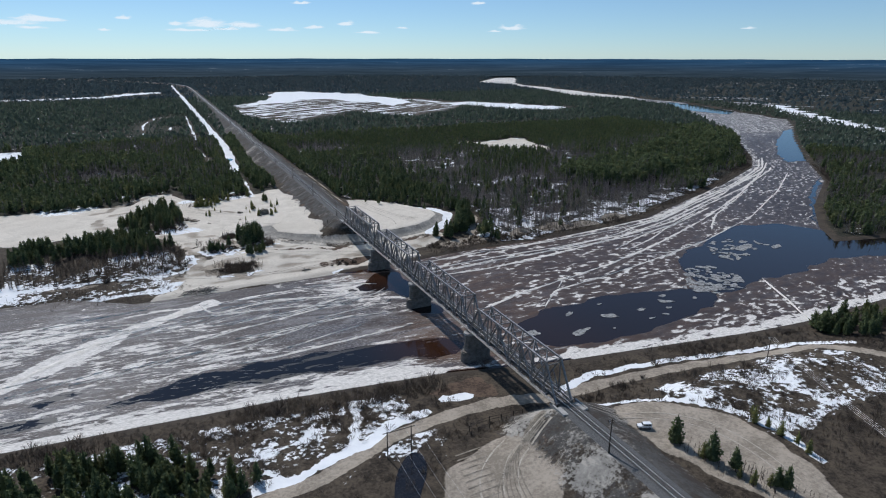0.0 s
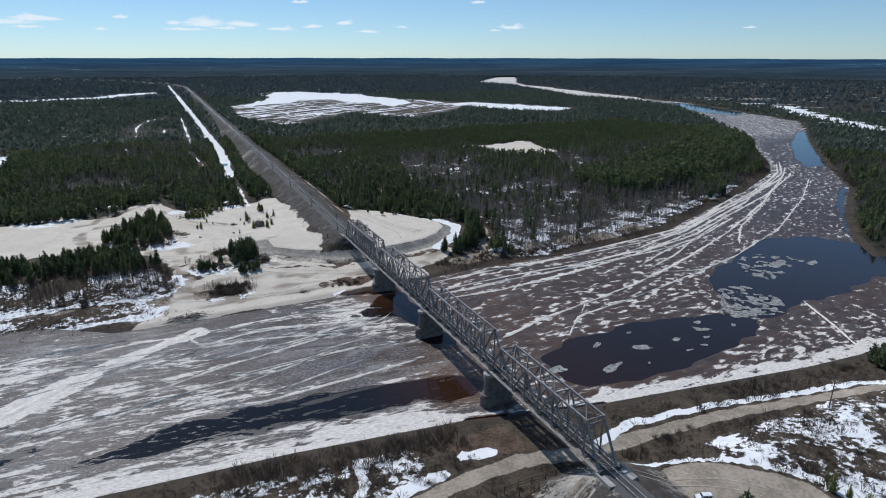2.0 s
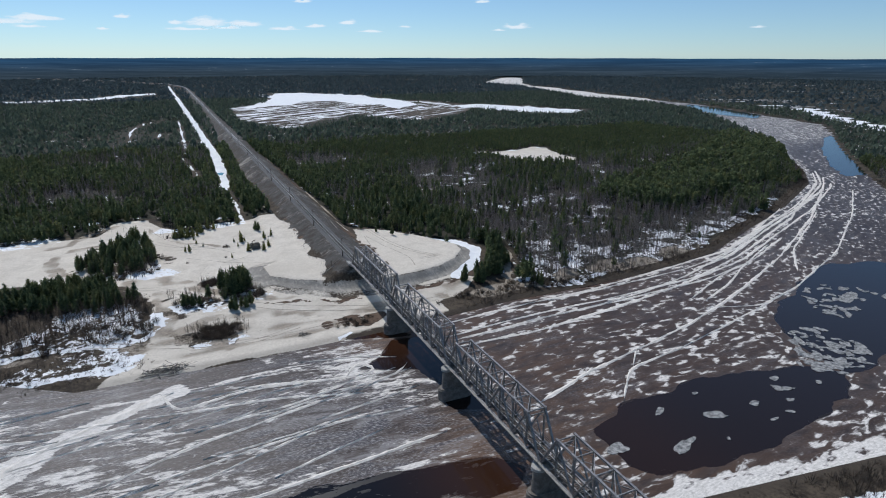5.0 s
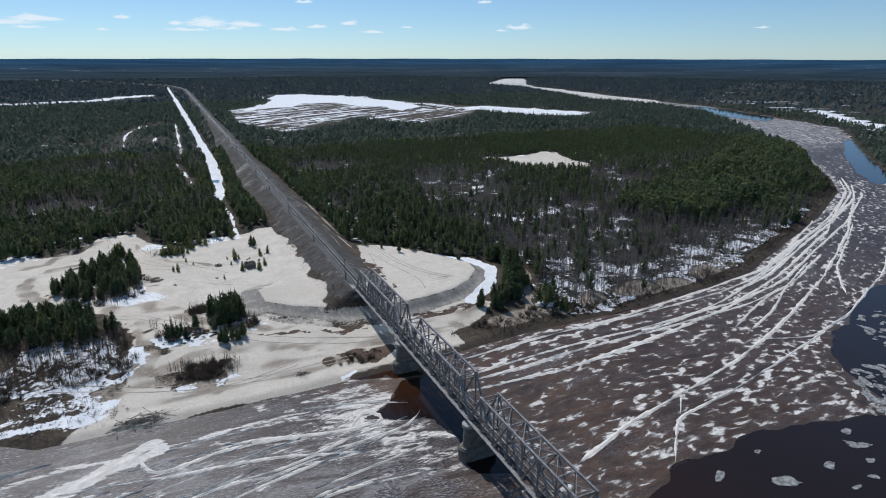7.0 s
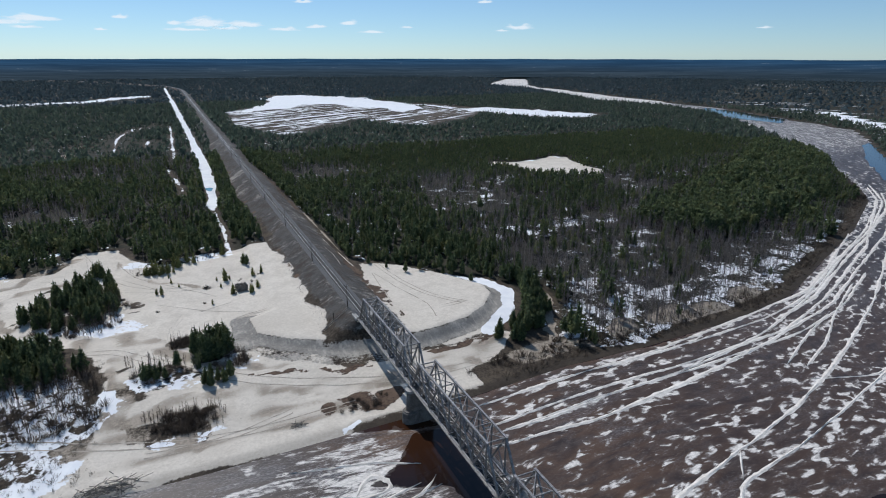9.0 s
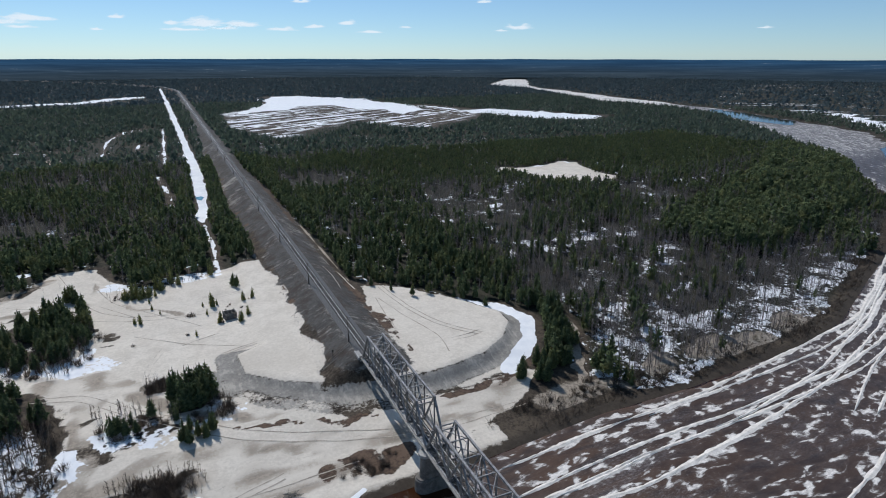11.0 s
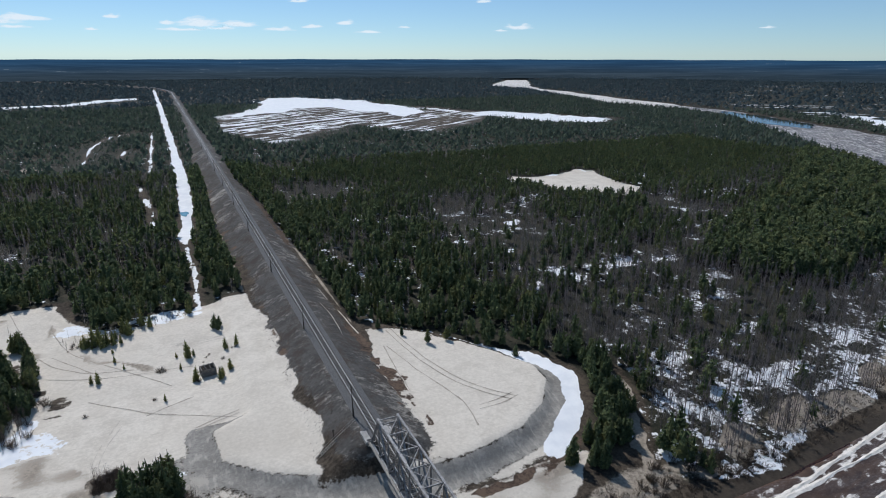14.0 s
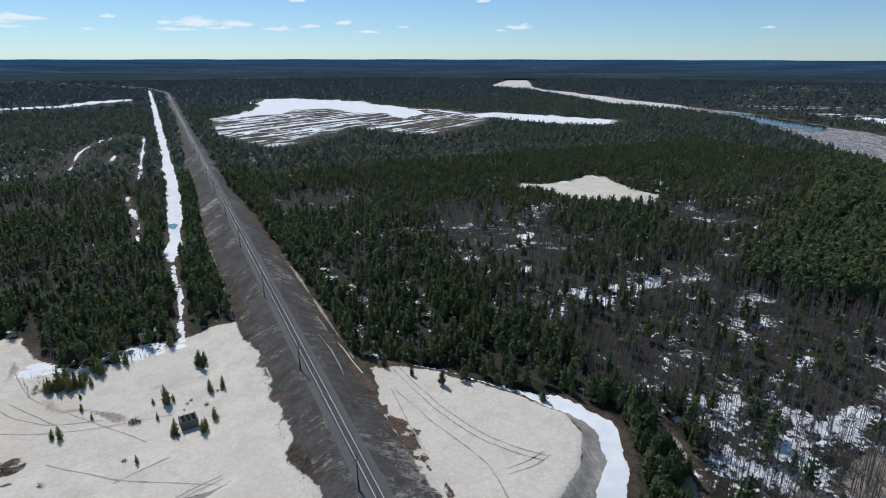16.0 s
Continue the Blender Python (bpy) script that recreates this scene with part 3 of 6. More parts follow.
    snow = np.maximum(snow, 0.8 * ss(1.6 + wave(px, py, 6, 22) - dist_line(qx, qy, [(22, 397), (36, 385), (47, 371), (56, 358), (63, 348)]), 0, 1.2))
    bankline = ss(6 + 2 * wave(px, py, 8, 18) - dist_line(qx, qy, [(73, 290), (80, 281), (94, 279), (109, 286), (133, 291), (157, 293), (193, 298), (240, 320), (330, 356)]), 0, 3)
    snow = np.maximum(snow, 0.52 * bankline)
    snow = np.maximum(snow, 0.36 * ss(wave(px, py, 55, 31), 0.35, 0.8) * ss(wood, 0.1, 0.6))
    for p, w in ((SNOW_ROAD, 3.5), (SNOW_PATHS[0], 1.3), *((s, 1.4) for s in SNOW_PATHS[1:]), ([(-15.5, 984), (-15.5, 691)], 0.1), *((s, 2.2) for s in SNOW_RIDES), (SNOW_CURVE, 2.4), (SIDE_CHANNEL, 14)):
        ww = w + min(1.6, 0.45 * w) * wave(px, py, 16, 21) + min(1.0, 0.4 * w) * wave(px, py, 5, 110)
        snow = np.maximum(snow, (1.05 if w > 1.65 else 0.62 + 0.35 * wave(px, py, 14, 118)) * ss(ww + 1.2 - dist_line(px, py, p), 0, 1.6))
    for s in MARSH_STRIPS:
        snow = np.maximum(snow, (0.75 + 0.35 * wave(px, py, 45, 24)) * ss(15 + 5 * wave(px, py, 30, 25) - dist_line(px + 14 * wave(px, py, 60, 26), py + 20 * wave(px, py, 60, 27), s), 0, 8))
    snow = np.maximum(snow, np.maximum(cover_of(px + 22 * wave(px, py, 70, 28), py + 30 * wave(px, py, 70, 29), MARSH, 12), cover_of(px, py, SNOW_LAKE, 8)))
    snow = np.maximum.reduce([snow, cover_of(px, py, FAR_LAKE, 8), (0.85 + 0.25 * wave(px, py, 40, 123)) * cover_of(px + 12 * wave(px, py, 50, 124), py, MARSH_RIGHT, 8)])
    snow = np.maximum(snow, 0.75 * ss(3 + 3 * wave(px, py, 12, 125) - dist_line(px, py, [(220, 622), (238, 620), (262, 615), (298, 634), (306, 618), (296, 590)]), 0, 4))
    # thawing drifts on the near bank and among the bushes on the far one
    near = (py < 175)
    left = ss(-22 - px, 0, 12) * ss(d, 5, 9) * ss(py, 108, 122)
    snow = np.maximum(snow, 0.44 * near * left)
    right = ss(px, 30, 40) * ss(124 - py, 0, 6) * ss(py - 78, 0, 8) * near * ss(130 - px, 0, 20)
    snow = np.maximum(snow, 0.47 * right * (1 - bare))
    # worn earth roads over the sand between the groves
    worn = 0.42 * cover_of(px + 15 * wave(px, py, 40, 111), py + 15 * wave(px, py, 40, 112), BROWN_CLEARING, 12)
    worn = np.maximum(worn, 0.6 * ss(16 + 5 * wave(px, py, 12, 113) - np.hypot(px + 146, (py - 835) / 1.5), 0, 6))
    for p, w in (([(-138, 424), (-128, 429), (-117, 446), (-104, 456)], 3), ([(-112, 366), (-118, 371), (-125, 378), (-131, 393), (-129, 407), (-122, 415), (-100, 424), (-85, 420)], 3.5),
                 ([(-95, 352), (-79, 340), (-82, 324), (-80, 309), (-84, 294), (-92, 284)], 4.5), ([(-80, 292), (-67, 300), (-52, 301), (-30, 292), (-5, 287), (30, 287)], 3.0),
                 ([(-89, 452), (-84, 424), (-68, 407), (-50, 392)], 1.8), ([(-90, 352), (-78, 354), (-68, 335), (-62, 326)], 4), ([(-100, 276), (-60, 276), (-20, 279)], 2.0),
                 ([(-165, 296), (-120, 293), (-95, 289), (-73, 286)], 1.6), ([(-88, 354), (-73, 342), (-58, 322), (-44, 311), (-28, 308)], 2.2)):
        worn = np.maximum(worn, (0.50 + 0.18 * wave(px, py, 5, 72)) * ss(w + 2 + wave(px, py, 8, 71) - dist_line(qx, qy, p), 0, 3))
    worn = worn * (1 - np.maximum(grey, lip))
    foot = np.maximum(ss(1.5 + 0.8 * wave(px, py, 9, 76) - np.abs(px + 17.2), 0, 1) * ss(py, 440, 446), 0.8 * ss(1.2 + wave(px, py, 12, 77) - np.abs(px - 16.6), 0, 1) * ss(py, 392, 400))
    worn = np.maximum(worn, foot * ss(680 - py, 0, 80))
    road = ss(3.2 - dist_line(px, py, [(-80, 119), (-66, 121), (-53, 126), (-42, 131), (-27, 134), (-9, 136), (8, 132), (28, 131), (59, 128), (85, 123), (109, 117), (120, 100)]), 0, 1.5) * near
    snow = np.maximum(snow * (1 - road), 0.86 * near * ss(2.2 - np.abs(dist_line(px, py, [(12, 133), (28, 137), (59, 133.5), (85, 128), (109, 123), (122, 112)])), 0, 1.2))
    snow = np.maximum(snow, 0.80 * ss(1.8 - dist_line(px, py, [(14, 119), (27, 115.5), (40, 106), (48, 95), (49.5, 85), (47, 72)]), 0, 1.0))
    snow = np.maximum(snow, 0.92 * ss(2.6 - dist_line(px, py, [(-21, 143.5), (-14, 142)]), 0, 1.0))
    snow = np.maximum(snow, 0.85 * ss(2.4 - dist_line(qx, qy, [(-80, 123.5), (-66, 125), (-53, 130), (-40, 136), (-31, 138)]), 0, 1.2))
    snow = np.maximum(snow, 0.9 * ss(2.2 - dist_line(qx, qy, [(-47, 152), (-50, 142), (-54, 132)]), 0, 1.2))
    snow = np.maximum(snow, (0.47 + 0.16 * wave(px, py, 14, 79)) * cover_of(qx, qy, [(-165, 335), (-120, 328), (-96, 330), (-88, 318), (-87, 300), (-90, 272), (-112, 270), (-165, 284)], 4))
    for p, w in (([(-165, 300), (-120, 297), (-105, 294), (-93, 293), (-86, 296), (-84.5, 304), (-85, 312)], 1.6), ([(-165, 279), (-120, 276), (-105, 277), (-97, 276), (-90, 281)], 2.0), ([(-22, 268), (-15, 271)], 0.9),
                 ([(-78, 317), (-70, 315), (-63, 317)], 1.2), ([(-72, 282), (-63, 281), (-53, 283)], 1.3), ([(-52, 316), (-43, 311)], 1.0), ([(-99, 365), (-88, 358), (-84, 372)], 2.2)):
        snow = np.maximum(snow, 0.72 * ss(w + 1.0 + 0.8 * wave(px, py, 4, 115) - dist_line(qx, qy, p), 0, 1.4))
    for cx, cy, r in ((-86, 362, 7), (-61, 309, 5), (-71, 313, 5), (-44, 317, 4), (-87, 303, 6), (-104, 366, 4), (-66, 281, 5), (-48, 331, 3.5), (-64, 436, 8), (-46, 437, 7), (-78, 437, 5), (-150, 440, 12), (-210, 440, 14)):
        snow = np.maximum(snow, 0.52 * ss(r + 3 + 2.5 * wave(px, py, 5, 17) - np.hypot((px - cx) / 1.5, py - cy), 0, 4))
    worn = np.maximum(worn, 0.9 * ss(2.4 - dist_line(qx, qy, WOOD_GAPS_RIGHT), 0, 1.2))
    meadow = ss(d, 4, 7) * ss(19 + 4 * wave(px, py, 14, 73) - d, 0, 4) * ss(px, 36, 46) * ss(260 - px, 0, 120) * (py > 225)
    worn = np.maximum(worn, (0.58 + 0.25 * wave(px, py, 7, 74)) * meadow)
    for s in (SAND_ROAD_FAR, [(-92, 300), (-60, 303), (-30, 297), (0, 297), (0, 276), (-30, 273), (-70, 271), (-92, 284)]):
        worn = np.maximum(worn, (0.43 + 0.16 * wave(px / 3, py, 3, 127) + 0.1 * wave(px, py, 8, 128)) * cover_of(qx, qy, s, 3) * (1 - np.maximum(grey, lip)))
    snow = snow * (1 - 0.8 * ss(worn, 0.4, 0.8) * (py > 225))
    wet = ss(4 - d, 0, 3) * ss(d, -4, 0) * np.where((px < -20) & (py > 225), 0.35, 0.9)
    sand = sand * (1 - 0.7 * wet * (px > -20))
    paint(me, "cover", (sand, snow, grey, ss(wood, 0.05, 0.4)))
    paint(me, "cover_far", (marsh, field, field * 0, field * 0 + 1))
    paint(me, "cover_more", (np.maximum.reduce([road, bare, worn]), red, lip, wet))
    tagged(new("ground", me), "spring ground of sand, dry grass and thawing snow", "ground", kind="structure")


def young_growth(px, py):
    """Where only low young trees stand, on the open side of clearings."""
    y = np.maximum.reduce([cover_of(px + k * 22, py + k * 28, GLADE, 4) for k in (0.1, 0.22)])
    for k in (0.5, 1.0):
        y = np.maximum.reduce([y, cover_of(px, py + 100 * k, MARSH, 10), cover_of(px - 10 * k, py + 120 * k, FAR_LAKE, 8)])
    for s in MARSH_STRIPS + SNOW_PATHS[1:4]:
        y = np.maximum(y, 0.75 * ss(24 - dist_line(px, py + 26, s), 0, 12))
    y = np.maximum.reduce([y, 0.9 * cover_of(px, py + 45, MARSH_FIELD, 12), 0.8 * cover_of(px + 20, py + 45, MARSH_RIGHT, 12)])
    return y


def forest_density(px, py):
    """Share of the ground under trees, 0 to 1."""
    d = -signed(px, py, RIVER_SHAPE)
    den = ss(d, 5, 12)
    ax = px - track_x(py)
    edge = 17.2 - np.where(ax > 0, 7.5 * ss(py, 540, 740), 4.0 * ss(py, 560, 740)) - np.where(ax > 0, 2.0, 5.5) * ss(py, 780, 1200)
    den = den * ss(np.abs(ax) - edge + 1.2 * wave(px, py, 9, 119), 0, 1.5)
    for s, m in ((SAND_LEFT, 3), (SAND_LOBE, 5), (SAND_ROAD_FAR, 6), (GLADE, 1), (MARSH, 0), (MARSH_FIELD, 0), (MARSH_RIGHT, 0), (BROWN_CLEARING, 0), (SNOW_LAKE, 0), (FAR_LAKE, 0)):
        den = den * (1 - cover_of(px, py, s, 2) ) * ss(-signed(px, py, s), m - 1, m + 1)
    den = den * ss(dist_line(px, py, SNOW_ROAD) - 5, 0, 1.5)
    for s in BIRCH_SNOW:
        den = den * (1 - 0.12 * cover_of(px, py, s, 4))
    for cx, cy, r in SNOW_SPOTS:
        den = den * ss(np.hypot((px - cx) / 1.6, py - cy) - 0.75 * r, 0, 2)
    for s in SNOW_PATHS:
        den = den * ss(dist_line(px, py, s) - 2.5, 0, 2)
    for s in SNOW_RIDES:
        den = den * (0.25 + 0.75 * ss(dist_line(px, py, s) - 3, 0, 3))
    for s in MARSH_STRIPS:
        den = den * ss(dist_line(px, py, s) - 22, 0, 10)
    den = den * ss(dist_line(px, py, SNOW_CURVE) - 5, 0, 2) * ss(dist_line(px, py, WOOD_GAPS_RIGHT) - 4, 0, 2)
    den = den * ss(dist_line(px, py, SIDE_CHANNEL) - 20, 0, 8)
    # the far side only; what grows on the near bank and the sand is set singly
    den = den * np.where((py > 268) & ((px > 62) | (py > 345)) & ((px > -10) | (py > 425)), 1.0, 0.0)
    beyond = (px > 252) & (py > 150) & (d > 4) & ((py < 0.83 * px + 20) | (px > 1050))
    out = np.where(beyond, np.maximum(den, ss(d, 2, 6) * ss(dist_line(px, py, SIDE_CHANNEL) - 12, 0, 6)), den)
    return out * (1 - 0.6 * cover_of(px + 30 * wave(px, py, 120, 106), py + 30 * wave(px, py, 120, 107), RIGHT_FIELD, 25))


build_ground()


# ---- river ----
OPEN_WATER = [
    [(27, 180), (45, 188), (58, 188), (82, 191), (97, 186), (114, 183), (126, 172), (114, 165), (95, 159), (71, 156), (49, 156), (32, 159), (26, 165)],
    [(147, 216), (172, 226), (197, 239), (229, 246), (256, 238), (266, 220), (262, 200), (330, 188), (330, 165), (250, 173), (220, 182), (198, 178), (178, 174), (160, 176),
     (138, 171), (126, 171), (128, 184), (136, 203)],
    [(-118, 183), (-107, 189), (-90, 193), (-68, 194), (-32, 191), (-3, 185), (1, 178), (-3, 167), (-11, 168), (-30, 175), (-53, 176), (-64, 176), (-84, 180), (-97, 179), (-109, 180)],
    [(509, 433), (600, 503), (708, 572), (738, 580), (642, 510), (497, 388), (469, 393)],
    [(-22, 243), (-12, 249), (-4, 259), (6, 258), (6, 205), (-4, 208), (-3, 235)],
    [(-22, 270), (-8, 271), (4, 268), (4, 260), (-6, 261), (-16, 266)],
    [(958, 1050), (953, 964), (893, 813), (836, 777), (834, 866), (880, 960)],
    [(428, 330), (386, 303), (336, 272), (272, 226), (267, 223), (333, 273.5), (383, 306)],
    [(-160, 188), (-136, 187), (-125, 184), (-124, 179), (-140, 177), (-160, 178)],
    [(-140, 195), (-124, 199), (-119, 194), (-130, 190)],
]
RIDGES = [
    ([(-165, 192), (-150, 204), (-140, 213), (-129, 222), (-117, 233), (-107, 240), (-98, 244), (-87, 250), (-80, 253)], 5.0),
    ([(22, 200), (48, 209), (74, 215), (112, 224), (159, 241), (216, 265), (305, 310), (406, 370), (450, 400)], 1.5),
    ([(14, 244), (48, 243), (84, 247), (141, 257), (200, 276), (294, 316), (425, 388)], 1.6),
    ([(26, 249), (61, 252), (103, 255), (145, 263), (205, 284), (290, 322)], 1.1),
    ([(46, 190), (62, 205), (89, 209), (128, 218), (180, 231), (252, 258), (340, 305), (420, 355)], 1.0),
    ([(64, 206), (74, 215)], 0.9),
    ([(127, 232), (150, 224), (182, 232)], 0.8),
    ([(-61, 247), (-46, 244), (-28, 239), (-16, 240), (-21, 249), (-28, 239)], 1.5),
    ([(-75, 194), (-58, 194), (-35, 196), (-10, 199)], 1.3),
    ([(-84, 254), (-80, 241), (-60, 245), (-22, 239)], 1.3),
    ([(-100, 212), (-76, 221), (-49, 227), (-26, 231)], 1.1),
    ([(-160, 240), (-146, 243), (-132, 246), (-112, 241)], 1.2),
    ([(70, 266), (101, 270), (131, 274), (163, 279), (200, 285), (235, 300), (281, 317), (346, 342), (402, 367)], 1.9),
    ([(133, 238), (157, 247), (188, 264), (231, 283)], 1.0),
    ([(128, 242), (158, 255), (185, 265)], 0.9),
    ([(204, 246), (227, 265), (237, 272), (280, 295), (327, 321)], 1.0),
    ([(-110, 205), (-70, 212), (-35, 216), (-12, 214)], 1.0),
    ([(-120, 246), (-80, 240), (-50, 236), (-25, 228)], 0.9),
    ([(160, 177), (149, 158), (136, 137)], 1.3),
    ([(235, 300), (300, 331), (420, 398)], 1.8),
    ([(-40, 256), (-20, 252), (-8, 246)], 0.9),
]


def build_river():
    px, py, f = sheet(lines(-165, 300, -1500, 1700, 1.2, 0.022), lines(128, 320, 90, 2640, 1.2, 0.022), lambda x, y: signed(x, y, RIVER_SHAPE) > -12)
    me = mesh_from("river", np.stack([px, py, np.zeros_like(px)], 1), f, RIVER, True)
    d = signed(px, py, RIVER_SHAPE)
    far_d = dist_line(px, py, FAR_BANK)
    left = ss(-px, -5, 25)
    white = 0.276 + 0.048 * left - 0.03 * ss(px, 120, 190) * ss(300 - px, 0, 60) + (0.05 + 0.10 * left) * wave(px * 0.5 + 0.3 * py, py, 22, 41) + 0.04 * left * wave(px * 0.4, py, 9, 49)
    # crusted edges along both banks
    wob = 2.2 * wave(px, py, 12, 42)
    white = np.maximum(white, 0.37 * ss(11 - far_d + wob, 0, 7) * ss(px, 60, 140))
    near_d = dist_line(px, py, NEAR_BANK)
    white = np.maximum(white, 0.55 * ss(10 - near_d + wob, 0, 6) * (py < 180) * (np.abs(px) > 18))
    white = np.maximum(white, 0.40 * left * ss(24 - near_d + 2 * wob, 0, 12) * (px < -60))
    white = np.maximum(white, 0.35 * ss(py, 380, 600) + 0.16 * ss(py, 1080, 1250))
    white = np.maximum(white, (0.325 + 0.04 * wave(px, py, 16, 50)) * ss(34 - near_d, 0, 14) * ss(px, 60, 100) * (py < 190))
    spit = [(-59, 173), (-42, 173), (-24, 171), (-11, 163), (-14, 159), (-28, 160), (-50, 163)]
    white = np.maximum(white, 0.52 * cover_of(px, py, spit, 2))
    white = white - 0.10 * ss(16 - dist_line(px, py, RIDGES[0][0]), 0, 8)
    for line, w in RIDGES:
        r = dist_line(px + 0.8 * wave(px, py, 6, 43), py + 0.8 * wave(px, py, 6, 44), line)
        ww = w * (1 + 0.5 * wave(px, py, 15, 45))
        white = np.maximum(white, (0.55 if w > 3 else 0.33) * ss(ww + (0.2 if w > 3 else 1.5) - r, 0, 1.5))
    # long cracks that follow the far shore, and slanting ones below the bridge
    for k0, w in ((4, 0.5), (15, 0.55), (18.5, 0.3), (25, 0.1), (36, 0.0)):
        k = k0 * (1 + 0.25 * ss(px, 150, 400)) + 2.0 * wave(px, py, 50, 60 + int(k0)) + 0.5 * wave(px, py, 9, 61)
        ww = w * (1 + 0.6 * wave(px, py, 22, 63 + int(k0))) * ss(px, 12, 30) * ss(560 - px, 0, 160)
        white = np.maximum(white, 0.33 * ss(ww + 0.8 - np.abs(far_d - k), 0, 1.0))
    for i in range(13):
        y0, tilt = 186 + i * 6.2, 0.06 + 0.05 * math.sin(i * 2.3)
        k = y0 + tilt * (px + 70) + 2.2 * wave(px, py * 0 + i * 40, 26, 70 + i)
        ww = 0.9 * np.clip(0.2 + 1.6 * wave(px, py * 0 + i * 70, 34, 90 + i), -1.5, 1.3)
        white = np.maximum(white, 0.50 * ss(ww + 0.5 - np.abs(py - k), 0, 1.1) * left)
    water = np.maximum.reduce([cover_of(px + 2.5 * wave(px, py, 8, 46), py + 2.0 * wave(px, py, 7, 47), s, 3.5) for s in OPEN_WATER[:2] + OPEN_WATER[3:8]])
    thin = [0.70 * cover_of(px + 2.5 * wave(px, py, 8, 46), py + 2.0 * wave(px, py, 7, 47), s, 4.5) for s in (OPEN_WATER[2], OPEN_WATER[8], OPEN_WATER[9])]
    water = np.maximum.reduce([water, *thin])
    edge = ss(2.6 + 1.2 * wave(px, py, 14, 66) - far_d, 0, 1.5) * (px > 10) * (px < 330) * (py < 400)
    water = np.maximum(water, 0.62 * edge)
    water = np.maximum(water, 0.9 * ss(3.2 - near_d, 0, 2) * (px > -20) * (px < 30))
    water = water * (1 - cover_of(px, py, spit, 2))
    white = white * (1 - ss(water, 0.6, 0.95)) 
    brown = np.maximum(ss(34 - np.hypot(px + 8, py - 262), 0, 30), 0.9 * ss(40 - np.hypot(px, py - 180), 0, 30))
    brown = np.maximum(brown, 0.30 * ss(px, 0, 40) * ss(300 - px, 0, 100) + 0.25 * ss(70 - px, 0, 40) * (px > 10))
    brown = np.maximum(brown, edge)
    milky = 0.28 + 0.15 * left * ss(d, 4, 14) + 0.1 * wave(px, py, 25, 48) - 0.16 * ss(px, 0, 20) + 0.3 * ss(py, 380, 600)
    paint(me, "ice", (white, water, milky, brown))
    a = me.attributes.new("flow", "FLOAT_VECTOR", "POINT")
    along = px + 0.5 * np.maximum(px - 120, 0)
    a.data.foreach_set("vector", np.stack([along, np.where(px < 0, py * 1.0 + 0.10 * px, far_d), np.zeros_like(px)], 1).astype(np.float32).ravel())
    tagged(new("river", me), "half-frozen river with brown open water and cracked ice", "river", kind="structure")


build_river()


def ice_ridge(pts, width, seed):
    """A pressure ridge: broken snow-covered ice, raised along its middle."""
    p = np.array(pts, float)
    seg = np.append(0, np.cumsum(np.hypot(*np.diff(p, axis=0).T)))
    t = np.linspace(0, seg[-1], max(10, int(seg[-1] / 1.2)))
    x, y = np.interp(t, seg, p[:, 0]), np.interp(t, seg, p[:, 1])
    for _ in range(20):
        x[1:-1], y[1:-1] = (x[:-2] + 2 * x[1:-1] + x[2:]) / 4, (y[:-2] + 2 * y[1:-1] + y[2:]) / 4
    g = np.random.default_rng(seed)
    x, y = x + 0.3 * wave(x, y, 9, seed), y + 0.3 * wave(x, y, 9, seed + 1)
    tx, ty = np.gradient(x), np.gradient(y)
    n = np.hypot(tx, ty) + 1e-9
    w = width / 2 * (1 + 0.45 * wave(t, t * 0, 11, seed + 2) + 0.25 * wave(t, t * 0, 3, seed + 3) + g.normal(0, 0.10, len(t)))
    w = np.maximum(w, 0.12) * ss(t, 0, 6) * ss(t[-1] - t, 0, 6) + 0.03
    rows = []
    for k, z in ((-1, 0.0), (-0.55, 0.10), (0, 0.22), (0.6, 0.09), (1, 0.0)):
        j = w * k * (1 + g.normal(0, 0.10, len(t)))
        rows.append(np.stack([x - j * ty / n, y + j * tx / n, z + 0.02 + abs(z) * g.uniform(-0.4, 0.4, len(t))], 1))
    v = np.stack(rows, 1).reshape(-1, 3)
    f = [[5 * i + j, 5 * i + j + 1, 5 * i + j + 6, 5 * i + j + 5] for i in range(len(t) - 1) for j in range(4)]
    tagged(new("ice_ridge", mesh_from("ice_ridge", v, f, RIDGE_ICE)), "pale snow-crusted pressure ridge across the river ice", "ice ridge", "ridges on the ice")


def shore_line(off, x0, x1):
    """A line that keeps a distance off the far bank between two stations."""
    p = np.array([q for q in FAR_BANK if -60 < q[0] < 560], float)
    t = np.gradient(p, axis=0)
    t /= np.hypot(t[:, :1], t[:, 1:])
    q = p + off * np.stack([t[:, 1], -t[:, 0]], 1)
    x = np.linspace(x0, x1, 30)
    return list(zip(x, np.interp(x, q[:, 0], q[:, 1])))


for i, (line, w) in enumerate(RIDGES):
    ice_ridge(line, (0.6 if w > 3 else 0.85) * w, 900 + 10 * i)
for i, (off, x0, x1, w) in enumerate(((6.5, 18, 460, 1.2), (17, 14, 430, 1.3), (21, 16, 250, 1.1), (9.5, 160, 470, 1.6))):
    ice_ridge(shore_line(off, x0, x1), w, 1200 + 10 * i)
for i in range(26):
    a = np.random.default_rng(1500 + i)
    x0, y0 = a.uniform(-150, -22), a.uniform(196, 258)
    length, tilt = a.uniform(14, 46), a.normal(0.12, 0.10)
    ice_ridge([(x0, y0), (x0 + length * 0.5, y0 + length * 0.5 * tilt + a.normal(0, 1.2)), (min(x0 + length, -6), y0 + length * tilt)], a.uniform(0.35, 1.0), 1600 + 10 * i)


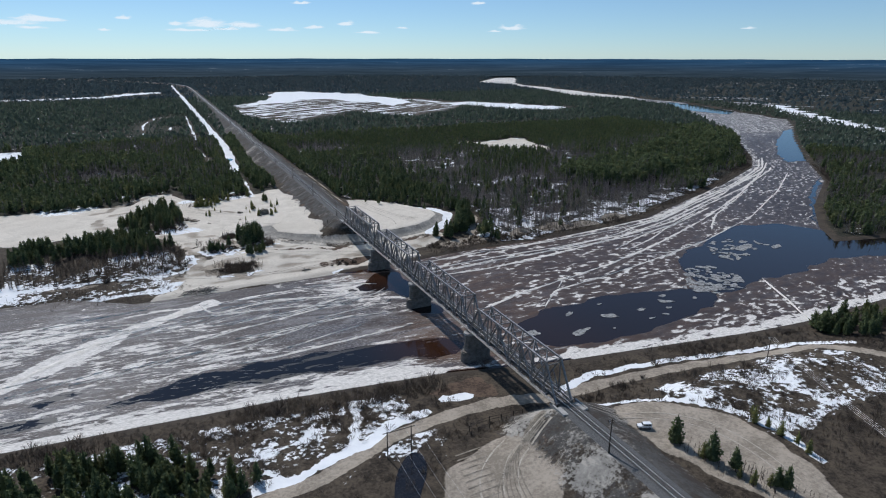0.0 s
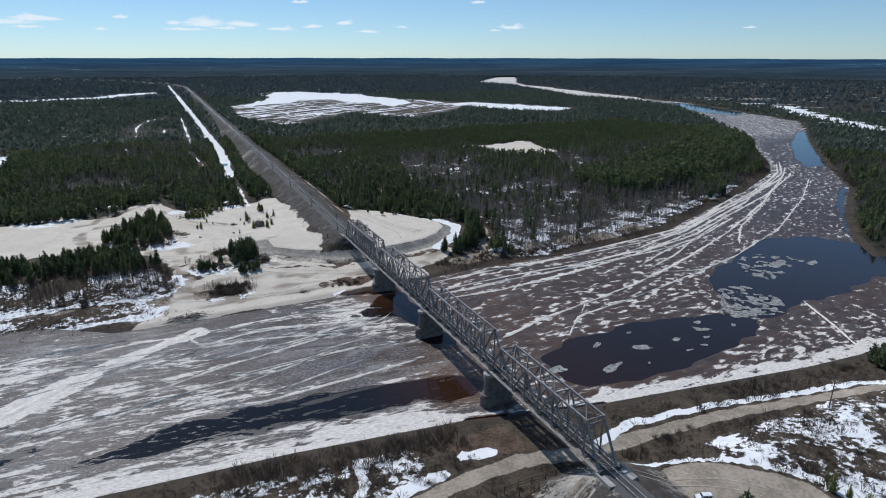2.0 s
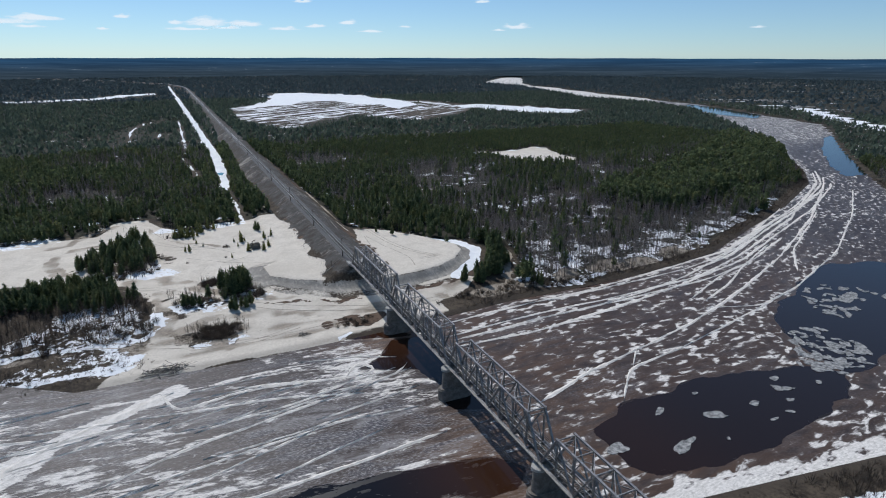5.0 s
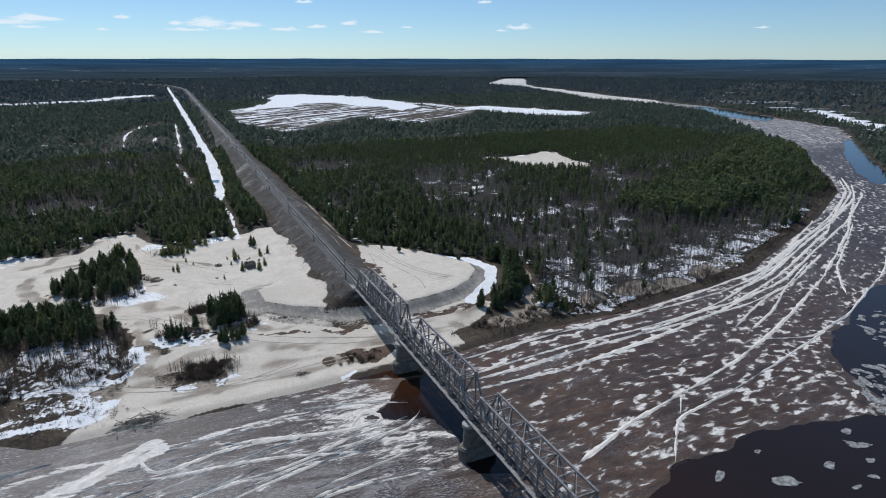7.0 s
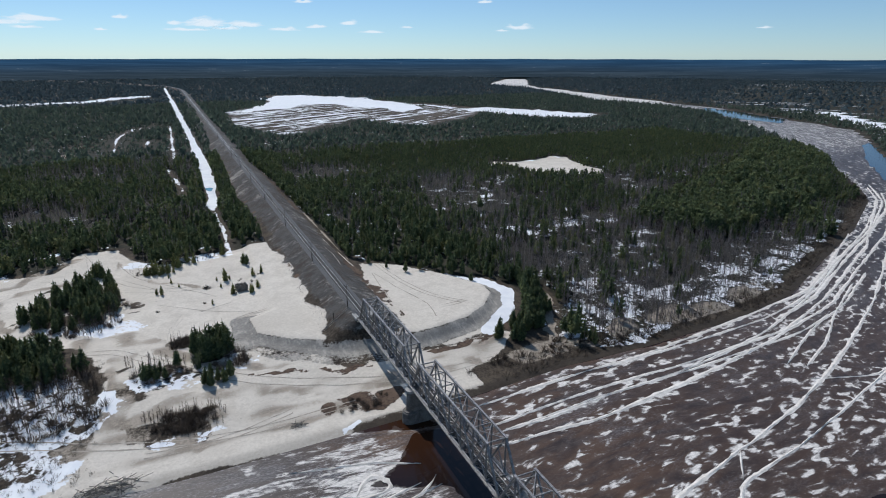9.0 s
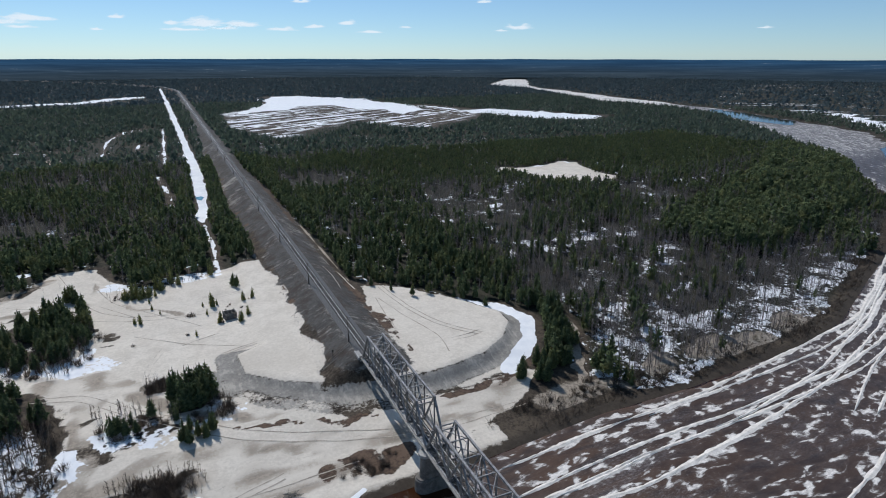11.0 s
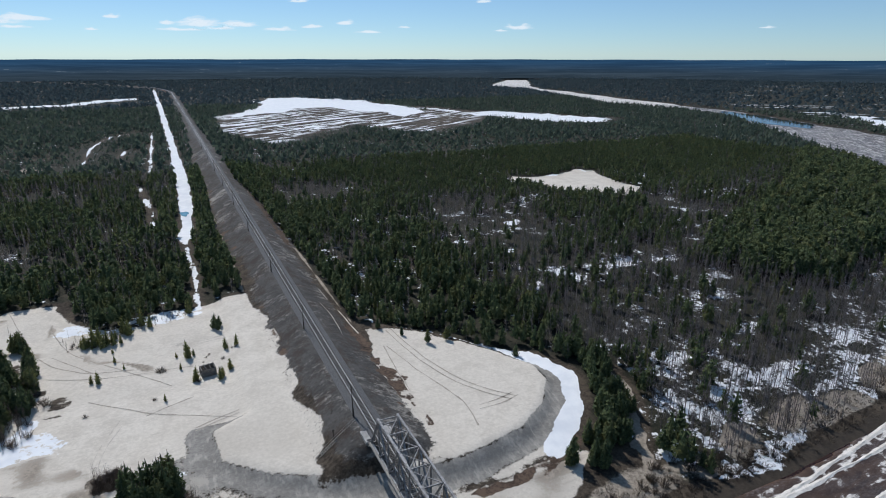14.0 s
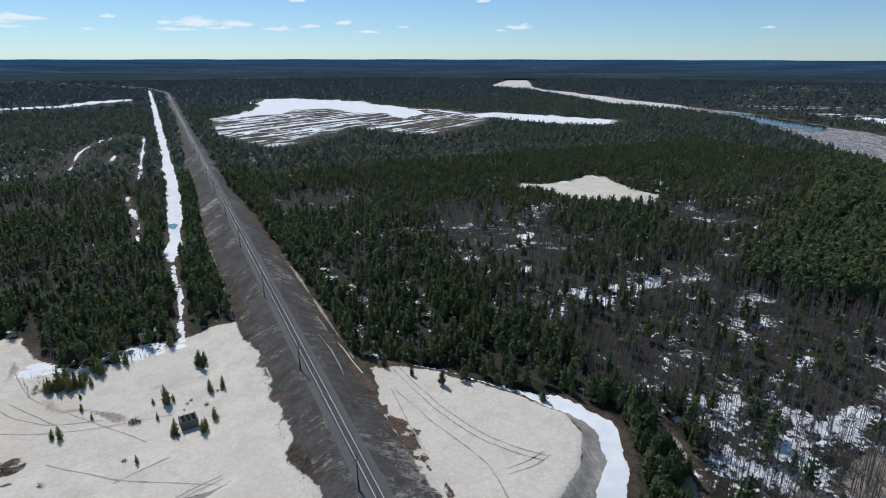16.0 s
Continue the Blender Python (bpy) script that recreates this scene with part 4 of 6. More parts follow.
# ---- distance: a wooded plain that closes the view, and low clouds ----
def build_backdrop():
    cx, cy = -60, 110
    az = np.radians(np.linspace(-180, 180, 241))
    rr = np.linspace(2850, 4880, 40)
    a, r = np.meshgrid(az, rr, indexing="ij")
    z = 8 + 67 * ((r - 2850) / 2030) ** 1.2
    z = z + 1.2 * np.sin(a * 37) * ss(r, 4400, 4880) + 0.8 * np.sin(a * 91 + 1)
    v = np.stack([cx + r * np.sin(a), cy + r * np.cos(a), z], -1).reshape(-1, 3)
    n, k = a.shape
    idx = np.arange(n * k).reshape(n, k)
    f = np.stack([idx[:-1, :-1], idx[:-1, 1:], idx[1:, 1:], idx[1:, :-1]], -1).reshape(-1, 4)
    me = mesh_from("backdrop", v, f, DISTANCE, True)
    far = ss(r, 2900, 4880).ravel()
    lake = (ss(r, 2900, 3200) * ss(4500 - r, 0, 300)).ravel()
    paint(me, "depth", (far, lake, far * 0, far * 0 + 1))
    tagged(new("backdrop", me), "wooded plain at the horizon, painted blue with haze", "horizon", kind="structure")


build_backdrop()


def build_cloud(azimuth, elevation, width, height):
    """A flat heap of vapour, 4.6 km off, at degrees from the middle of the walk."""
    az, el = radians(azimuth), radians(elevation)
    n, k = 28, 10
    u, v = np.meshgrid(np.linspace(-1, 1, n), np.linspace(-1, 1, k), indexing="ij")
    lump = 0.5 + 0.5 * wave(u * 3 + azimuth * 7, v * 0 + elevation, 0.7, 51)
    side = u * width / 2
    up = (v + 0.25) * height / 2 * np.where(v > 0, 0.5 + lump, 0.6)
    depth = -30 * (1 - u * u) * (1 - v * v)
    r = 4600 + depth
    bx, by = math.sin(az), math.cos(az)
    p = np.stack([-60 + r * bx + side * by, 110 + r * by - side * bx, 102 + 4600 * math.tan(el) + up], -1).reshape(-1, 3)
    idx = np.arange(n * k).reshape(n, k)
    f = np.stack([idx[:-1, :-1], idx[1:, :-1], idx[1:, 1:], idx[:-1, 1:]], -1).reshape(-1, 4)
    me = mesh_from("cloud", p, f, CLOUD, True)
    edge = np.clip(1 - np.hypot(u, v) ** 1.6, 0, 1).ravel()
    paint(me, "puff", (edge, edge, edge, edge * 0 + 1))
    tagged(new("cloud", me), "small white fair-weather cloud low over the horizon", "cloud", "low clouds", "structure")


for c in ((-10.6, 2.6, 300, 60), (-8.6, 3.2, 380, 60), (-2.9, 3.5, 130, 45), (1.0, 3.1, 110, 45), (3.4, 3.0, 340, 100), (6.6, 3.0, 280, 65), (12.5, 2.8, 160, 34),
          (15.4, 3.3, 150, 50), (9.8, 2.1, 260, 40), (5.0, 2.2, 220, 32), (17.3, 1.7, 230, 30), (2.0, 1.8, 340, 30), (11.5, 5.0, 160, 30), (27.4, 5.1, 130, 36),
          (30.6, 2.7, 230, 60), (20.5, 2.9, 110, 26), (-9.4, 1.8, 220, 28), (-12.5, 1.9, 180, 24), (50.5, 2.3, 110, 26), (-4.4, 1.6, 100, 26), (29, 2.1, 120, 22)):
    build_cloud(c[0] + 0.9, max(c[1] - 0.7, 0.35 * c[1] + 1.3), c[2] * 1.5, c[3] * 1.25)


# ---- trees ----
def pine_crown(seed, layers, per, h=1.0, low=0.12, spread=0.16, rugged=0.35, rounded=False, fine=True):
    """Crown of a conifer of height h: whorls of drooping boughs, one over the other. Triangles as (n, 3, 3)."""
    g = np.random.default_rng(seed)
    gap = h * (0.97 - low) / layers
    tris = []
    for i in range(layers):
        f = i / max(layers - 1, 1)
        z = h * low + gap * (i + 0.35)
        if rounded:
            reach = h * spread * math.sqrt(max(0.05, 1 - (1.3 * f - 0.3) ** 2))
        else:
            reach = h * (spread * (1 - f) ** 0.62 + 0.03)
        reach *= g.uniform(0.78, 1.15)
        a0 = g.random() * 6.28
        n = max(3, round(per * (1 - 0.3 * f)))
        for j in range(n):
            a = a0 + 6.28 * j / n + g.normal(0, 0.25)
            r = reach * g.uniform(1 - rugged, 1 + rugged * 0.6)
            d = 3.14 / n * g.uniform(0.55, 1.0)
            drop = r * g.uniform(-0.1, 0.42)
            z = h * low + gap * (i + 0.35 + g.uniform(-0.45, 0.45))
            top = [0.08 * r * math.cos(a), 0.08 * r * math.sin(a), z + gap * g.uniform(0.55, 1.0)]
            p1 = [r * 0.85 * math.cos(a - d), r * 0.85 * math.sin(a - d), z - drop * g.uniform(0.3, 0.9)]
            p2 = [r * 0.85 * math.cos(a + d), r * 0.85 * math.sin(a + d), z - drop * g.uniform(0.3, 0.9)]
            if fine:
                tip = [r * 1.15 * math.cos(a), r * 1.15 * math.sin(a), z - drop + r * g.uniform(-0.1, 0.3)]
                tris += [[top, p1, tip], [top, tip, p2]]
            else:
                tris.append([top, p1, p2])
    w = 0.055 * h
    for j in range(3 if fine else 0):
        a = 2.1 * j
        tris.append([[0, 0, h * 0.99], [w * math.cos(a), w * math.sin(a), h * 0.84], [w * math.cos(a + 2.1), w * math.sin(a + 2.1), h * 0.84]])
    return np.array(tris, float)


def tuft_crown(seed, tufts, h=1.0, low=0.1, spread=0.17, cone=0.6, size=0.12):
    """Crown of a pine of height h: many upturned needle tufts round a dense core. Triangles as (n, 3, 3)."""
    g = np.random.default_rng(seed)
    i = np.arange(tufts)
    f = 1 - np.sqrt(1 - (i + g.random(tufts)) / tufts * 0.985)
    a = 2.39996 * i + g.normal(0, 0.5, tufts)
    lump = 1 + 0.22 * np.sin(a * 2 + f * 9 + g.uniform(0, 6)) * np.cos(f * 14 + g.uniform(0, 6))
    r = h * spread * (1 - f) ** cone * np.minimum(1, 0.6 + 2.2 * f) * lump * g.uniform(0.55, 1.05, tufts)
    c = np.stack([r * np.cos(a), r * np.sin(a), h * (low + (0.95 - low) * f)], 1)
    o = np.stack([np.cos(a), np.sin(a), g.uniform(-0.15, 1.0, tufts) + f], 1)
    o /= np.linalg.norm(o, axis=1, keepdims=True)
    t = np.cross(o, g.normal(0, 1, (tufts, 3)))
    t /= np.linalg.norm(t, axis=1, keepdims=True)
    u = np.cross(o, t)
    s = (size * h * g.uniform(0.65, 1.35, tufts) * (1 - 0.35 * f))[:, None]
    tris = [np.stack([c + t * s * 0.62 - u * s * 0.4, c - t * s * 0.55 - u * s * 0.3, c + u * s * 0.62 + o * s * 0.3], 1),
            np.stack([c - o * s * 0.45 + t * s * 0.42, c - o * s * 0.4 - t * s * 0.45, c + o * s * 0.7], 1)]
    core = []
    for j in range(5):
        p, q = 1.2566 * j, 1.2566 * (j + 1)
        w = h * spread * 0.62
        core.append([[w * math.cos(p), w * math.sin(p), h * (low + 0.04)], [w * math.cos(q), w * math.sin(q), h * (low + 0.04)], [0, 0, h * 0.92]])
    return np.concatenate([*tris, np.array(core)])


def sliver(a, b, w):
    """A thin twig as one three-sided spike."""
    a, b = np.asarray(a, float), np.asarray(b, float)
    d = b - a
    s = np.cross(d, [0.3, 0.5, 0.8])
    s = s / (np.linalg.norm(s) + 1e-9) * w
    t = np.cross(d, s)
    t = t / (np.linalg.norm(t) + 1e-9) * w
    return [[a - s, a + s, b], [a - t, a + t, b]]


def bare_crown(seed, twigs, h=1.0, low=0.3, spread=0.16, w=0.006, stem=1.7):
    """Branches of a leafless birch or aspen of height h."""
    g = np.random.default_rng(seed)
    tris = sliver((0, 0, 0), (g.normal(0, 0.01), g.normal(0, 0.01), h), w * stem)
    for i in range(twigs):
        f = g.random() ** 0.8
        z = h * (low + (0.93 - low) * f)
        a = g.random() * 6.28
        r = h * spread * (1.05 - 0.75 * f) * g.uniform(0.6, 1.2)
        b = np.array([math.cos(a) * r, math.sin(a) * r, z + r * g.uniform(0.7, 1.5)])
        tris += sliver((0, 0, z), b, w * g.uniform(0.7, 1.2))
        if i % 2 == 0:
            m = np.array([0, 0, z]) * 0.45 + b * 0.55
            tris += sliver(m, m + g.normal(0, 0.05 * h, 3) + [0, 0, 0.06 * h], w * 0.8)
    return np.array(tris, float)


def bush_crown(seed, twigs, w=0.016):
    """Upright twigs of a leafless willow bush, one metre high."""
    g = np.random.default_rng(seed)
    tris = []
    for i in range(twigs):
        a, r = g.random() * 6.28, g.random() ** 0.6
        base = np.array([math.cos(a) * 0.32 * r, math.sin(a) * 0.32 * r, -0.05])
        tip = np.array([math.cos(a) * 0.75 * r, math.sin(a) * 0.75 * r, g.uniform(0.55, 1.05) * (1.05 - 0.45 * r)]) + g.normal(0, 0.07, 3)
        tris += sliver(base, tip, w)
        m = (base + tip) / 2
        tris += sliver(m, m + (tip - base) * 0.4 + g.normal(0, 0.14, 3), w * 0.8)
    return np.array(tris, float)


def soup(name, tris, material):
    return mesh_from(name, tris.reshape(-1, 3), np.arange(tris.shape[0] * 3).reshape(-1, 3), material)


def scatter(name, kinds, px, py, size, material, label, category):
    """One joined mesh of many plants: each a turned, sized and slightly leaning copy of one of the crowns."""
    g = np.random.default_rng(len(px))
    pz = land(px, py)[0]
    pick = g.integers(0, len(kinds), len(px))
    out = []
    for k, tri in enumerate(kinds):
        i = np.where(pick == k)[0]
        if not len(i):
            continue
        a = g.uniform(0, 6.28, len(i))
        c, s = np.cos(a), np.sin(a)
        v = tri.reshape(1, -1, 3)
        wide = (size[i] * g.uniform(0.8, 1.25, len(i)))[:, None]
        x = (v[..., 0] * c[:, None] - v[..., 1] * s[:, None]) * wide
        y = (v[..., 0] * s[:, None] + v[..., 1] * c[:, None]) * wide
        z = v[..., 2] * size[i][:, None]
        x = x + z * g.normal(0, 0.03, len(i))[:, None] + px[i][:, None]
        y = y + z * g.normal(0, 0.03, len(i))[:, None] + py[i][:, None]
        out.append(np.stack([x, y, z + pz[i][:, None] - 0.1], -1).reshape(-1, 3))
    v = np.concatenate(out)
    me = mesh_from(name, v, np.arange(len(v)).reshape(-1, 3), material)
    return tagged(new(name, me), label, category, kind="stuff")


def jitter(x0, x1, y0, y1, gap, seed):
    g = np.random.default_rng(seed)
    xs, ys = np.arange(x0, x1, gap), np.arange(y0, y1, gap)
    gx, gy = np.meshgrid(xs, ys)
    return gx.ravel() + g.uniform(-0.5, 0.5, gx.size) * gap, gy.ravel() + g.uniform(-0.5, 0.5, gy.size) * gap


def in_view(px, py):
    """Within the sector that the walk looks over."""
    seen = np.zeros(px.shape, bool)
    for ex, ey in ((-88, 0), (-60, 110), (-33, 222)):
        az = np.degrees(np.arctan2(px - ex, py - ey))
        seen |= (az > -17) & (az < 66) & (py > ey + 10)
    return seen


OLD_PINES = [(235, 388), (265, 399), (330, 418), (400, 452), (480, 505), (560, 560)]


def bare_share(px, py):
    """Where leafless trees take the place of pines."""
    d = -signed(px, py, RIVER_SHAPE)
    b = 0.5 + 0.75 * wave(px, py, 70, 61) + 0.35 * wave(px, py, 25, 62)
    b = np.where(px > 0, b - 0.12, b - 0.2)
    b = b + 0.32 * ss(px, 78, 100) * ss(330 - px, 0, 60) * ss(535 - py, 0, 50) + 0.22 * (px < 0) * ss(py, 480, 510) * ss(580 - py, 0, 40)
    b = np.where((py > 760) | (px < -330) | (px > 560), 0.25 * b, b)
    strip = ss(135 - d + 30 * wave(px, py, 40, 19), 0, 50) * ss(px, 80, 95) * ss(320 - px, 0, 60) * (py < 440)
    b = np.maximum(b, 0.92 * strip)
    b = b * (1 - 0.75 * ss(1.2 - np.hypot((px - 330) / 230, (py - 670) / 130), 0, 0.35))
    b = np.maximum(b, 0.75 * ss(30 - dist_line(px, py, [(100, 475), (180, 450), (250, 458), (330, 485), (450, 550)]) + 12 * wave(px, py, 30, 67), 0, 24))
    b = b * (1 - 0.93 * ss(44 - dist_line(px, py, OLD_PINES) + 8 * wave(px, py, 22, 68), 0, 12))
    mid = ss(24 - np.abs(py - 420 - 8 * wave(px, py, 30, 63)), 0, 12) * ss(px, 62, 85) * ss(270 - px, 0, 40)
    b = np.maximum(b, 0.85 * mid)
    belt = cover_of(px, py, [(60, 352), (86, 338), (86, 322), (66, 299), (50, 290), (40, 297), (62, 310), (74, 330)], 3)
    b = b * (1 - 0.6 * ss(px, -125, -105) * ss(-18 - px, 0, 4) * ss(525 - py, 0, 30))
    b = b * (1 - 0.65 * ss(82 - px, 0, 14) * ss(px, 10, 14) * ss(455 - py, 0, 30))
    b = b * (1 - 0.7 * ss(34 - np.abs(px), 0, 6))
    for s in BIRCH_SNOW:
        b = np.maximum(b, 0.985 * cover_of(px, py, s, 5))
    return b * (1 - belt)


def build_forest():
    pines_close = [tuft_crown(s, 42, 1.0, 0.06 + 0.10 * (s % 3), 0.16 + 0.02 * (s % 3), 0.75 - 0.2 * (s % 3), 0.115) for s in range(100, 112)]
    pines_mid = [tuft_crown(s, 17, 1.0, 0.08 + 0.10 * (s % 3), 0.165 + 0.02 * (s % 3), 0.75 - 0.2 * (s % 3), 0.19) for s in range(180, 190)]
    pines_tall = [tuft_crown(s, 30, 1.0, 0.35, 0.17, 0.35, 0.15) for s in range(170, 176)]
    pines_low = [pine_crown(s, 2, 4, spread=0.42, low=0.05, fine=False) for s in range(110, 118)]
    pines_wide = [pine_crown(s, 2, 3, spread=0.52, low=0.0, fine=False) for s in range(160, 166)]
    bare_mid = [bare_crown(s, 15, low=0.22, spread=0.17, w=0.0062, stem=1.7) for s in range(120, 128)]
    bare_low = [bare_crown(s, 4, spread=0.25, w=0.016, stem=1.0) for s in range(130, 135)]
    for tag, area, gap, pk, bk, far in (("near", (-330, 560, 150, 760), 3.05, pines_mid, bare_mid, False), ("far", (-500, 1000, 150, 1500), 6.0, pines_low, bare_low, True),
                                           ("distant", (-700, 2500, 150, 2950), 10.4, pines_wide, bare_low, True)):
        px, py = jitter(*area, gap, len(tag))
        if not far:
            ex, ey = jitter(84, 300, 268, 400, 3.1, 8)
            strip = -signed(ex, ey, RIVER_SHAPE) < 130
            px, py = np.append(px, ex[strip]), np.append(py, ey[strip])
        ok = in_view(px, py)
        close = (px > -330) & (px < 560) & (py > 150) & (py < 760)
        ok &= ~close if far else close
        middle = (px > -500) & (px < 1000) & (py < 1500)
        if far:
            ok &= middle if tag == "far" else ~middle
        px, py = px[ok], py[ok]
        g = np.random.default_rng(9)
        thick = 0.96 if far else 0.9
        ok = g.random(len(px)) < forest_density(px, py) * thick * np.clip(0.85 + 0.45 * wave(px, py, 30, 64), 0.45, 1)
        px, py = px[ok], py[ok]
        b = g.random(len(px)) < np.clip(bare_share(px, py), 0.08, 0.985)
        tall = 1 + 0.5 * ss(46 - dist_line(px, py, OLD_PINES), 0, 22) - 0.28 * ss(1.2 - np.hypot((px - 330) / 230, (py - 670) / 130), 0, 0.35)
        size = tall * (9.7 + 1.7 * wave(px, py, 60, 65)) * g.uniform(0.66, 1.2, len(px)) * (1.0 if not far else 0.95 if tag == "far" else 1.05)
        size = size * (1 - 0.68 * young_growth(px, py))
        name = "pine_forest" if not far else "distant_pine_forest" if tag == "far" else "horizon_pine_forest"
        high = (tall > 1.2) & ~b & (not far)
        if high.any():
            scatter("tall_pine_forest", pines_tall, px[high], py[high], size[high], PINE, "tall old pines with rounded dark crowns by the river", "forest")
        low_ = ~b & ~high
        if not far:
            close_ = low_ & (py < 475) & (px > -130) & (px < 270)
            scatter(name, pines_close, px[close_], py[close_], size[close_], PINE, "dense dark green pine forest over thawing snow", "forest")
            low_ &= ~close_
        # farther stands take the needles with haze in their colour
        scatter(name, pk, px[low_], py[low_], size[low_], PINE if not far else HAZED_MID_PINE if tag == "far" else HAZED_FAR_PINE, "dense dark green pine forest over thawing snow", "forest")
        name = "birch_forest" if not far else "distant_birch_forest" if tag == "far" else "horizon_birch_forest"
        scatter(name, bk, px[b], py[b], size[b] * 0.95, BARE, "leafless grey-brown birch wood over thawing snow", "forest")


build_forest()


def build_tufts():
    """Dry grass tufts and low brush on the slopes of the railway bank."""
    kinds = [bush_crown(s, 8, 0.03) for s in range(150, 156)]
    g = np.random.default_rng(41)
    px, py = jitter(-23, 25, 312, 600, 1.15, 42)
    qx, qy = jitter(-18, 20, 60, 112, 1.5, 43)
    px, py = np.append(px, qx), np.append(py, qy)
    h = land(px, py)[0]
    on = (embankment(px, py) > h - 0.05) & (np.abs(px) > 5.5)
    ok = on & (g.random(len(px)) < np.clip(0.05 + 0.75 * wave(px, py, 9, 44) + 0.35 * ss(np.abs(px), 10, 15) * (py > 300), 0, 0.9))
    px, py = px[ok], py[ok]
    scatter("dry_grass", kinds, px, py, g.uniform(0.35, 0.85, len(px)), BUSH, "dry brown grass tufts on the railway bank", "grass")


build_tufts()


def build_thickets():
    """Leafless brush along the banks and on the near shore."""
    kinds = [bush_crown(s, 13, 0.024) for s in range(140, 148)]
    g = np.random.default_rng(31)
    px, py = jitter(-150, 240, 66, 345, 1.75, 32)
    ex, ey = jitter(240, 480, 300, 445, 2.0, 37)
    px, py = np.append(px, ex), np.append(py, ey)
    d = -signed(px, py, RIVER_SHAPE)
    far = (py > 225) & (px > 20)
    p = far * 0.9 * ss(d, 0.2, 2) * ss(17 - d, 0, 8) * ss(px, 22, 60)
    near = py < 175
    p = np.maximum(p, near * (px < -18) * ss(d, 0.5, 2) * ss(py, 104, 118) * (0.42 + 0.45 * wave(px, py, 14, 33) + 0.55 * ss(13 - d, 0, 6)))
    p = np.maximum(p, near * (px > 14) * ss(d, 0.5, 2) * ss(py, 66, 72) * (0.46 + 0.5 * wave(px, py, 14, 34)))
    p = np.maximum(p, (px < -86) * (py > 270) * (py < 335) * (0.62 + 0.5 * wave(px, py, 12, 35)))
    for s in (SAND_NEAR, SAND_ROAD_FAR, SAND_SLOPE, DIRT_NEAR):
        p = p * (signed(px, py, s) < -1.5)
    road = dist_line(px, py, [(-80, 119), (-66, 121), (-53, 126), (-42, 131), (-27, 134), (-9, 136), (8, 132), (28, 131), (59, 128), (85, 123), (109, 117), (120, 100)])
    p = p * (road > 4) * (embankment(px, py) < land(px, py)[0] - 0.3) * (np.hypot(px - 17.6, py - 101.5) > 5)
    ok = g.random(len(px)) < p
    px, py = px[ok], py[ok]
    size = g.uniform(0.9, 2.5, len(px)) * (1 + 0.5 * wave(px, py, 18, 36)) * (1 + 0.25 * (py < 175) * (px < -18) * ss(17 - (-signed(px, py, RIVER_SHAPE)), 0, 6))
    scatter("brushwood", kinds, px, py, size, BUSH, "leafless brown brushwood along the river bank", "bushes")


build_thickets()


# single trees: built once in a few shapes, then copied
def make_pine(seed, h, tufts, low, spread, cone, needles=None):
    root = tagged(new("pine_tree"), "green pine with a ragged crown on sandy ground", "tree", "pines by the river")
    bm = fresh()
    tube(bm, (0, 0, -0.4), (0.05 * h * 0.2, 0, h * 0.96), 0.018 * h, 0.004 * h, 6)
    part("trunk", bm, BARK, root, "brown scaly trunk")
    part_mesh("crown", soup("crown", tuft_crown(seed, tufts, h, low, spread, cone, 0.085), needles or PINE), root, "yellow-green needles" if needles else "dark green needles")
    return root


def make_birch(seed, h):
    root = tagged(new("birch_tree"), "leafless young birch with thin grey-brown twigs", "tree", "bare trees by the river")
    bm = fresh()
    tube(bm, (0, 0, -0.4), (0, 0.02 * h, h * 0.55), 0.011 * h, 0.006 * h, 6)
    part("trunk", bm, BARK, root)
    part_mesh("crown", soup("crown", bare_crown(seed, 44, h, 0.15, 0.22, 0.007), BARE), root, "bare twigs")
    return root


def make_bush(seed, h):
    root = tagged(new("willow_bush"), "leafless brown willow bush beside melting snow", "bush", "bushes by the river")
    tri = bush_crown(seed, 60) * h
    part_mesh("crown", soup("crown", tri, BUSH), root)
    return root


def plant(models, spots, g, lo, hi):
    """Copies of the models at the spots."""
    for x, y in spots:
        z = float(land(np.array([float(x)]), np.array([float(y)]))[0][0])
        s = g.uniform(lo, hi)
        m = models[g.integers(len(models))]
        ob = copy_thing(m, pose(x, y, z, g.normal(0, 2), g.normal(0, 2), g.uniform(0, 360)))
        ob.scale = (s * g.uniform(0.85, 1.15), s * g.uniform(0.85, 1.15), s)


def clump(cx, cy, rx, ry, n, g):
    out = []
    while len(out) < n:
        u, v = g.uniform(-1, 1, 2)
        if u * u + v * v < 1:
            out.append((cx + u * rx, cy + v * ry))
    return out


def wood(spots, label):
    """A close stand of pines as one piece."""
    p = np.array(spots)
    kinds = [tuft_crown(390 + i, 120, 1.0, 0.05 + 0.06 * (i % 3), 0.2, 0.5 + 0.1 * (i % 3), 0.09) for i in range(6)]
    scatter("pine_wood", kinds, p[:, 0], p[:, 1], 8.5 * np.random.default_rng(len(p)).uniform(0.7, 1.2, len(p)), PINE, label, "trees")


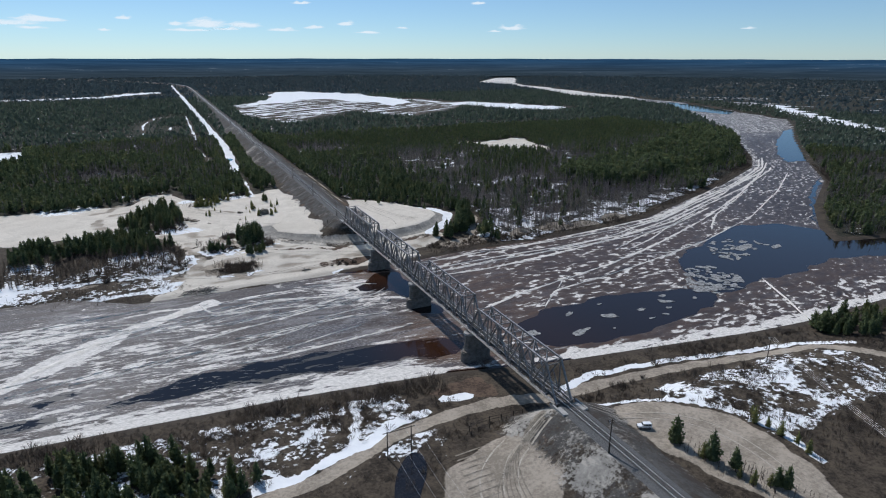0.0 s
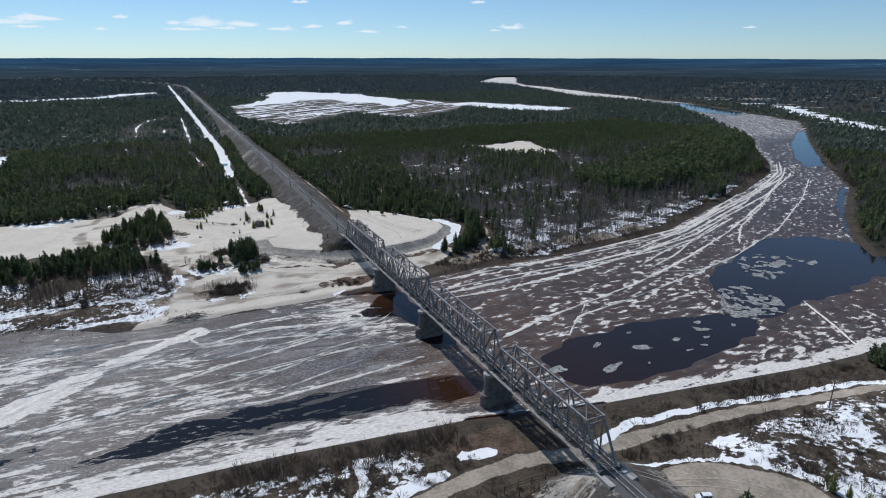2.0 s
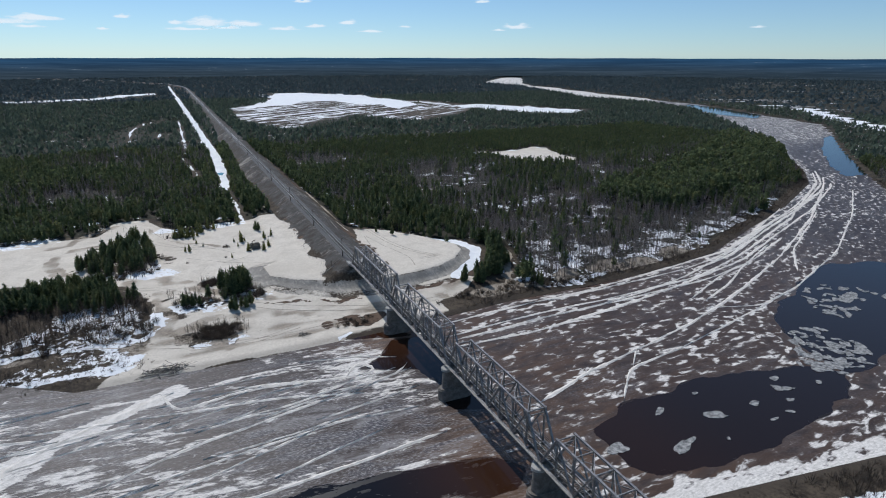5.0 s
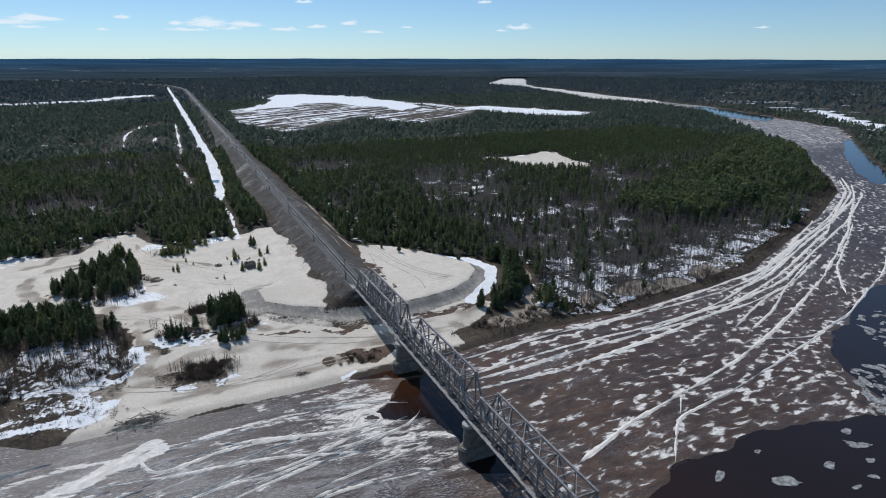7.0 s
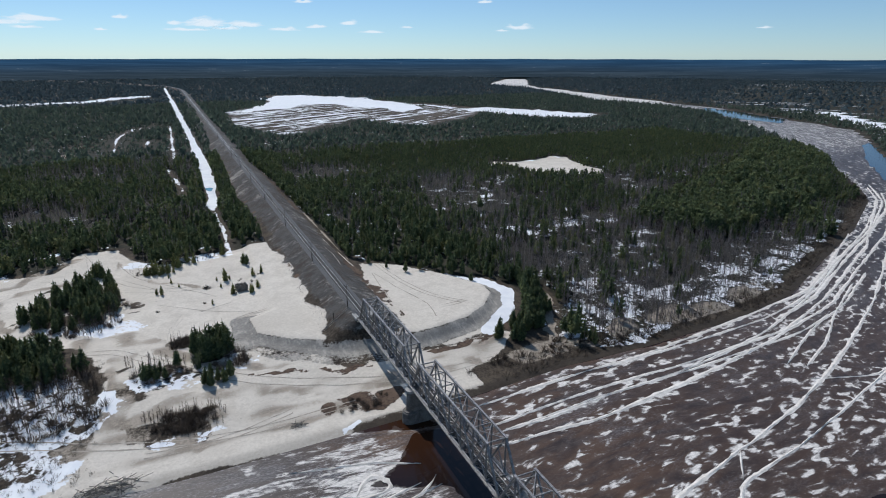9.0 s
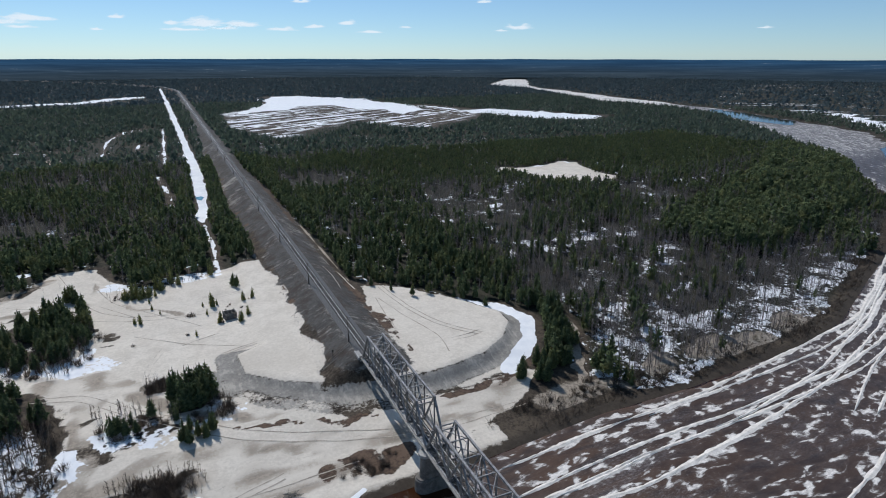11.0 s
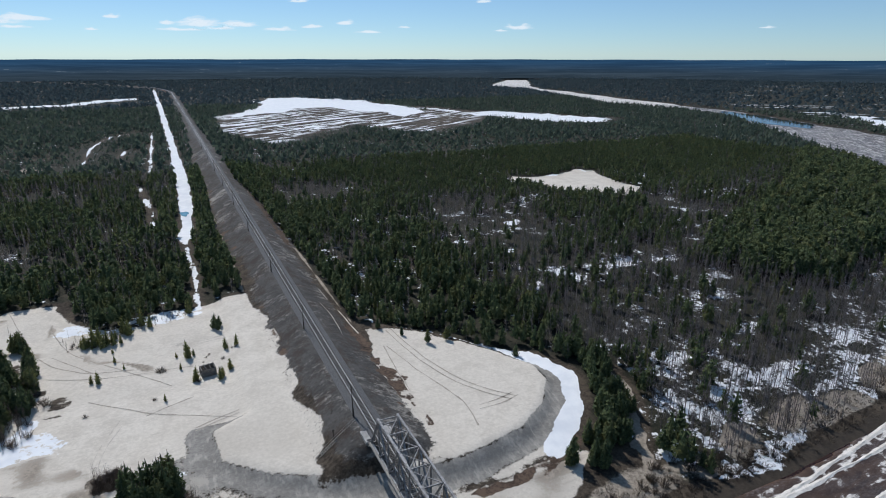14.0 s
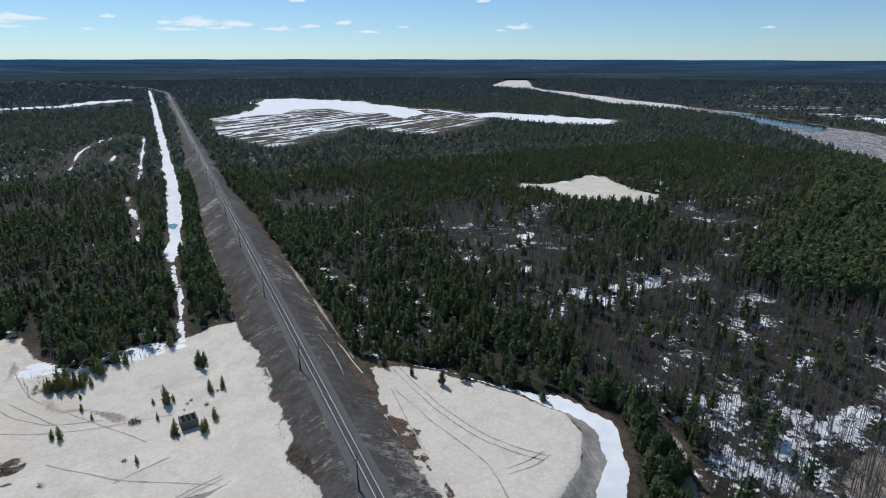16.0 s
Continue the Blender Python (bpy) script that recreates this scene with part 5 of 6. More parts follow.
def bare_scrub():
    """Close leafless saplings and brush on the low sandy shore and round the groves."""
    kinds = [bare_crown(400 + i, 15, 1.0, 0.06, 0.24, 0.012) for i in range(8)]
    g = np.random.default_rng(51)
    px, py, size = [], [], []
    for poly, gap, lo, hi in (([(-165, 335), (-120, 328), (-92, 332), (-86, 316), (-86, 299), (-104, 297), (-165, 303)], 1.9, 3.0, 6.5),
                              ([(-165, 290), (-107, 289), (-92, 285), (-97, 278), (-165, 280)], 2.0, 1.2, 2.6),
                              ([(-118, 386), (-112, 372), (-92, 356), (-85, 362), (-82, 392), (-88, 402), (-96, 372)], 2.0, 3.0, 6.0),
                              ([(-76, 294), (-66, 296), (-52, 294), (-52, 288), (-70, 286)], 1.4, 2.0, 4.2), ([(-75, 285), (-53, 286), (-54, 282), (-74, 281)], 1.5, 1.4, 3.0),
                              ([(-82, 329), (-76, 318), (-60, 318), (-58, 324), (-72, 330)], 1.7, 2.0, 4.5), ([(-47, 326), (-41, 322), (-41, 311), (-50, 314)], 1.5, 2.5, 5.0),
                              ([(-66, 341), (-58, 341), (-58, 335), (-66, 335)], 1.3, 2.0, 4.0), ([(17, 95), (23, 95), (31, 74), (36, 60), (27, 60), (21, 80)], 1.5, 1.2, 3.2),
                              ([(44, 98), (50, 92), (50, 74), (46, 62), (53, 62), (58, 92)], 2.0, 0.8, 2.0), ([(-84, 430), (-60, 432), (-40, 438), (-40, 434), (-62, 424), (-80, 420)], 2.2, 1.0, 3.5)):
        p = np.array(poly)
        x, y = jitter(p[:, 0].min(), p[:, 0].max(), p[:, 1].min(), p[:, 1].max(), gap, len(px))
        ok = inside(x, y, poly) & (g.random(len(x)) < 0.85 + 0.5 * wave(x, y, 7, 52))
        px, py, size = np.append(px, x[ok]), np.append(py, y[ok]), np.append(size, g.uniform(lo, hi, ok.sum()))
    scatter("bare_scrub", kinds, px, py, size, BUSH, "leafless brown saplings and brush on sandy shore", "bushes")


def build_single_trees():
    bare_scrub()
    g = np.random.default_rng(21)
    pines = [make_pine(300 + i, 8.5, 150, 0.03 + 0.05 * (i % 3), 0.19 + 0.02 * (i % 4), 0.5 + 0.12 * (i % 3)) for i in range(8)]
    slim = [make_pine(320 + i, 8.5, 90, 0.02, 0.22, 0.55, YOUNG) for i in range(4)]
    birches = [make_birch(340 + i, 7.0) for i in range(3)]
    bushes = [make_bush(360 + i, 1.0) for i in range(4)]
    # groves on the sand beyond the river
    spots = (clump(-101, 386, 17, 21, 84, g) + clump(-97, 405, 10, 10, 22, g) + clump(-108, 331, 18, 7, 30, g) + clump(-94, 426, 3, 3, 5, g))
    plant(pines, spots, g, 0.8, 1.2)
    plant(pines, clump(-53, 325, 6, 6, 24, g), g, 1.05, 1.5)
    plant(pines, clump(-66, 317, 9, 4, 12, g) + clump(-54, 307, 6, 4, 9, g), g, 0.55, 0.85)
    plant(slim, [(-41, 397), (-29, 399), (-25.5, 397), (-29, 383), (-68, 391), (-39.8, 381.2), (-31.8, 379.5), (-32.6, 378)], g, 0.5, 0.7)
    plant(slim, [(-39.5, 398.5), (-70, 392), (-61, 398), (-44, 390), (-49, 371), (-64, 404), (-45, 399), (-65, 412), (-40.5, 380)], g, 0.26, 0.42)
    plant(slim, [(-41.3, 397.5)], g, 0.8, 0.9)
    plant(pines, [(-30, 414), (-31, 417), (-29, 418)], g, 0.6, 0.85)
    plant(slim, [(-74, 420), (-71, 421), (-68, 418), (-67, 420), (-65, 419), (-60, 425), (-56, 432), (-53, 429), (-39, 437), (-70, 425), (-62, 428)], g, 0.7, 1.05)
    plant(slim, clump(-68, 421, 9, 4, 10, g), g, 0.25, 0.5)
    plant(pines, [(36, 369.5), (43, 369), (45, 371), (53, 364.5), (56, 362), (61, 351), (30, 379), (24, 388)], g, 0.5, 0.8)
    plant(birches, clump(-108, 312, 24, 10, 60, g) + clump(-98, 382, 18, 20, 34, g) + clump(-64, 318, 8, 5, 12, g) + clump(-46, 320, 4, 6, 9, g) + clump(-63, 337, 3, 3, 8, g) + clump(-86, 372, 5, 6, 10, g), g, 0.5, 0.9)
    plant(bushes, clump(-108, 303, 26, 9, 46, g) + clump(-63, 289, 9, 5, 54, g) + clump(-98, 378, 18, 20, 40, g) + clump(-70, 317, 9, 5, 18, g) + clump(-47, 316, 6, 6, 14, g) + clump(-63, 337, 4, 3, 12, g), g, 1.5, 3.4)
    plant(birches, clump(-70, 428, 16, 5, 14, g) + clump(-42, 436, 6, 4, 6, g) + clump(-110, 446, 12, 4, 8, g), g, 0.4, 0.75)
    plant(bushes, clump(-72, 424, 16, 6, 12, g) + clump(-34, 392, 4, 6, 4, g), g, 0.6, 1.4)
    plant(bushes, [(-51, 391), (-50, 392), (-49, 390.5), (-50, 390), (-78, 425), (-26, 396), (-27, 396.5), (-40, 380.5), (-70, 371), (-52, 373), (-39, 379.5)], g, 0.8, 1.7)
    plant(bushes, clump(-62, 338.5, 3.5, 2.5, 14, g) + clump(-14, 279, 9, 4, 16, g), g, 1.0, 2.6)
    # belt of pines beside the sand lobe
    plant(pines, clump(79, 332, 4, 8, 20, g) + clump(72, 314, 4, 9, 26, g) + clump(60, 301, 7, 4, 18, g) + clump(49, 296, 6, 3, 10, g), g, 0.7, 1.15)
    plant(bushes, clump(70, 284, 14, 6, 26, g) + clump(95, 279, 16, 4, 20, g) + clump(40, 283, 8, 3, 8, g), g, 1.2, 3.0)
    # near bank: a pine wood, bushes along the shore, trees by the track
    wood(clump(-122, 344, 22, 12, 100, g) + clump(-150, 338, 14, 16, 44, g), "grove of green pines on sandy ground")
    wood(clump(-118, 141, 24, 12, 84, g) + clump(-92, 127, 14, 9, 36, g), "pine wood on the near shore")
    plant(pines, [(20, 93), (23, 84)], g, 1.05, 1.2)
    plant(pines, [(25, 79), (29, 71), (30, 69.5)], g, 0.7, 0.95)
    plant(slim, [(22, 86), (26, 80), (25, 74), (28, 72), (24, 77), (46.5, 91), (48, 88), (47.5, 84), (48.5, 80), (47, 76), (49, 94)], g, 0.4, 0.75)
    wood(clump(142, 122, 18, 12, 46, g) + clump(78, 66, 8, 10, 10, g), "green pine wood beside the earth road")
    plant(birches, clump(-62, 154, 34, 5, 70, g) + clump(24, 79, 5, 8, 8, g) + clump(60, 107, 26, 10, 14, g), g, 0.35, 0.65)
    shrubs = np.array(clump(-60, 152, 38, 7, 60, g) + clump(-38, 140, 14, 6, 22, g) + clump(-20, 124, 10, 4, 14, g) + clump(72, 106, 34, 12, 44, g) + clump(36, 126, 9, 3, 14, g) + clump(90, 132, 40, 3, 22, g))
    scatter("willow_scrub", [bush_crown(370 + i, 40) for i in range(4)], shrubs[:, 0], shrubs[:, 1], g.uniform(1.0, 2.4, len(shrubs)), BUSH, "leafless brown willow scrub on the near bank", "bushes")
    for ob in pines + slim + birches + bushes:
        for o in (*ob.children_recursive, ob):
            bpy.data.objects.remove(o)


build_single_trees()


# ---- bridge ----
PITCH, SPAN, PANELS, HALF = 50.7, 50.3, 8, 2.45
BOTTOM, TOP = 11.3, 21.3  # heights of the chords
END_PANEL = 5.9
P = (SPAN - 2 * END_PANEL) / (PANELS - 2)
NODES = [0.0] + [END_PANEL + i * P for i in range(PANELS - 1)] + [SPAN]


def make_span():
    """A through truss of eight panels on bearings, at its near end."""
    root = tagged(new("truss_span"), "grey riveted steel through-truss railway span", "bridge span", "spans of the bridge")
    H = TOP - BOTTOM

    def member(name, a, b, w, h, label=""):
        bm = fresh()
        beam(bm, a, b, w, h)
        return part(name, bm, STEEL, root, label)

    for sx in (-HALF, HALF):
        bot = [(sx, NODES[i], 0) for i in range(PANELS + 1)]
        top = [(sx, NODES[i], H) for i in range(PANELS + 1)]
        member("bottom_chord", bot[0], bot[-1], 0.42, 0.55)
        member("top_chord", top[1], top[-2], 0.50, 0.50, "pale sunlit upper chord")
        member("end_post", bot[0], top[1], 0.46, 0.46)
        member("end_post", bot[-1], top[-2], 0.46, 0.46)
        for i in range(1, PANELS):
            member("vertical", (sx, NODES[i], 0.2), (sx, NODES[i], H - 0.2), 0.30, 0.32)
        for i in range(1, PANELS - 1):
            a, b = (top[i], bot[i + 1]) if i % 2 else (bot[i], top[i + 1])
            member("diagonal", a, b, 0.34, 0.36)
            # short sub-members at mid panel
            mid = (sx, (NODES[i] + NODES[i + 1]) / 2, H / 2)
            member("sub_diagonal", mid, (sx, NODES[i if i % 2 else i + 1], 0.1), 0.20, 0.20)
        for i in range(PANELS + 1):
            bm = fresh()
            w = 0.7 if 0 < i < PANELS else 0.5
            box(bm, (sx - 0.27, NODES[i] - w, -0.35), (sx + 0.27, NODES[i] + w, 0.5))
            part("gusset_plate", bm, STEEL, root)
            if 0 < i < PANELS:
                bm = fresh()
                box(bm, (sx - 0.27, NODES[i] - 0.55, H - 0.45), (sx + 0.27, NODES[i] + 0.55, H + 0.27))
                part("gusset_plate", bm, STEEL, root)
    for i in range(1, PANELS):
        member("top_strut", (-HALF, NODES[i], H - 0.05), (HALF, NODES[i], H - 0.05), 0.26, 0.26)
    for i in range(1, PANELS - 1):
        member("top_brace", (-HALF, NODES[i], H - 0.15), (HALF, NODES[i + 1], H - 0.15), 0.18, 0.16)
        member("top_brace", (HALF, NODES[i], H - 0.35), (-HALF, NODES[i + 1], H - 0.35), 0.18, 0.16)
    for i in (1, PANELS - 1):
        member("portal_beam", (-HALF, NODES[i], H - 1.3), (HALF, NODES[i], H - 1.3), 0.22, 0.24)
        for sx in (-HALF, HALF):
            member("portal_knee", (sx, NODES[i], H - 2.6), (sx * 0.35, NODES[i], H - 1.3), 0.16, 0.18)
    for i in range(2, PANELS - 1):
        for sx in (-HALF, HALF):
            member("sway_knee", (sx, NODES[i], H - 1.6), (sx * 0.4, NODES[i], H - 0.1), 0.14, 0.14)
    for i in range(PANELS + 1):
        member("floor_beam", (-HALF, NODES[i], -0.1), (HALF, NODES[i], -0.1), 0.34, 0.75)
    for sx in (-0.95, 0.95):
        member("stringer", (sx, 0, 0.05), (sx, SPAN, 0.05), 0.28, 0.6)
    for i in range(PANELS):
        member("bottom_brace", (-HALF, NODES[i], -0.3), (HALF, NODES[i + 1], -0.3), 0.16, 0.14)
        member("bottom_brace", (HALF, NODES[i], -0.45), (-HALF, NODES[i + 1], -0.45), 0.16, 0.14)
    # footways beside the track on brackets outside the trusses
    for sx, name in ((-1, "walkway"), (1, "walkway")):
        bm = fresh()
        x0, x1 = sorted((sx * (HALF + 0.35), sx * (HALF + 0.95)))
        box(bm, (x0, 0, 0.30), (x1, SPAN, 0.38))
        part(name, bm, DECK, root, "pale weathered plank walkway")
        for z in (0.9, 1.4):
            bm = fresh()
            tube(bm, (sx * (HALF + 1.02), 0, z), (sx * (HALF + 1.02), SPAN, z), 0.03, 0.03, 5)
            part("handrail", bm, STEEL, root)
        for i in range(0, PANELS * 2 + 1):
            bm = fresh()
            tube(bm, (sx * (HALF + 1.02), i * SPAN / (2 * PANELS), 0.3), (sx * (HALF + 1.02), i * SPAN / (2 * PANELS), 1.42), 0.035, 0.035, 5)
            part("railing_post", bm, STEEL, root)
    for x, y in ((-HALF, 0.3), (HALF, 0.3), (-HALF, SPAN - 0.3), (HALF, SPAN - 0.3)):
        bm = fresh()
        box(bm, (x - 0.35, y - 0.35, -0.75), (x + 0.35, y + 0.35, -0.3))
        part("bearing", bm, STEEL, root, "dark steel bearing")
    return root


def make_pier(z0):
    """A stone river pier with rounded ends, from z0 up to the bearings."""
    root = tagged(new("bridge_pier"), "grey-brown stone river pier with a wider stepped base", "bridge pier", "piers of the bridge")

    def rounded(bm, hx, hy, za, zb, taper=1.0):
        n, rings = 10, []
        for z, k in ((za, 1.0), (zb, taper)):
            ring = []
            for s in (1, -1):
                for i in range(n + 1):
                    a = s * math.pi / 2 - s * math.pi * i / n if s > 0 else -math.pi / 2 - math.pi * i / n
                    ring.append((s * (hx - hy) * 1.0 + hy * math.cos(a), hy * math.sin(a)))
            rings.append([bm.verts.new((x * k, y * k, z)) for x, y in ring])
        m = len(rings[0])
        for i in range(m):
            bm.faces.new((rings[0][i], rings[0][(i + 1) % m], rings[1][(i + 1) % m], rings[1][i]))
        bm.faces.new(rings[0][::-1])
        bm.faces.new(rings[1])

    bm = fresh()
    rounded(bm, 5.6, 2.2, z0, 3.4, 0.97)
    part("pier_base", bm, STONE, root, "weathered stone footing")
    bm = fresh()
    rounded(bm, 5.2, 1.95, 3.4, 3.8, 0.98)
    part("plinth", bm, STONE, root)
    for i in range(7):
        z = 3.8 + i * 0.86
        bm = fresh()
        k = 1 - 0.012 * i
        rounded(bm, 4.3 * k, 1.55 * k, z + 0.03, z + 0.86, 0.99)
        part("stone_course", bm, STONE, root)
        bm = fresh()
        rounded(bm, 4.24 * k, 1.5 * k, z, z + 0.05, 1.0)
        part("mortar_joint", bm, CONCRETE, root)
    bm = fresh()
    rounded(bm, 4.5, 1.75, 9.82, 10.55, 1.0)
    part("cap", bm, CONCRETE, root, "pale concrete cap")
    return root


def build_bridge():
    g = make_span()
    ends = [NEAR_END + 0.3 + i * PITCH for i in range(4)]
    for y in ends:
        copy_thing(g, pose(0, y, BOTTOM))
    for o in (*g.children_recursive, g):
        bpy.data.objects.remove(o)
    p = make_pier(-1.8)
    for y in ends[1:]:
        copy_thing(p, pose(0, y - 0.3, 0))
    for o in (*p.children_recursive, p):
        bpy.data.objects.remove(o)
    for y, s in ((NEAR_END, 1), (FAR_END, -1)):
        root = tagged(new("abutment"), "concrete bridge abutment set into the gravel bank", "abutment", "abutments of the bridge")
        bm = fresh()
        box(bm, (-3.4, min(y, y - s * 5), 1.0), (3.4, max(y, y - s * 5), 10.5))
        box(bm, (-3.4, min(y - s * 1.2, y - s * 5), 10.5), (3.4, max(y - s * 1.2, y - s * 5), 11.55))
        part("body", bm, CONCRETE, root)
        for sx in (-3.65, 3.65):
            bm = fresh()
            box(bm, (sx - 0.25, min(y + s * 0.2, y - s * 5), 10.9), (sx + 0.25, max(y + s * 0.2, y - s * 5), 11.75))
            part("coping", bm, CONCRETE, root)
    # bent under the near approach
    root = tagged(new("approach_pier"), "square concrete pier under the near bridge end", "bridge pier")
    bm = fresh()
    box(bm, (-2.6, NEAR_END + 0.4, 2.0), (2.6, NEAR_END + 2.4, 10.2))
    part("shaft", bm, CONCRETE, root)
    bm = fresh()
    box(bm, (-3.0, NEAR_END + 0.2, 10.2), (3.0, NEAR_END + 2.6, 10.54))
    part("cap", bm, CONCRETE, root)


build_bridge()


# ---- railway ----
def build_railway():
    ys = np.concatenate([np.arange(40, 500, 10.0), np.arange(500, 2300, 25.0)])
    # ballast bed, apart from the bridge
    for name, sel in (("ballast_bed", ys[ys <= NEAR_END - 3]), ("ballast_bed", ys[ys >= FAR_END + 2])):
        sel = np.append(sel, NEAR_END - 1.2) if sel[0] < 100 else np.insert(sel, 0, FAR_END + 1.2)
        prof = [(-3.7, 11.05), (-1.75, 11.72), (1.75, 11.72), (3.7, 11.05)]
        v = np.array([[track_x(y) + x, y, z] for y in sel for x, z in prof])
        f = [[4 * i + j, 4 * i + j + 1, 4 * i + j + 5, 4 * i + j + 4] for i in range(len(sel) - 1) for j in range(3)]
        tagged(new(name, mesh_from(name, v, f, BALLAST)), "grey crushed-stone ballast under the track", "ballast", kind="structure")
    track = tagged(new("railway_track"), "single railway track of worn steel rails on sleepers", "railway")
    for sx, lab in ((-0.79, ""), (0.79, "")):
        v, f = [], []
        prof = [(-0.07, 11.82), (0.07, 11.82), (0.05, 12.0), (-0.05, 12.0)]
        for y in ys:
            v += [[float(track_x(y)) + sx + x, y, z] for x, z in prof]
        for i in range(len(ys) - 1):
            f += [[4 * i + j, 4 * i + (j + 1) % 4, 4 * i + 4 + (j + 1) % 4, 4 * i + 4 + j] for j in range(4)]
        part_mesh("rail", mesh_from("rail", v, f, RAIL), track, "shiny worn steel rail")
    n = int((760 - 40) / 0.62)
    g = np.random.default_rng(4)
    y = 40 + np.arange(n) * 0.62 + g.normal(0, 0.02, n)
    cube = np.array([[x, yy, z] for x in (-1.37, 1.37) for yy in (-0.13, 0.13) for z in (11.64, 11.83)])
    quad = np.array([[0, 1, 3, 2], [4, 6, 7, 5], [0, 4, 5, 1], [2, 3, 7, 6], [1, 5, 7, 3], [0, 2, 6, 4]])
    v = (cube[None] + np.stack([g.normal(0, 0.03, n), y, np.zeros(n)], 1)[:, None]).reshape(-1, 3)
    f = (quad[None] + 8 * np.arange(n)[:, None, None]).reshape(-1, 4)
    ob = part_mesh("sleeper_bed", mesh_from("sleeper_bed", v, f, SLEEPER), track, "dark creosoted timber sleepers")
    tagged(ob, kind="stuff")


build_railway()


def make_pole():
    root = tagged(new("telegraph_pole"), "dark wooden telegraph pole with two crossarms", "pole", "line poles by the railway")
    bm = fresh()
    tube(bm, (0, 0, -1.0), (0, 0, 9.3), 0.17, 0.11, 8)
    part("pole_shaft", bm, POLE, root)
    bm = fresh()
    tube(bm, (0.22, 0, -1.0), (0.16, 0, 2.6), 0.15, 0.13, 7)
    part("stub_prop", bm, POLE, root)
    for z in (8.9, 8.3):
        bm = fresh()
        box(bm, (-0.95, -0.06, z - 0.06), (0.95, 0.06, z + 0.06))
        arm = part("crossarm", bm, POLE, root)
        for x in (-0.85, -0.45, 0.45, 0.85):
            bm = fresh()
            tube(bm, (x, 0, z + 0.06), (x, 0, z + 0.24), 0.05, 0.03, 6)
            part("insulator", bm, CERAMIC, arm, "white ceramic insulator")
    return root


def build_poles():
    g = np.random.default_rng(5)
    m = make_pole()
    for x, y in ((-3.4, 34), (-3.2, 91.5), (-3.3, 329), (-3.3, 388), (-3.4, 453), (-3.4, 524), (-3.4, 590), (-3.4, 655), (-3.4, 720), (-3.4, 790), (-3.4, 860)):
        z = float(land(np.array([x]), np.array([float(y)]))[0][0])
        copy_thing(m, pose(x, y, z, g.normal(0, 0.6), g.normal(0, 0.6), g.normal(0, 4)))
    for o in (*m.children_recursive, m):
        bpy.data.objects.remove(o)


build_poles()


# ---- small things ----
def build_car(x, y, turn):
    z = float(land(np.array([float(x)]), np.array([float(y)]))[0][0])
    root = tagged(new("parked_car"), "white boxy off-road car parked on the sand", "car")
    root.matrix_basis = pose(x, y, z + 0.03, 0, 0, turn) @ Matrix.Scale(0.92, 4)

    def hull(name, prof, half, mat, label="", bev=0.06, parent=None):
        """A side outline drawn across the width."""
        bm = fresh()
        a = [bm.verts.new((px, -half * k, pz)) for px, pz, k in prof]
        b = [bm.verts.new((px, half * k, pz)) for px, pz, k in prof]
        n = len(prof)
        for i in range(n):
            bm.faces.new((a[i], a[(i + 1) % n], b[(i + 1) % n], b[i]))
        bm.faces.new(a[::-1])
        bm.faces.new(b)
        bmesh.ops.bevel(bm, geom=list(bm.edges), offset=bev, segments=2, affect="EDGES")
        return part(name, bm, mat, parent or root, label)

    hull("body", [(-1.95, 0.45, 1), (1.95, 0.45, 1), (2.0, 0.75, 1), (1.9, 1.02, 0.97), (0.85, 1.12, 0.98), (-1.95, 1.12, 0.98)], 0.85, WHITE)
    cab = hull("cabin", [(-1.93, 1.1, 0.96), (0.85, 1.1, 0.96), (0.38, 1.72, 0.86), (-1.8, 1.76, 0.86)], 0.82, WHITE)
    for s in (-1, 1):
        for x0, x1 in ((-1.6, -0.85), (-0.72, 0.02), (0.1, 0.5)):
            bm = fresh()
            box(bm, (x0, s * 0.72 - 0.03, 1.18), (x1, s * 0.72 + 0.07, 1.58), Matrix.Rotation(0.0, 4, "X"))
            part("side_window", bm, GLASS, cab, "dark side window")
    for x0, x1 in ((0.52, 0.80), (-1.96, -1.84)):
        bm = fresh()
        box(bm, (x0, -0.62, 1.2), (x1, 0.62, 1.56))
        part("windscreen", bm, GLASS, cab, "dark windscreen")
    bm = fresh()
    box(bm, (1.93, -0.84, 0.42), (2.12, 0.84, 0.6))
    part("bumper", bm, RUBBER, root, "black bumper")
    for s in (-0.62, 0.62):
        bm = fresh()
        tube(bm, (1.94, s, 0.82), (2.02, s, 0.82), 0.13, 0.12, 10)
        part("headlight", bm, GLASS, root)
    for px in (-1.25, 1.3):
        for s in (-0.78, 0.78):
            bm = fresh()
            tube(bm, (px, s - 0.11, 0.36), (px, s + 0.11, 0.36), 0.36, 0.36, 16)
            wheel = part("wheel", bm, RUBBER, root, "black tyre")
            bm = fresh()
            tube(bm, (px, s - 0.125, 0.36), (px, s + 0.125, 0.36), 0.2, 0.2, 12)
            part("rim", bm, STEEL, wheel)


build_car(17.6, 101.5, 155)


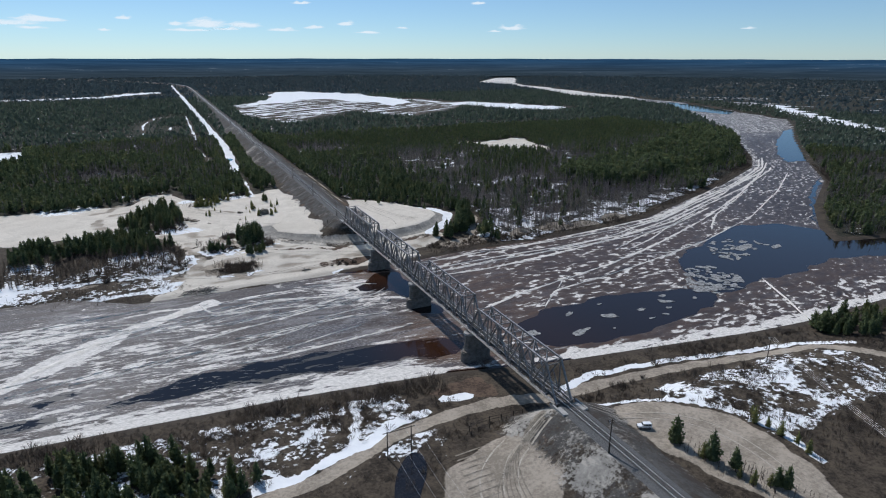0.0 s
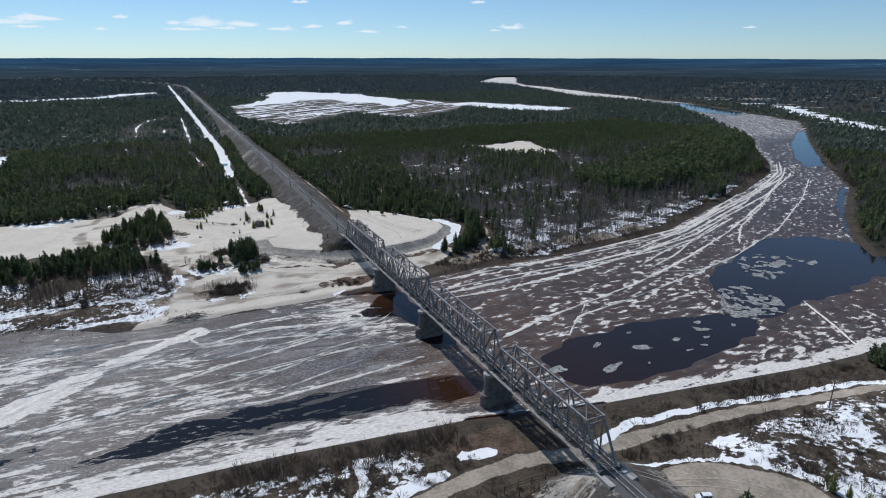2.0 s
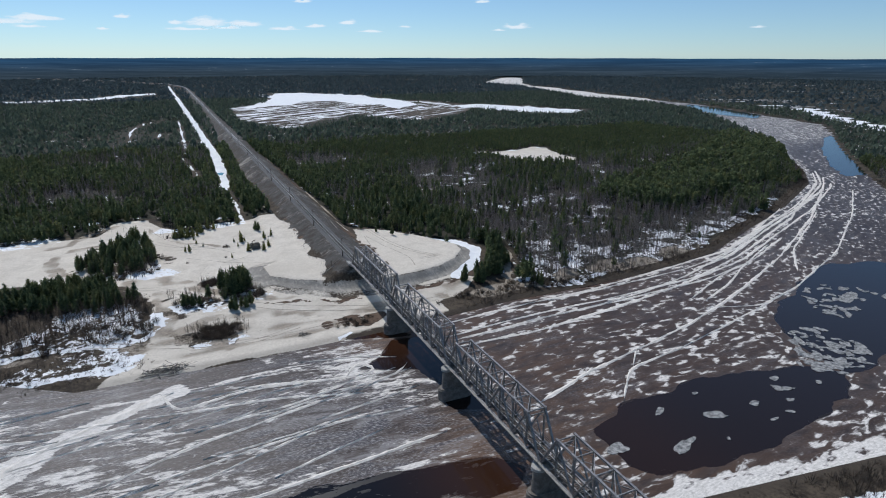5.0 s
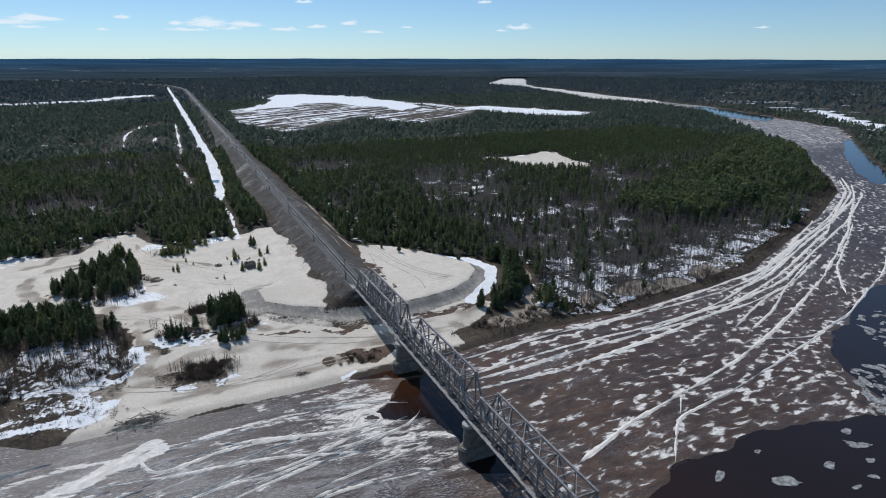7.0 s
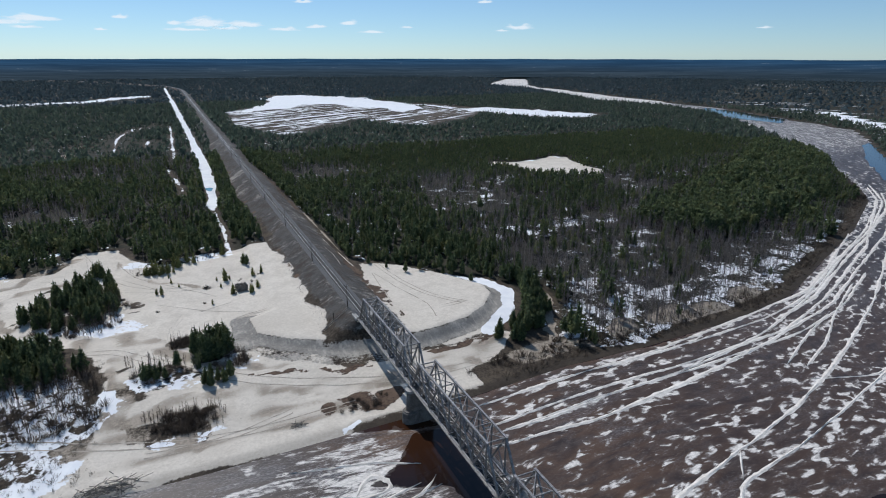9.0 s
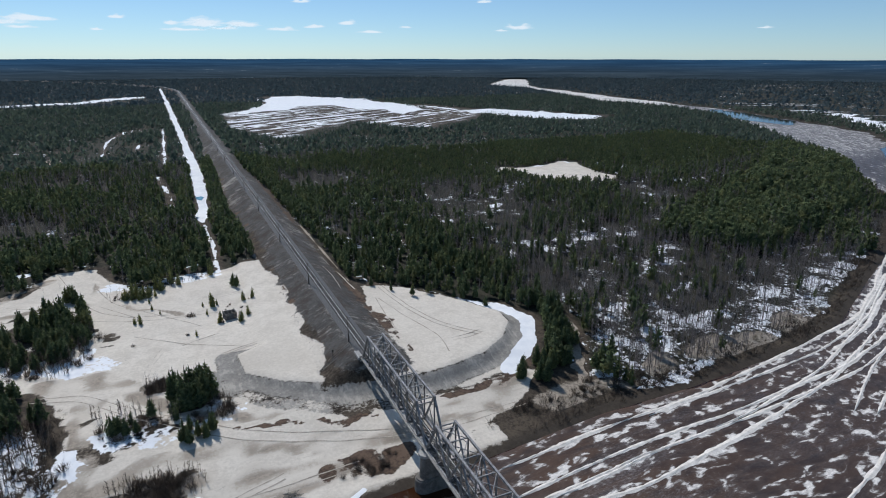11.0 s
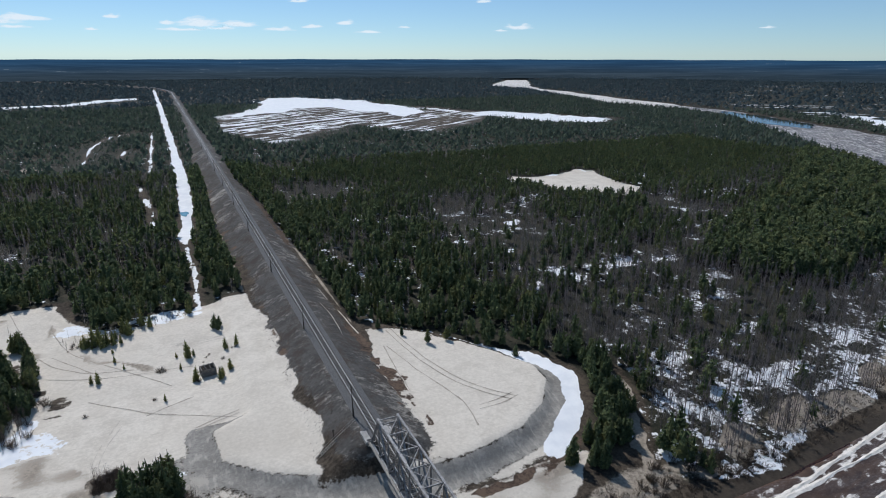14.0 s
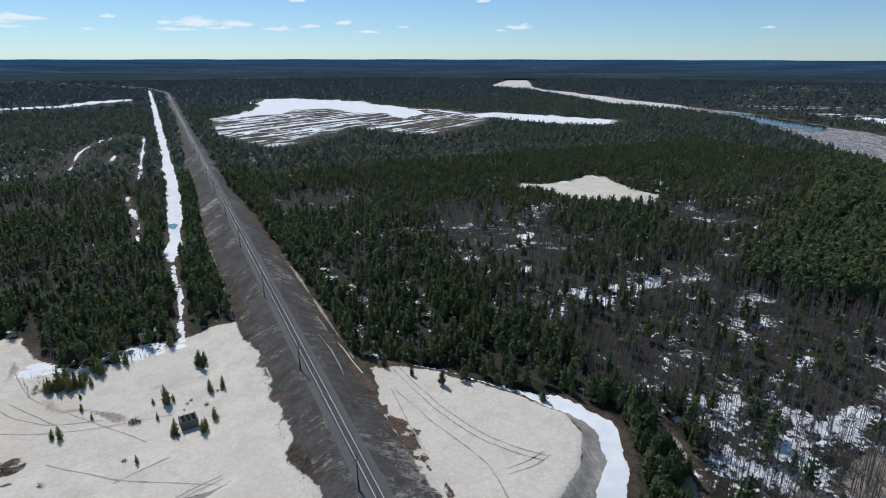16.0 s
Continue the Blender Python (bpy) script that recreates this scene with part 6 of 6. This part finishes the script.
def build_hut(x, y):
    """A roofless ruin of a hut."""
    z = float(land(np.array([float(x)]), np.array([float(y)]))[0][0])
    root = tagged(new("ruined_hut"), "small roofless weathered timber hut with bare rafters", "hut")
    root.matrix_basis = pose(x, y, z - 0.2, 0, 0, 8)
    for i in range(10):
        zz = 0.28 * i
        for s in (-1, 1):
            bm = fresh()
            tube(bm, (-2.3, s * 1.9, zz + 0.14), (2.3, s * 1.9, zz + 0.14), 0.15, 0.14, 7)
            part("wall_log", bm, GREYWOOD, root)
            if s > 0 or i > 6 or i < 1:
                bm = fresh()
                tube(bm, (s * 2.1, -2.1, zz + 0.26), (s * 2.1, 2.1, zz + 0.26), 0.15, 0.14, 7)
                part("wall_log", bm, GREYWOOD, root)
    for i in range(4):
        bm = fresh()
        tube(bm, (-2.2 + i * 1.45, -2.1, 3.0), (-2.2 + i * 1.45, 2.1, 3.0), 0.11, 0.1, 6)
        part("rafter", bm, GREYWOOD, root, "pale bare rafter")


build_hut(-36, 383.5)


def build_stair():
    """A stair with a handrail down the far bank, and a signal post beside it."""
    root = tagged(new("bank_stair"), "narrow grey stair with rails down the bridge embankment", "stair")
    a, b = Vector((-3.6, 326.5, 11.2)), Vector((-15.5, 322.5, 5.6))
    for k in (-0.45, 0.45):
        off = Vector((-(b - a).y, (b - a).x, 0)).normalized() * k
        bm = fresh()
        beam(bm, a + off, b + off, 0.12, 0.3)
        part("stringer", bm, DECK, root)
        bm = fresh()
        tube(bm, a + off + Vector((0, 0, 1)), b + off + Vector((0, 0, 1)), 0.04, 0.04, 5)
        part("handrail", bm, DECK, root)
        for i in range(8):
            p = a + off + (b - a) * (i / 7)
            bm = fresh()
            tube(bm, p - Vector((0, 0, 0.6)), p + Vector((0, 0, 1)), 0.045, 0.045, 5)
            part("railing_post", bm, DECK, root)
    for i in range(22):
        p = a + (b - a) * ((i + 0.5) / 22)
        bm = fresh()
        box(bm, (p.x - 0.14, p.y - 0.45, p.z - 0.02), (p.x + 0.14, p.y + 0.45, p.z + 0.04))
        part("tread", bm, DECK, root)
    post = tagged(new("marker_post"), "short dark wooden post beside the embankment stair", "post")
    z = float(land(np.array([-9.6]), np.array([326.0]))[0][0])
    bm = fresh()
    tube(bm, (-9.6, 326, z - 0.5), (-9.6, 326, z + 2.6), 0.14, 0.12, 7)
    part("post_shaft", bm, POLE, post)
    bm = fresh()
    box(bm, (-9.9, 325.9, z + 2.0), (-9.3, 326.1, z + 2.4))
    part("board", bm, POLE, post)


build_stair()


def make_floe(seed, rx, ry):
    """A ragged slab of ice."""
    g = np.random.default_rng(seed)
    n = 18
    k = 1 + 0.40 * np.interp(np.arange(n), np.arange(0, n + 1, 3), np.append(g.normal(0, 0.8, n // 3), 0)) + g.normal(0, 0.09, n)
    k = np.clip(k, 0.45, 1.7)
    bm = fresh()
    rings = []
    for z, s in ((-0.25, 0.96), (0.13, 1.0), (0.17, 0.9), (0.10, 0.45)):
        rings.append([bm.verts.new((rx * s * k[i] * math.cos(6.2832 * i / n), ry * s * k[i] * math.sin(6.2832 * i / n), z + g.normal(0, 0.02))) for i in range(n)])
    for a, b in zip(rings[:-1], rings[1:]):
        for i in range(n):
            bm.faces.new((a[i], a[(i + 1) % n], b[(i + 1) % n], b[i]))
    bm.faces.new(rings[-1])
    me = bpy.data.meshes.new("ice_floe")
    bmesh.ops.recalc_face_normals(bm, faces=bm.faces)
    bm.to_mesh(me)
    bm.free()
    me.materials.append(FLOE)
    return me


for i, (x, y, rx, ry, turn) in enumerate(((47, 166, 4.6, 1.7, 12), (66, 173, 3.8, 1.7, -28), (82, 172, 2.4, 1.6, 10), (80, 164, 1.8, 0.8, 0), (88, 164.5, 0.9, 1.2, 40),
                                          (97, 175, 3.4, 1.8, -25), (101, 180, 2.0, 1.0, 20), (29, 172, 2.4, 1.6, 10), (94, 169, 1.2, 0.8, 0), (112, 172, 1.4, 0.9, 30),
                                          (210, 208, 5, 2.2, 15), (194, 214, 8, 3.0, 30), (150, 182, 4, 2.2, 60), (52, 181, 2.6, 0.9, 35), (70, 184, 1.3, 0.8, 0), (60, 163, 1.1, 0.7, 20))):
    fl = tagged(new("ice_floe", make_floe(500 + i, rx, ry)), "drifting slab of white river ice in dark water", "ice floe", "floes in the open water")
    fl.matrix_basis = pose(x, y, 0.0, 0, 0, turn)


def floe_field(poly, count, seed):
    """Crowded broken floes over an area of the open water."""
    g = np.random.default_rng(seed)
    p = np.array(poly, float)
    made = 0
    while made < count:
        x, y = g.uniform(p[:, 0].min(), p[:, 0].max()), g.uniform(p[:, 1].min(), p[:, 1].max())
        if inside(np.array([x]), np.array([y]), poly)[0]:
            r = g.uniform(0.5, 1.9)
            fl = tagged(new("ice_floe", make_floe(seed + 1 + made, r * g.uniform(1, 1.7), r * g.uniform(0.5, 1))), "broken grey-white floe packed among others in open water", "ice floe", "floes in the open water")
            fl.matrix_basis = pose(x, y, g.uniform(-0.05, 0.04), 0, 0, g.uniform(0, 180))
            made += 1


floe_field([(137, 203), (151, 200), (152, 182), (134, 171), (124, 175), (126, 189)], 75, 2000)
floe_field([(188, 231), (206, 227), (211, 209), (192, 206), (167, 200), (167, 214)], 55, 2200)
floe_field([(116, 184), (128, 188), (130, 176), (124, 172)], 18, 2400)


def build_driftwood(cx, cy, rx, ry, n, seed):
    """A heap of branches washed ashore."""
    g = np.random.default_rng(seed)
    z = float(land(np.array([float(cx)]), np.array([float(cy)]))[0][0])
    root = tagged(new("driftwood_heap"), "dark heap of driftwood and branches on the sand", "driftwood")
    for i in range(n):
        u, v = g.normal(0, 0.45, 2)
        p = Vector((cx + u * rx, cy + v * ry, z + 0.1 + 0.9 * g.random() * max(0, 1 - u * u - v * v)))
        d = Vector((g.normal(0, 1), g.normal(0, 0.5), g.normal(0, 0.22))).normalized() * g.uniform(0.8, 2.4)
        bm = fresh()
        tube(bm, p - d, p + d, 0.10, 0.04, 5)
        part("branch", bm, DRIFT, root)


build_driftwood(-82, 268, 8, 4, 130, 71)
build_driftwood(-34, 275, 2, 0.8, 14, 72)


def ribbon(name, pts, width, material, label):
    """A worn wheel line laid on the ground along a smooth path."""
    p = np.array(pts, float)
    t = np.linspace(0, len(p) - 1, max(8, int(np.hypot(*np.diff(p, axis=0).T).sum() / 0.7)))
    k = np.arange(len(p))
    x, y = np.interp(t, k, p[:, 0]), np.interp(t, k, p[:, 1])
    for _ in range(160):
        x[1:-1], y[1:-1] = (x[:-2] + 2 * x[1:-1] + x[2:]) / 4, (y[:-2] + 2 * y[1:-1] + y[2:]) / 4
    x, y = x + 0.25 * wave(x, y, 6, 81), y + 0.25 * wave(x, y, 6, 82)
    tx, ty = np.gradient(x), np.gradient(y)
    n = np.hypot(tx, ty) + 1e-9
    w = width * (0.75 + 0.5 * wave(x, y, 3, 83)) / 2
    v = []
    for s in (-1, 1):
        vx, vy = x - s * w * ty / n, y + s * w * tx / n
        v.append(np.stack([vx, vy, land(vx, vy)[0] + 0.05], 1))
    m = len(x)
    v = np.stack(v, 1).reshape(-1, 3)
    f = [[2 * i, 2 * i + 1, 2 * i + 3, 2 * i + 2] for i in range(m - 1)]
    tagged(new(name, mesh_from(name, v, f, material, True)), label, "track", "wheel tracks", "structure")


TRACK_LINES = [
    [(-87, 441), (-83, 430), (-79, 418), (-72, 409), (-61, 397), (-55, 389), (-47, 380)], [(-84, 417), (-76, 407), (-70, 399)], [(-42, 352), (-37, 355), (-29, 357)], [(-42, 350.5), (-37, 353.5), (-29, 355.5)],
    [(-54, 365), (-49, 367), (-41, 370)], [(21, 374), (19.5, 358), (18.5, 342)], [(22, 373), (26, 349), (31, 333), (29, 318)], [(-74, 277), (-63, 275), (-49, 277), (-34, 282)], [(-74, 279), (-63, 277), (-49, 279), (-34, 284)],
    [(-118, 430), (-100, 418), (-88, 402), (-74, 396), (-60, 392), (-40, 391)], [(-104, 466), (-96, 440), (-86, 412), (-72, 399), (-58, 396)],
    [(-95, 345), (-82, 342), (-68, 326), (-42, 304), (-17, 294), (8, 287), (37, 288)], [(-97, 343), (-83, 339), (-69, 322), (-43, 300), (-17, 290), (10, 284), (40, 286)],
    [(-110, 300), (-86, 288), (-62, 280), (-38, 279), (-15, 281)], [(-112, 297), (-86, 285), (-62, 277.5), (-38, 276.5), (-15, 279)],
    [(-70, 380), (-54, 366), (-40, 358), (-28, 352)], [(26, 385), (28, 360), (34, 338), (44, 326)], [(28, 386), (30, 361), (36, 339), (46, 327)],
    [(-28, 78), (-30, 92), (-26, 104), (-16, 111), (-6, 113)], [(-25, 76), (-27, 91), (-23, 102), (-14, 108.5), (-6, 110.5)], [(-34, 80), (-35, 96), (-29, 108), (-18, 114)],
    [(6, 112), (18, 110), (30, 104), (37, 95), (39, 84), (36, 70)], [(6, 110), (18, 107.5), (28, 101.5), (34, 93), (36, 83), (33, 70)],
    [(34, 327), (38, 326), (42, 326.5), (46, 329)], [(33, 325), (38, 323.5), (43, 324.5), (47, 327)],
]
RUT_LINES = []
for i in range(7):
    RUT_LINES.append([(-4 - 0.6 * i, 116.5 - 0.9 * i), (-13 - 1.1 * i, 113.5 - i), (-20.5 - 1.2 * i, 105 - 0.6 * i), (-23.5 - 1.2 * i, 96), (-24 - 1.3 * i, 84)])
for i in range(12):
    RUT_LINES.append([(-37 + 0.5 * i, 92 + 2.1 * i), (-33.5 + 0.5 * i, 91 + 2.1 * i), (-30 + 0.55 * i, 91.5 + 2.1 * i)])
FAINT_LINES = []
for i in range(4):
    a = np.random.default_rng(3000 + i)
    x0, y0 = a.uniform(-90, -20), a.uniform(340, 425)
    turn, bend, length = a.normal(2.4, 0.5), a.normal(0, 0.02), a.uniform(20, 50)
    s = np.linspace(0, length, 9)
    hx, hy = x0 + np.cumsum(np.cos(turn + bend * s)) * length / 9, y0 - np.cumsum(np.sin(turn + bend * s)) * length / 9
    hy = np.clip(hy, 322, 428)
    for side in (0, 1.7):
        FAINT_LINES.append([(float(px) + side * math.sin(turn), float(py) + side * math.cos(turn)) for px, py in zip(hx, hy) if -95 < px < -19])
TRACK = simple("wheel_track", (0.27, 0.235, 0.192), (0.46, 0.408, 0.342), 0.5, 0.95)
for line in TRACK_LINES:
    ribbon("wheel_track", line, 0.5, TRACK, "wheel track pressed into the sand")
RUT = simple("rut_earth", (0.13, 0.11, 0.088), (0.27, 0.235, 0.19), 0.6, 0.95)
for line in RUT_LINES:
    ribbon("wheel_track", line, 0.5, RUT, "wheel rut pressed into the dry dirt")
FAINT = simple("faint_track", (0.42, 0.372, 0.312), (0.60, 0.542, 0.465), 0.6, 0.95)
FAINT_LINES += [[(9, 415), (10.5, 404), (10, 392), (9, 384)], [(13, 435), (14, 420), (15.5, 403), (16, 387)]]
for line in FAINT_LINES:
    if len(line) > 2:
        ribbon("wheel_track", line, 0.45, FAINT, "old faint wheel track in the sand")


# meltwater on the snowy road, and an old timber fence below the near end of the bridge
PUDDLE = simple("meltwater", (0.10, 0.24, 0.30), (0.16, 0.33, 0.38), 0.3, 0.12, spec=0.5)
a = np.linspace(0, 2 * np.pi, 25)[:-1]
r = 1 + 0.16 * np.sin(3 * a) + 0.1 * np.cos(5 * a)
rim = np.stack([-32.6 + 2.6 * r * np.cos(a), 608 + 6.5 * r * np.sin(a)], 1)
level = float(land(rim[:, 0], rim[:, 1])[0].max()) + 0.05
v = np.concatenate([np.column_stack([rim, np.full(24, level)]), [[-32.6, 608, level]]])
tagged(new("puddle", mesh_from("puddle", v, [[i, (i + 1) % 24, 24] for i in range(24)], PUDDLE, True)), "pale blue meltwater puddle on the snowy road", "puddle", kind="structure")


def build_fence(pts, height):
    root = tagged(new("timber_fence"), "old grey timber post fence below the bridge", "fence", "fences below the bridge")
    p = np.array(pts, float)
    z = land(p[:, 0], p[:, 1])[0]
    for (x, y), zz in zip(p, z):
        bm = fresh()
        tube(bm, (x, y, zz - 0.3), (x + 0.05, y, zz + height), 0.13, 0.10, 6)
        part("post", bm, POLE, root)
    for i in range(len(p) - 1):
        for k in (0.45, 0.85):
            bm = fresh()
            tube(bm, (*p[i], z[i] + height * k), (*p[i + 1], z[i + 1] + height * k), 0.07, 0.06, 5)
            part("rail", bm, POLE, root)


build_fence([(-23, 124), (-19.5, 126.2), (-15, 127.2), (-11, 127.3), (-7, 127.2), (-4, 127)], 2.0)
build_fence([(-24, 121), (-21, 122.4), (-17, 123.4)], 1.8)
build_fence([(10.5, 125), (13, 126), (17, 127)], 2.0)


# a dark pool beside the near road, and the overhead line that runs past it
POOL = simple("pool_water", (0.010, 0.010, 0.013), (0.022, 0.020, 0.020), 0.4, 0.1, spec=0.35)
pool = [(-52, 104), (-50, 110), (-47.5, 115), (-43.5, 120), (-40.5, 121.5), (-38.5, 119), (-40, 113), (-45, 106), (-48, 101)]
rim = np.array([(x * 0.75 + x2 * 0.25, y * 0.75 + y2 * 0.25) if s else (x * 0.25 + x2 * 0.75, y * 0.25 + y2 * 0.75) for (x, y), (x2, y2) in zip(pool, pool[1:] + pool[:1]) for s in (1, 0)])
level = float(land(rim[:, 0], rim[:, 1])[0].max()) + 0.04
v = np.concatenate([np.column_stack([rim, np.full(len(rim), level)]), [[-44.5, 112, level]]])
tagged(new("pool", mesh_from("pool", v, [[i, (i + 1) % len(rim), len(rim)] for i in range(len(rim))], POOL, True)), "dark still meltwater pool beside the earth road", "pool", kind="structure")


def overhead_line(a, b, legs, height, label):
    """Two wooden frames with a crossarm each, and wires sagging between them."""
    a, b = Vector(a), Vector(b)
    side = Vector((-(b - a).y, (b - a).x, 0)).normalized()
    ends = []
    for p in (a, b):
        z = float(land(np.array([p.x]), np.array([p.y]))[0][0])
        root = tagged(new("power_pole"), label, "pole", "poles of the overhead line")
        offs = [-legs / 2, legs / 2] if legs else [0.0]
        for k in offs:
            q = p + side * k
            bm = fresh()
            tube(bm, (q.x, q.y, z - 0.8), (q.x, q.y, z + height), 0.17, 0.12, 8)
            part("pole_shaft", bm, POLE, root)
        u, w = p + side * (legs / 2 + 1.2), p - side * (legs / 2 + 1.2)
        bm = fresh()
        beam(bm, (u.x, u.y, z + height - 0.4), (w.x, w.y, z + height - 0.4), 0.14, 0.16)
        arm = part("crossarm", bm, POLE, root)
        row = []
        for k in (-1, -0.33, 0.33, 1):
            q = p + side * (legs / 2 + 1.0) * k
            bm = fresh()
            tube(bm, (q.x, q.y, z + height - 0.32), (q.x, q.y, z + height - 0.1), 0.06, 0.04, 6)
            part("insulator", bm, CERAMIC, arm, "white ceramic insulator")
            row.append(Vector((q.x, q.y, z + height - 0.1)))
        ends.append(row)
    for p, q in zip(*ends):
        wire = tagged(new("overhead_wire"), "thin grey overhead wire sagging between wooden poles", "wire", "wires of the overhead line")
        pts = [p.lerp(q, i / 10) - Vector((0, 0, 1.6 * 4 * (i / 10) * (1 - i / 10))) for i in range(11)]
        v = [c + side * (0.022 * x) + Vector((0, 0, 0.022 * z)) for c in pts for x, z in ((-1, 0), (0, 1), (1, 0), (0, -1))]
        f = [[4 * i + j, 4 * i + (j + 1) % 4, 4 * i + 4 + (j + 1) % 4, 4 * i + 4 + j] for i in range(10) for j in range(4)]
        part_mesh("strand", mesh_from("strand", v, f, RAIL), wire)


overhead_line((-44, 122, 0), (-43, 62, 0), 6.5, 8.0, "dark wooden two-legged power pole beside the earth road")
overhead_line((84, 116, 0), (52, 46, 0), 0.0, 9.0, "dark wooden power pole among leafless brush")
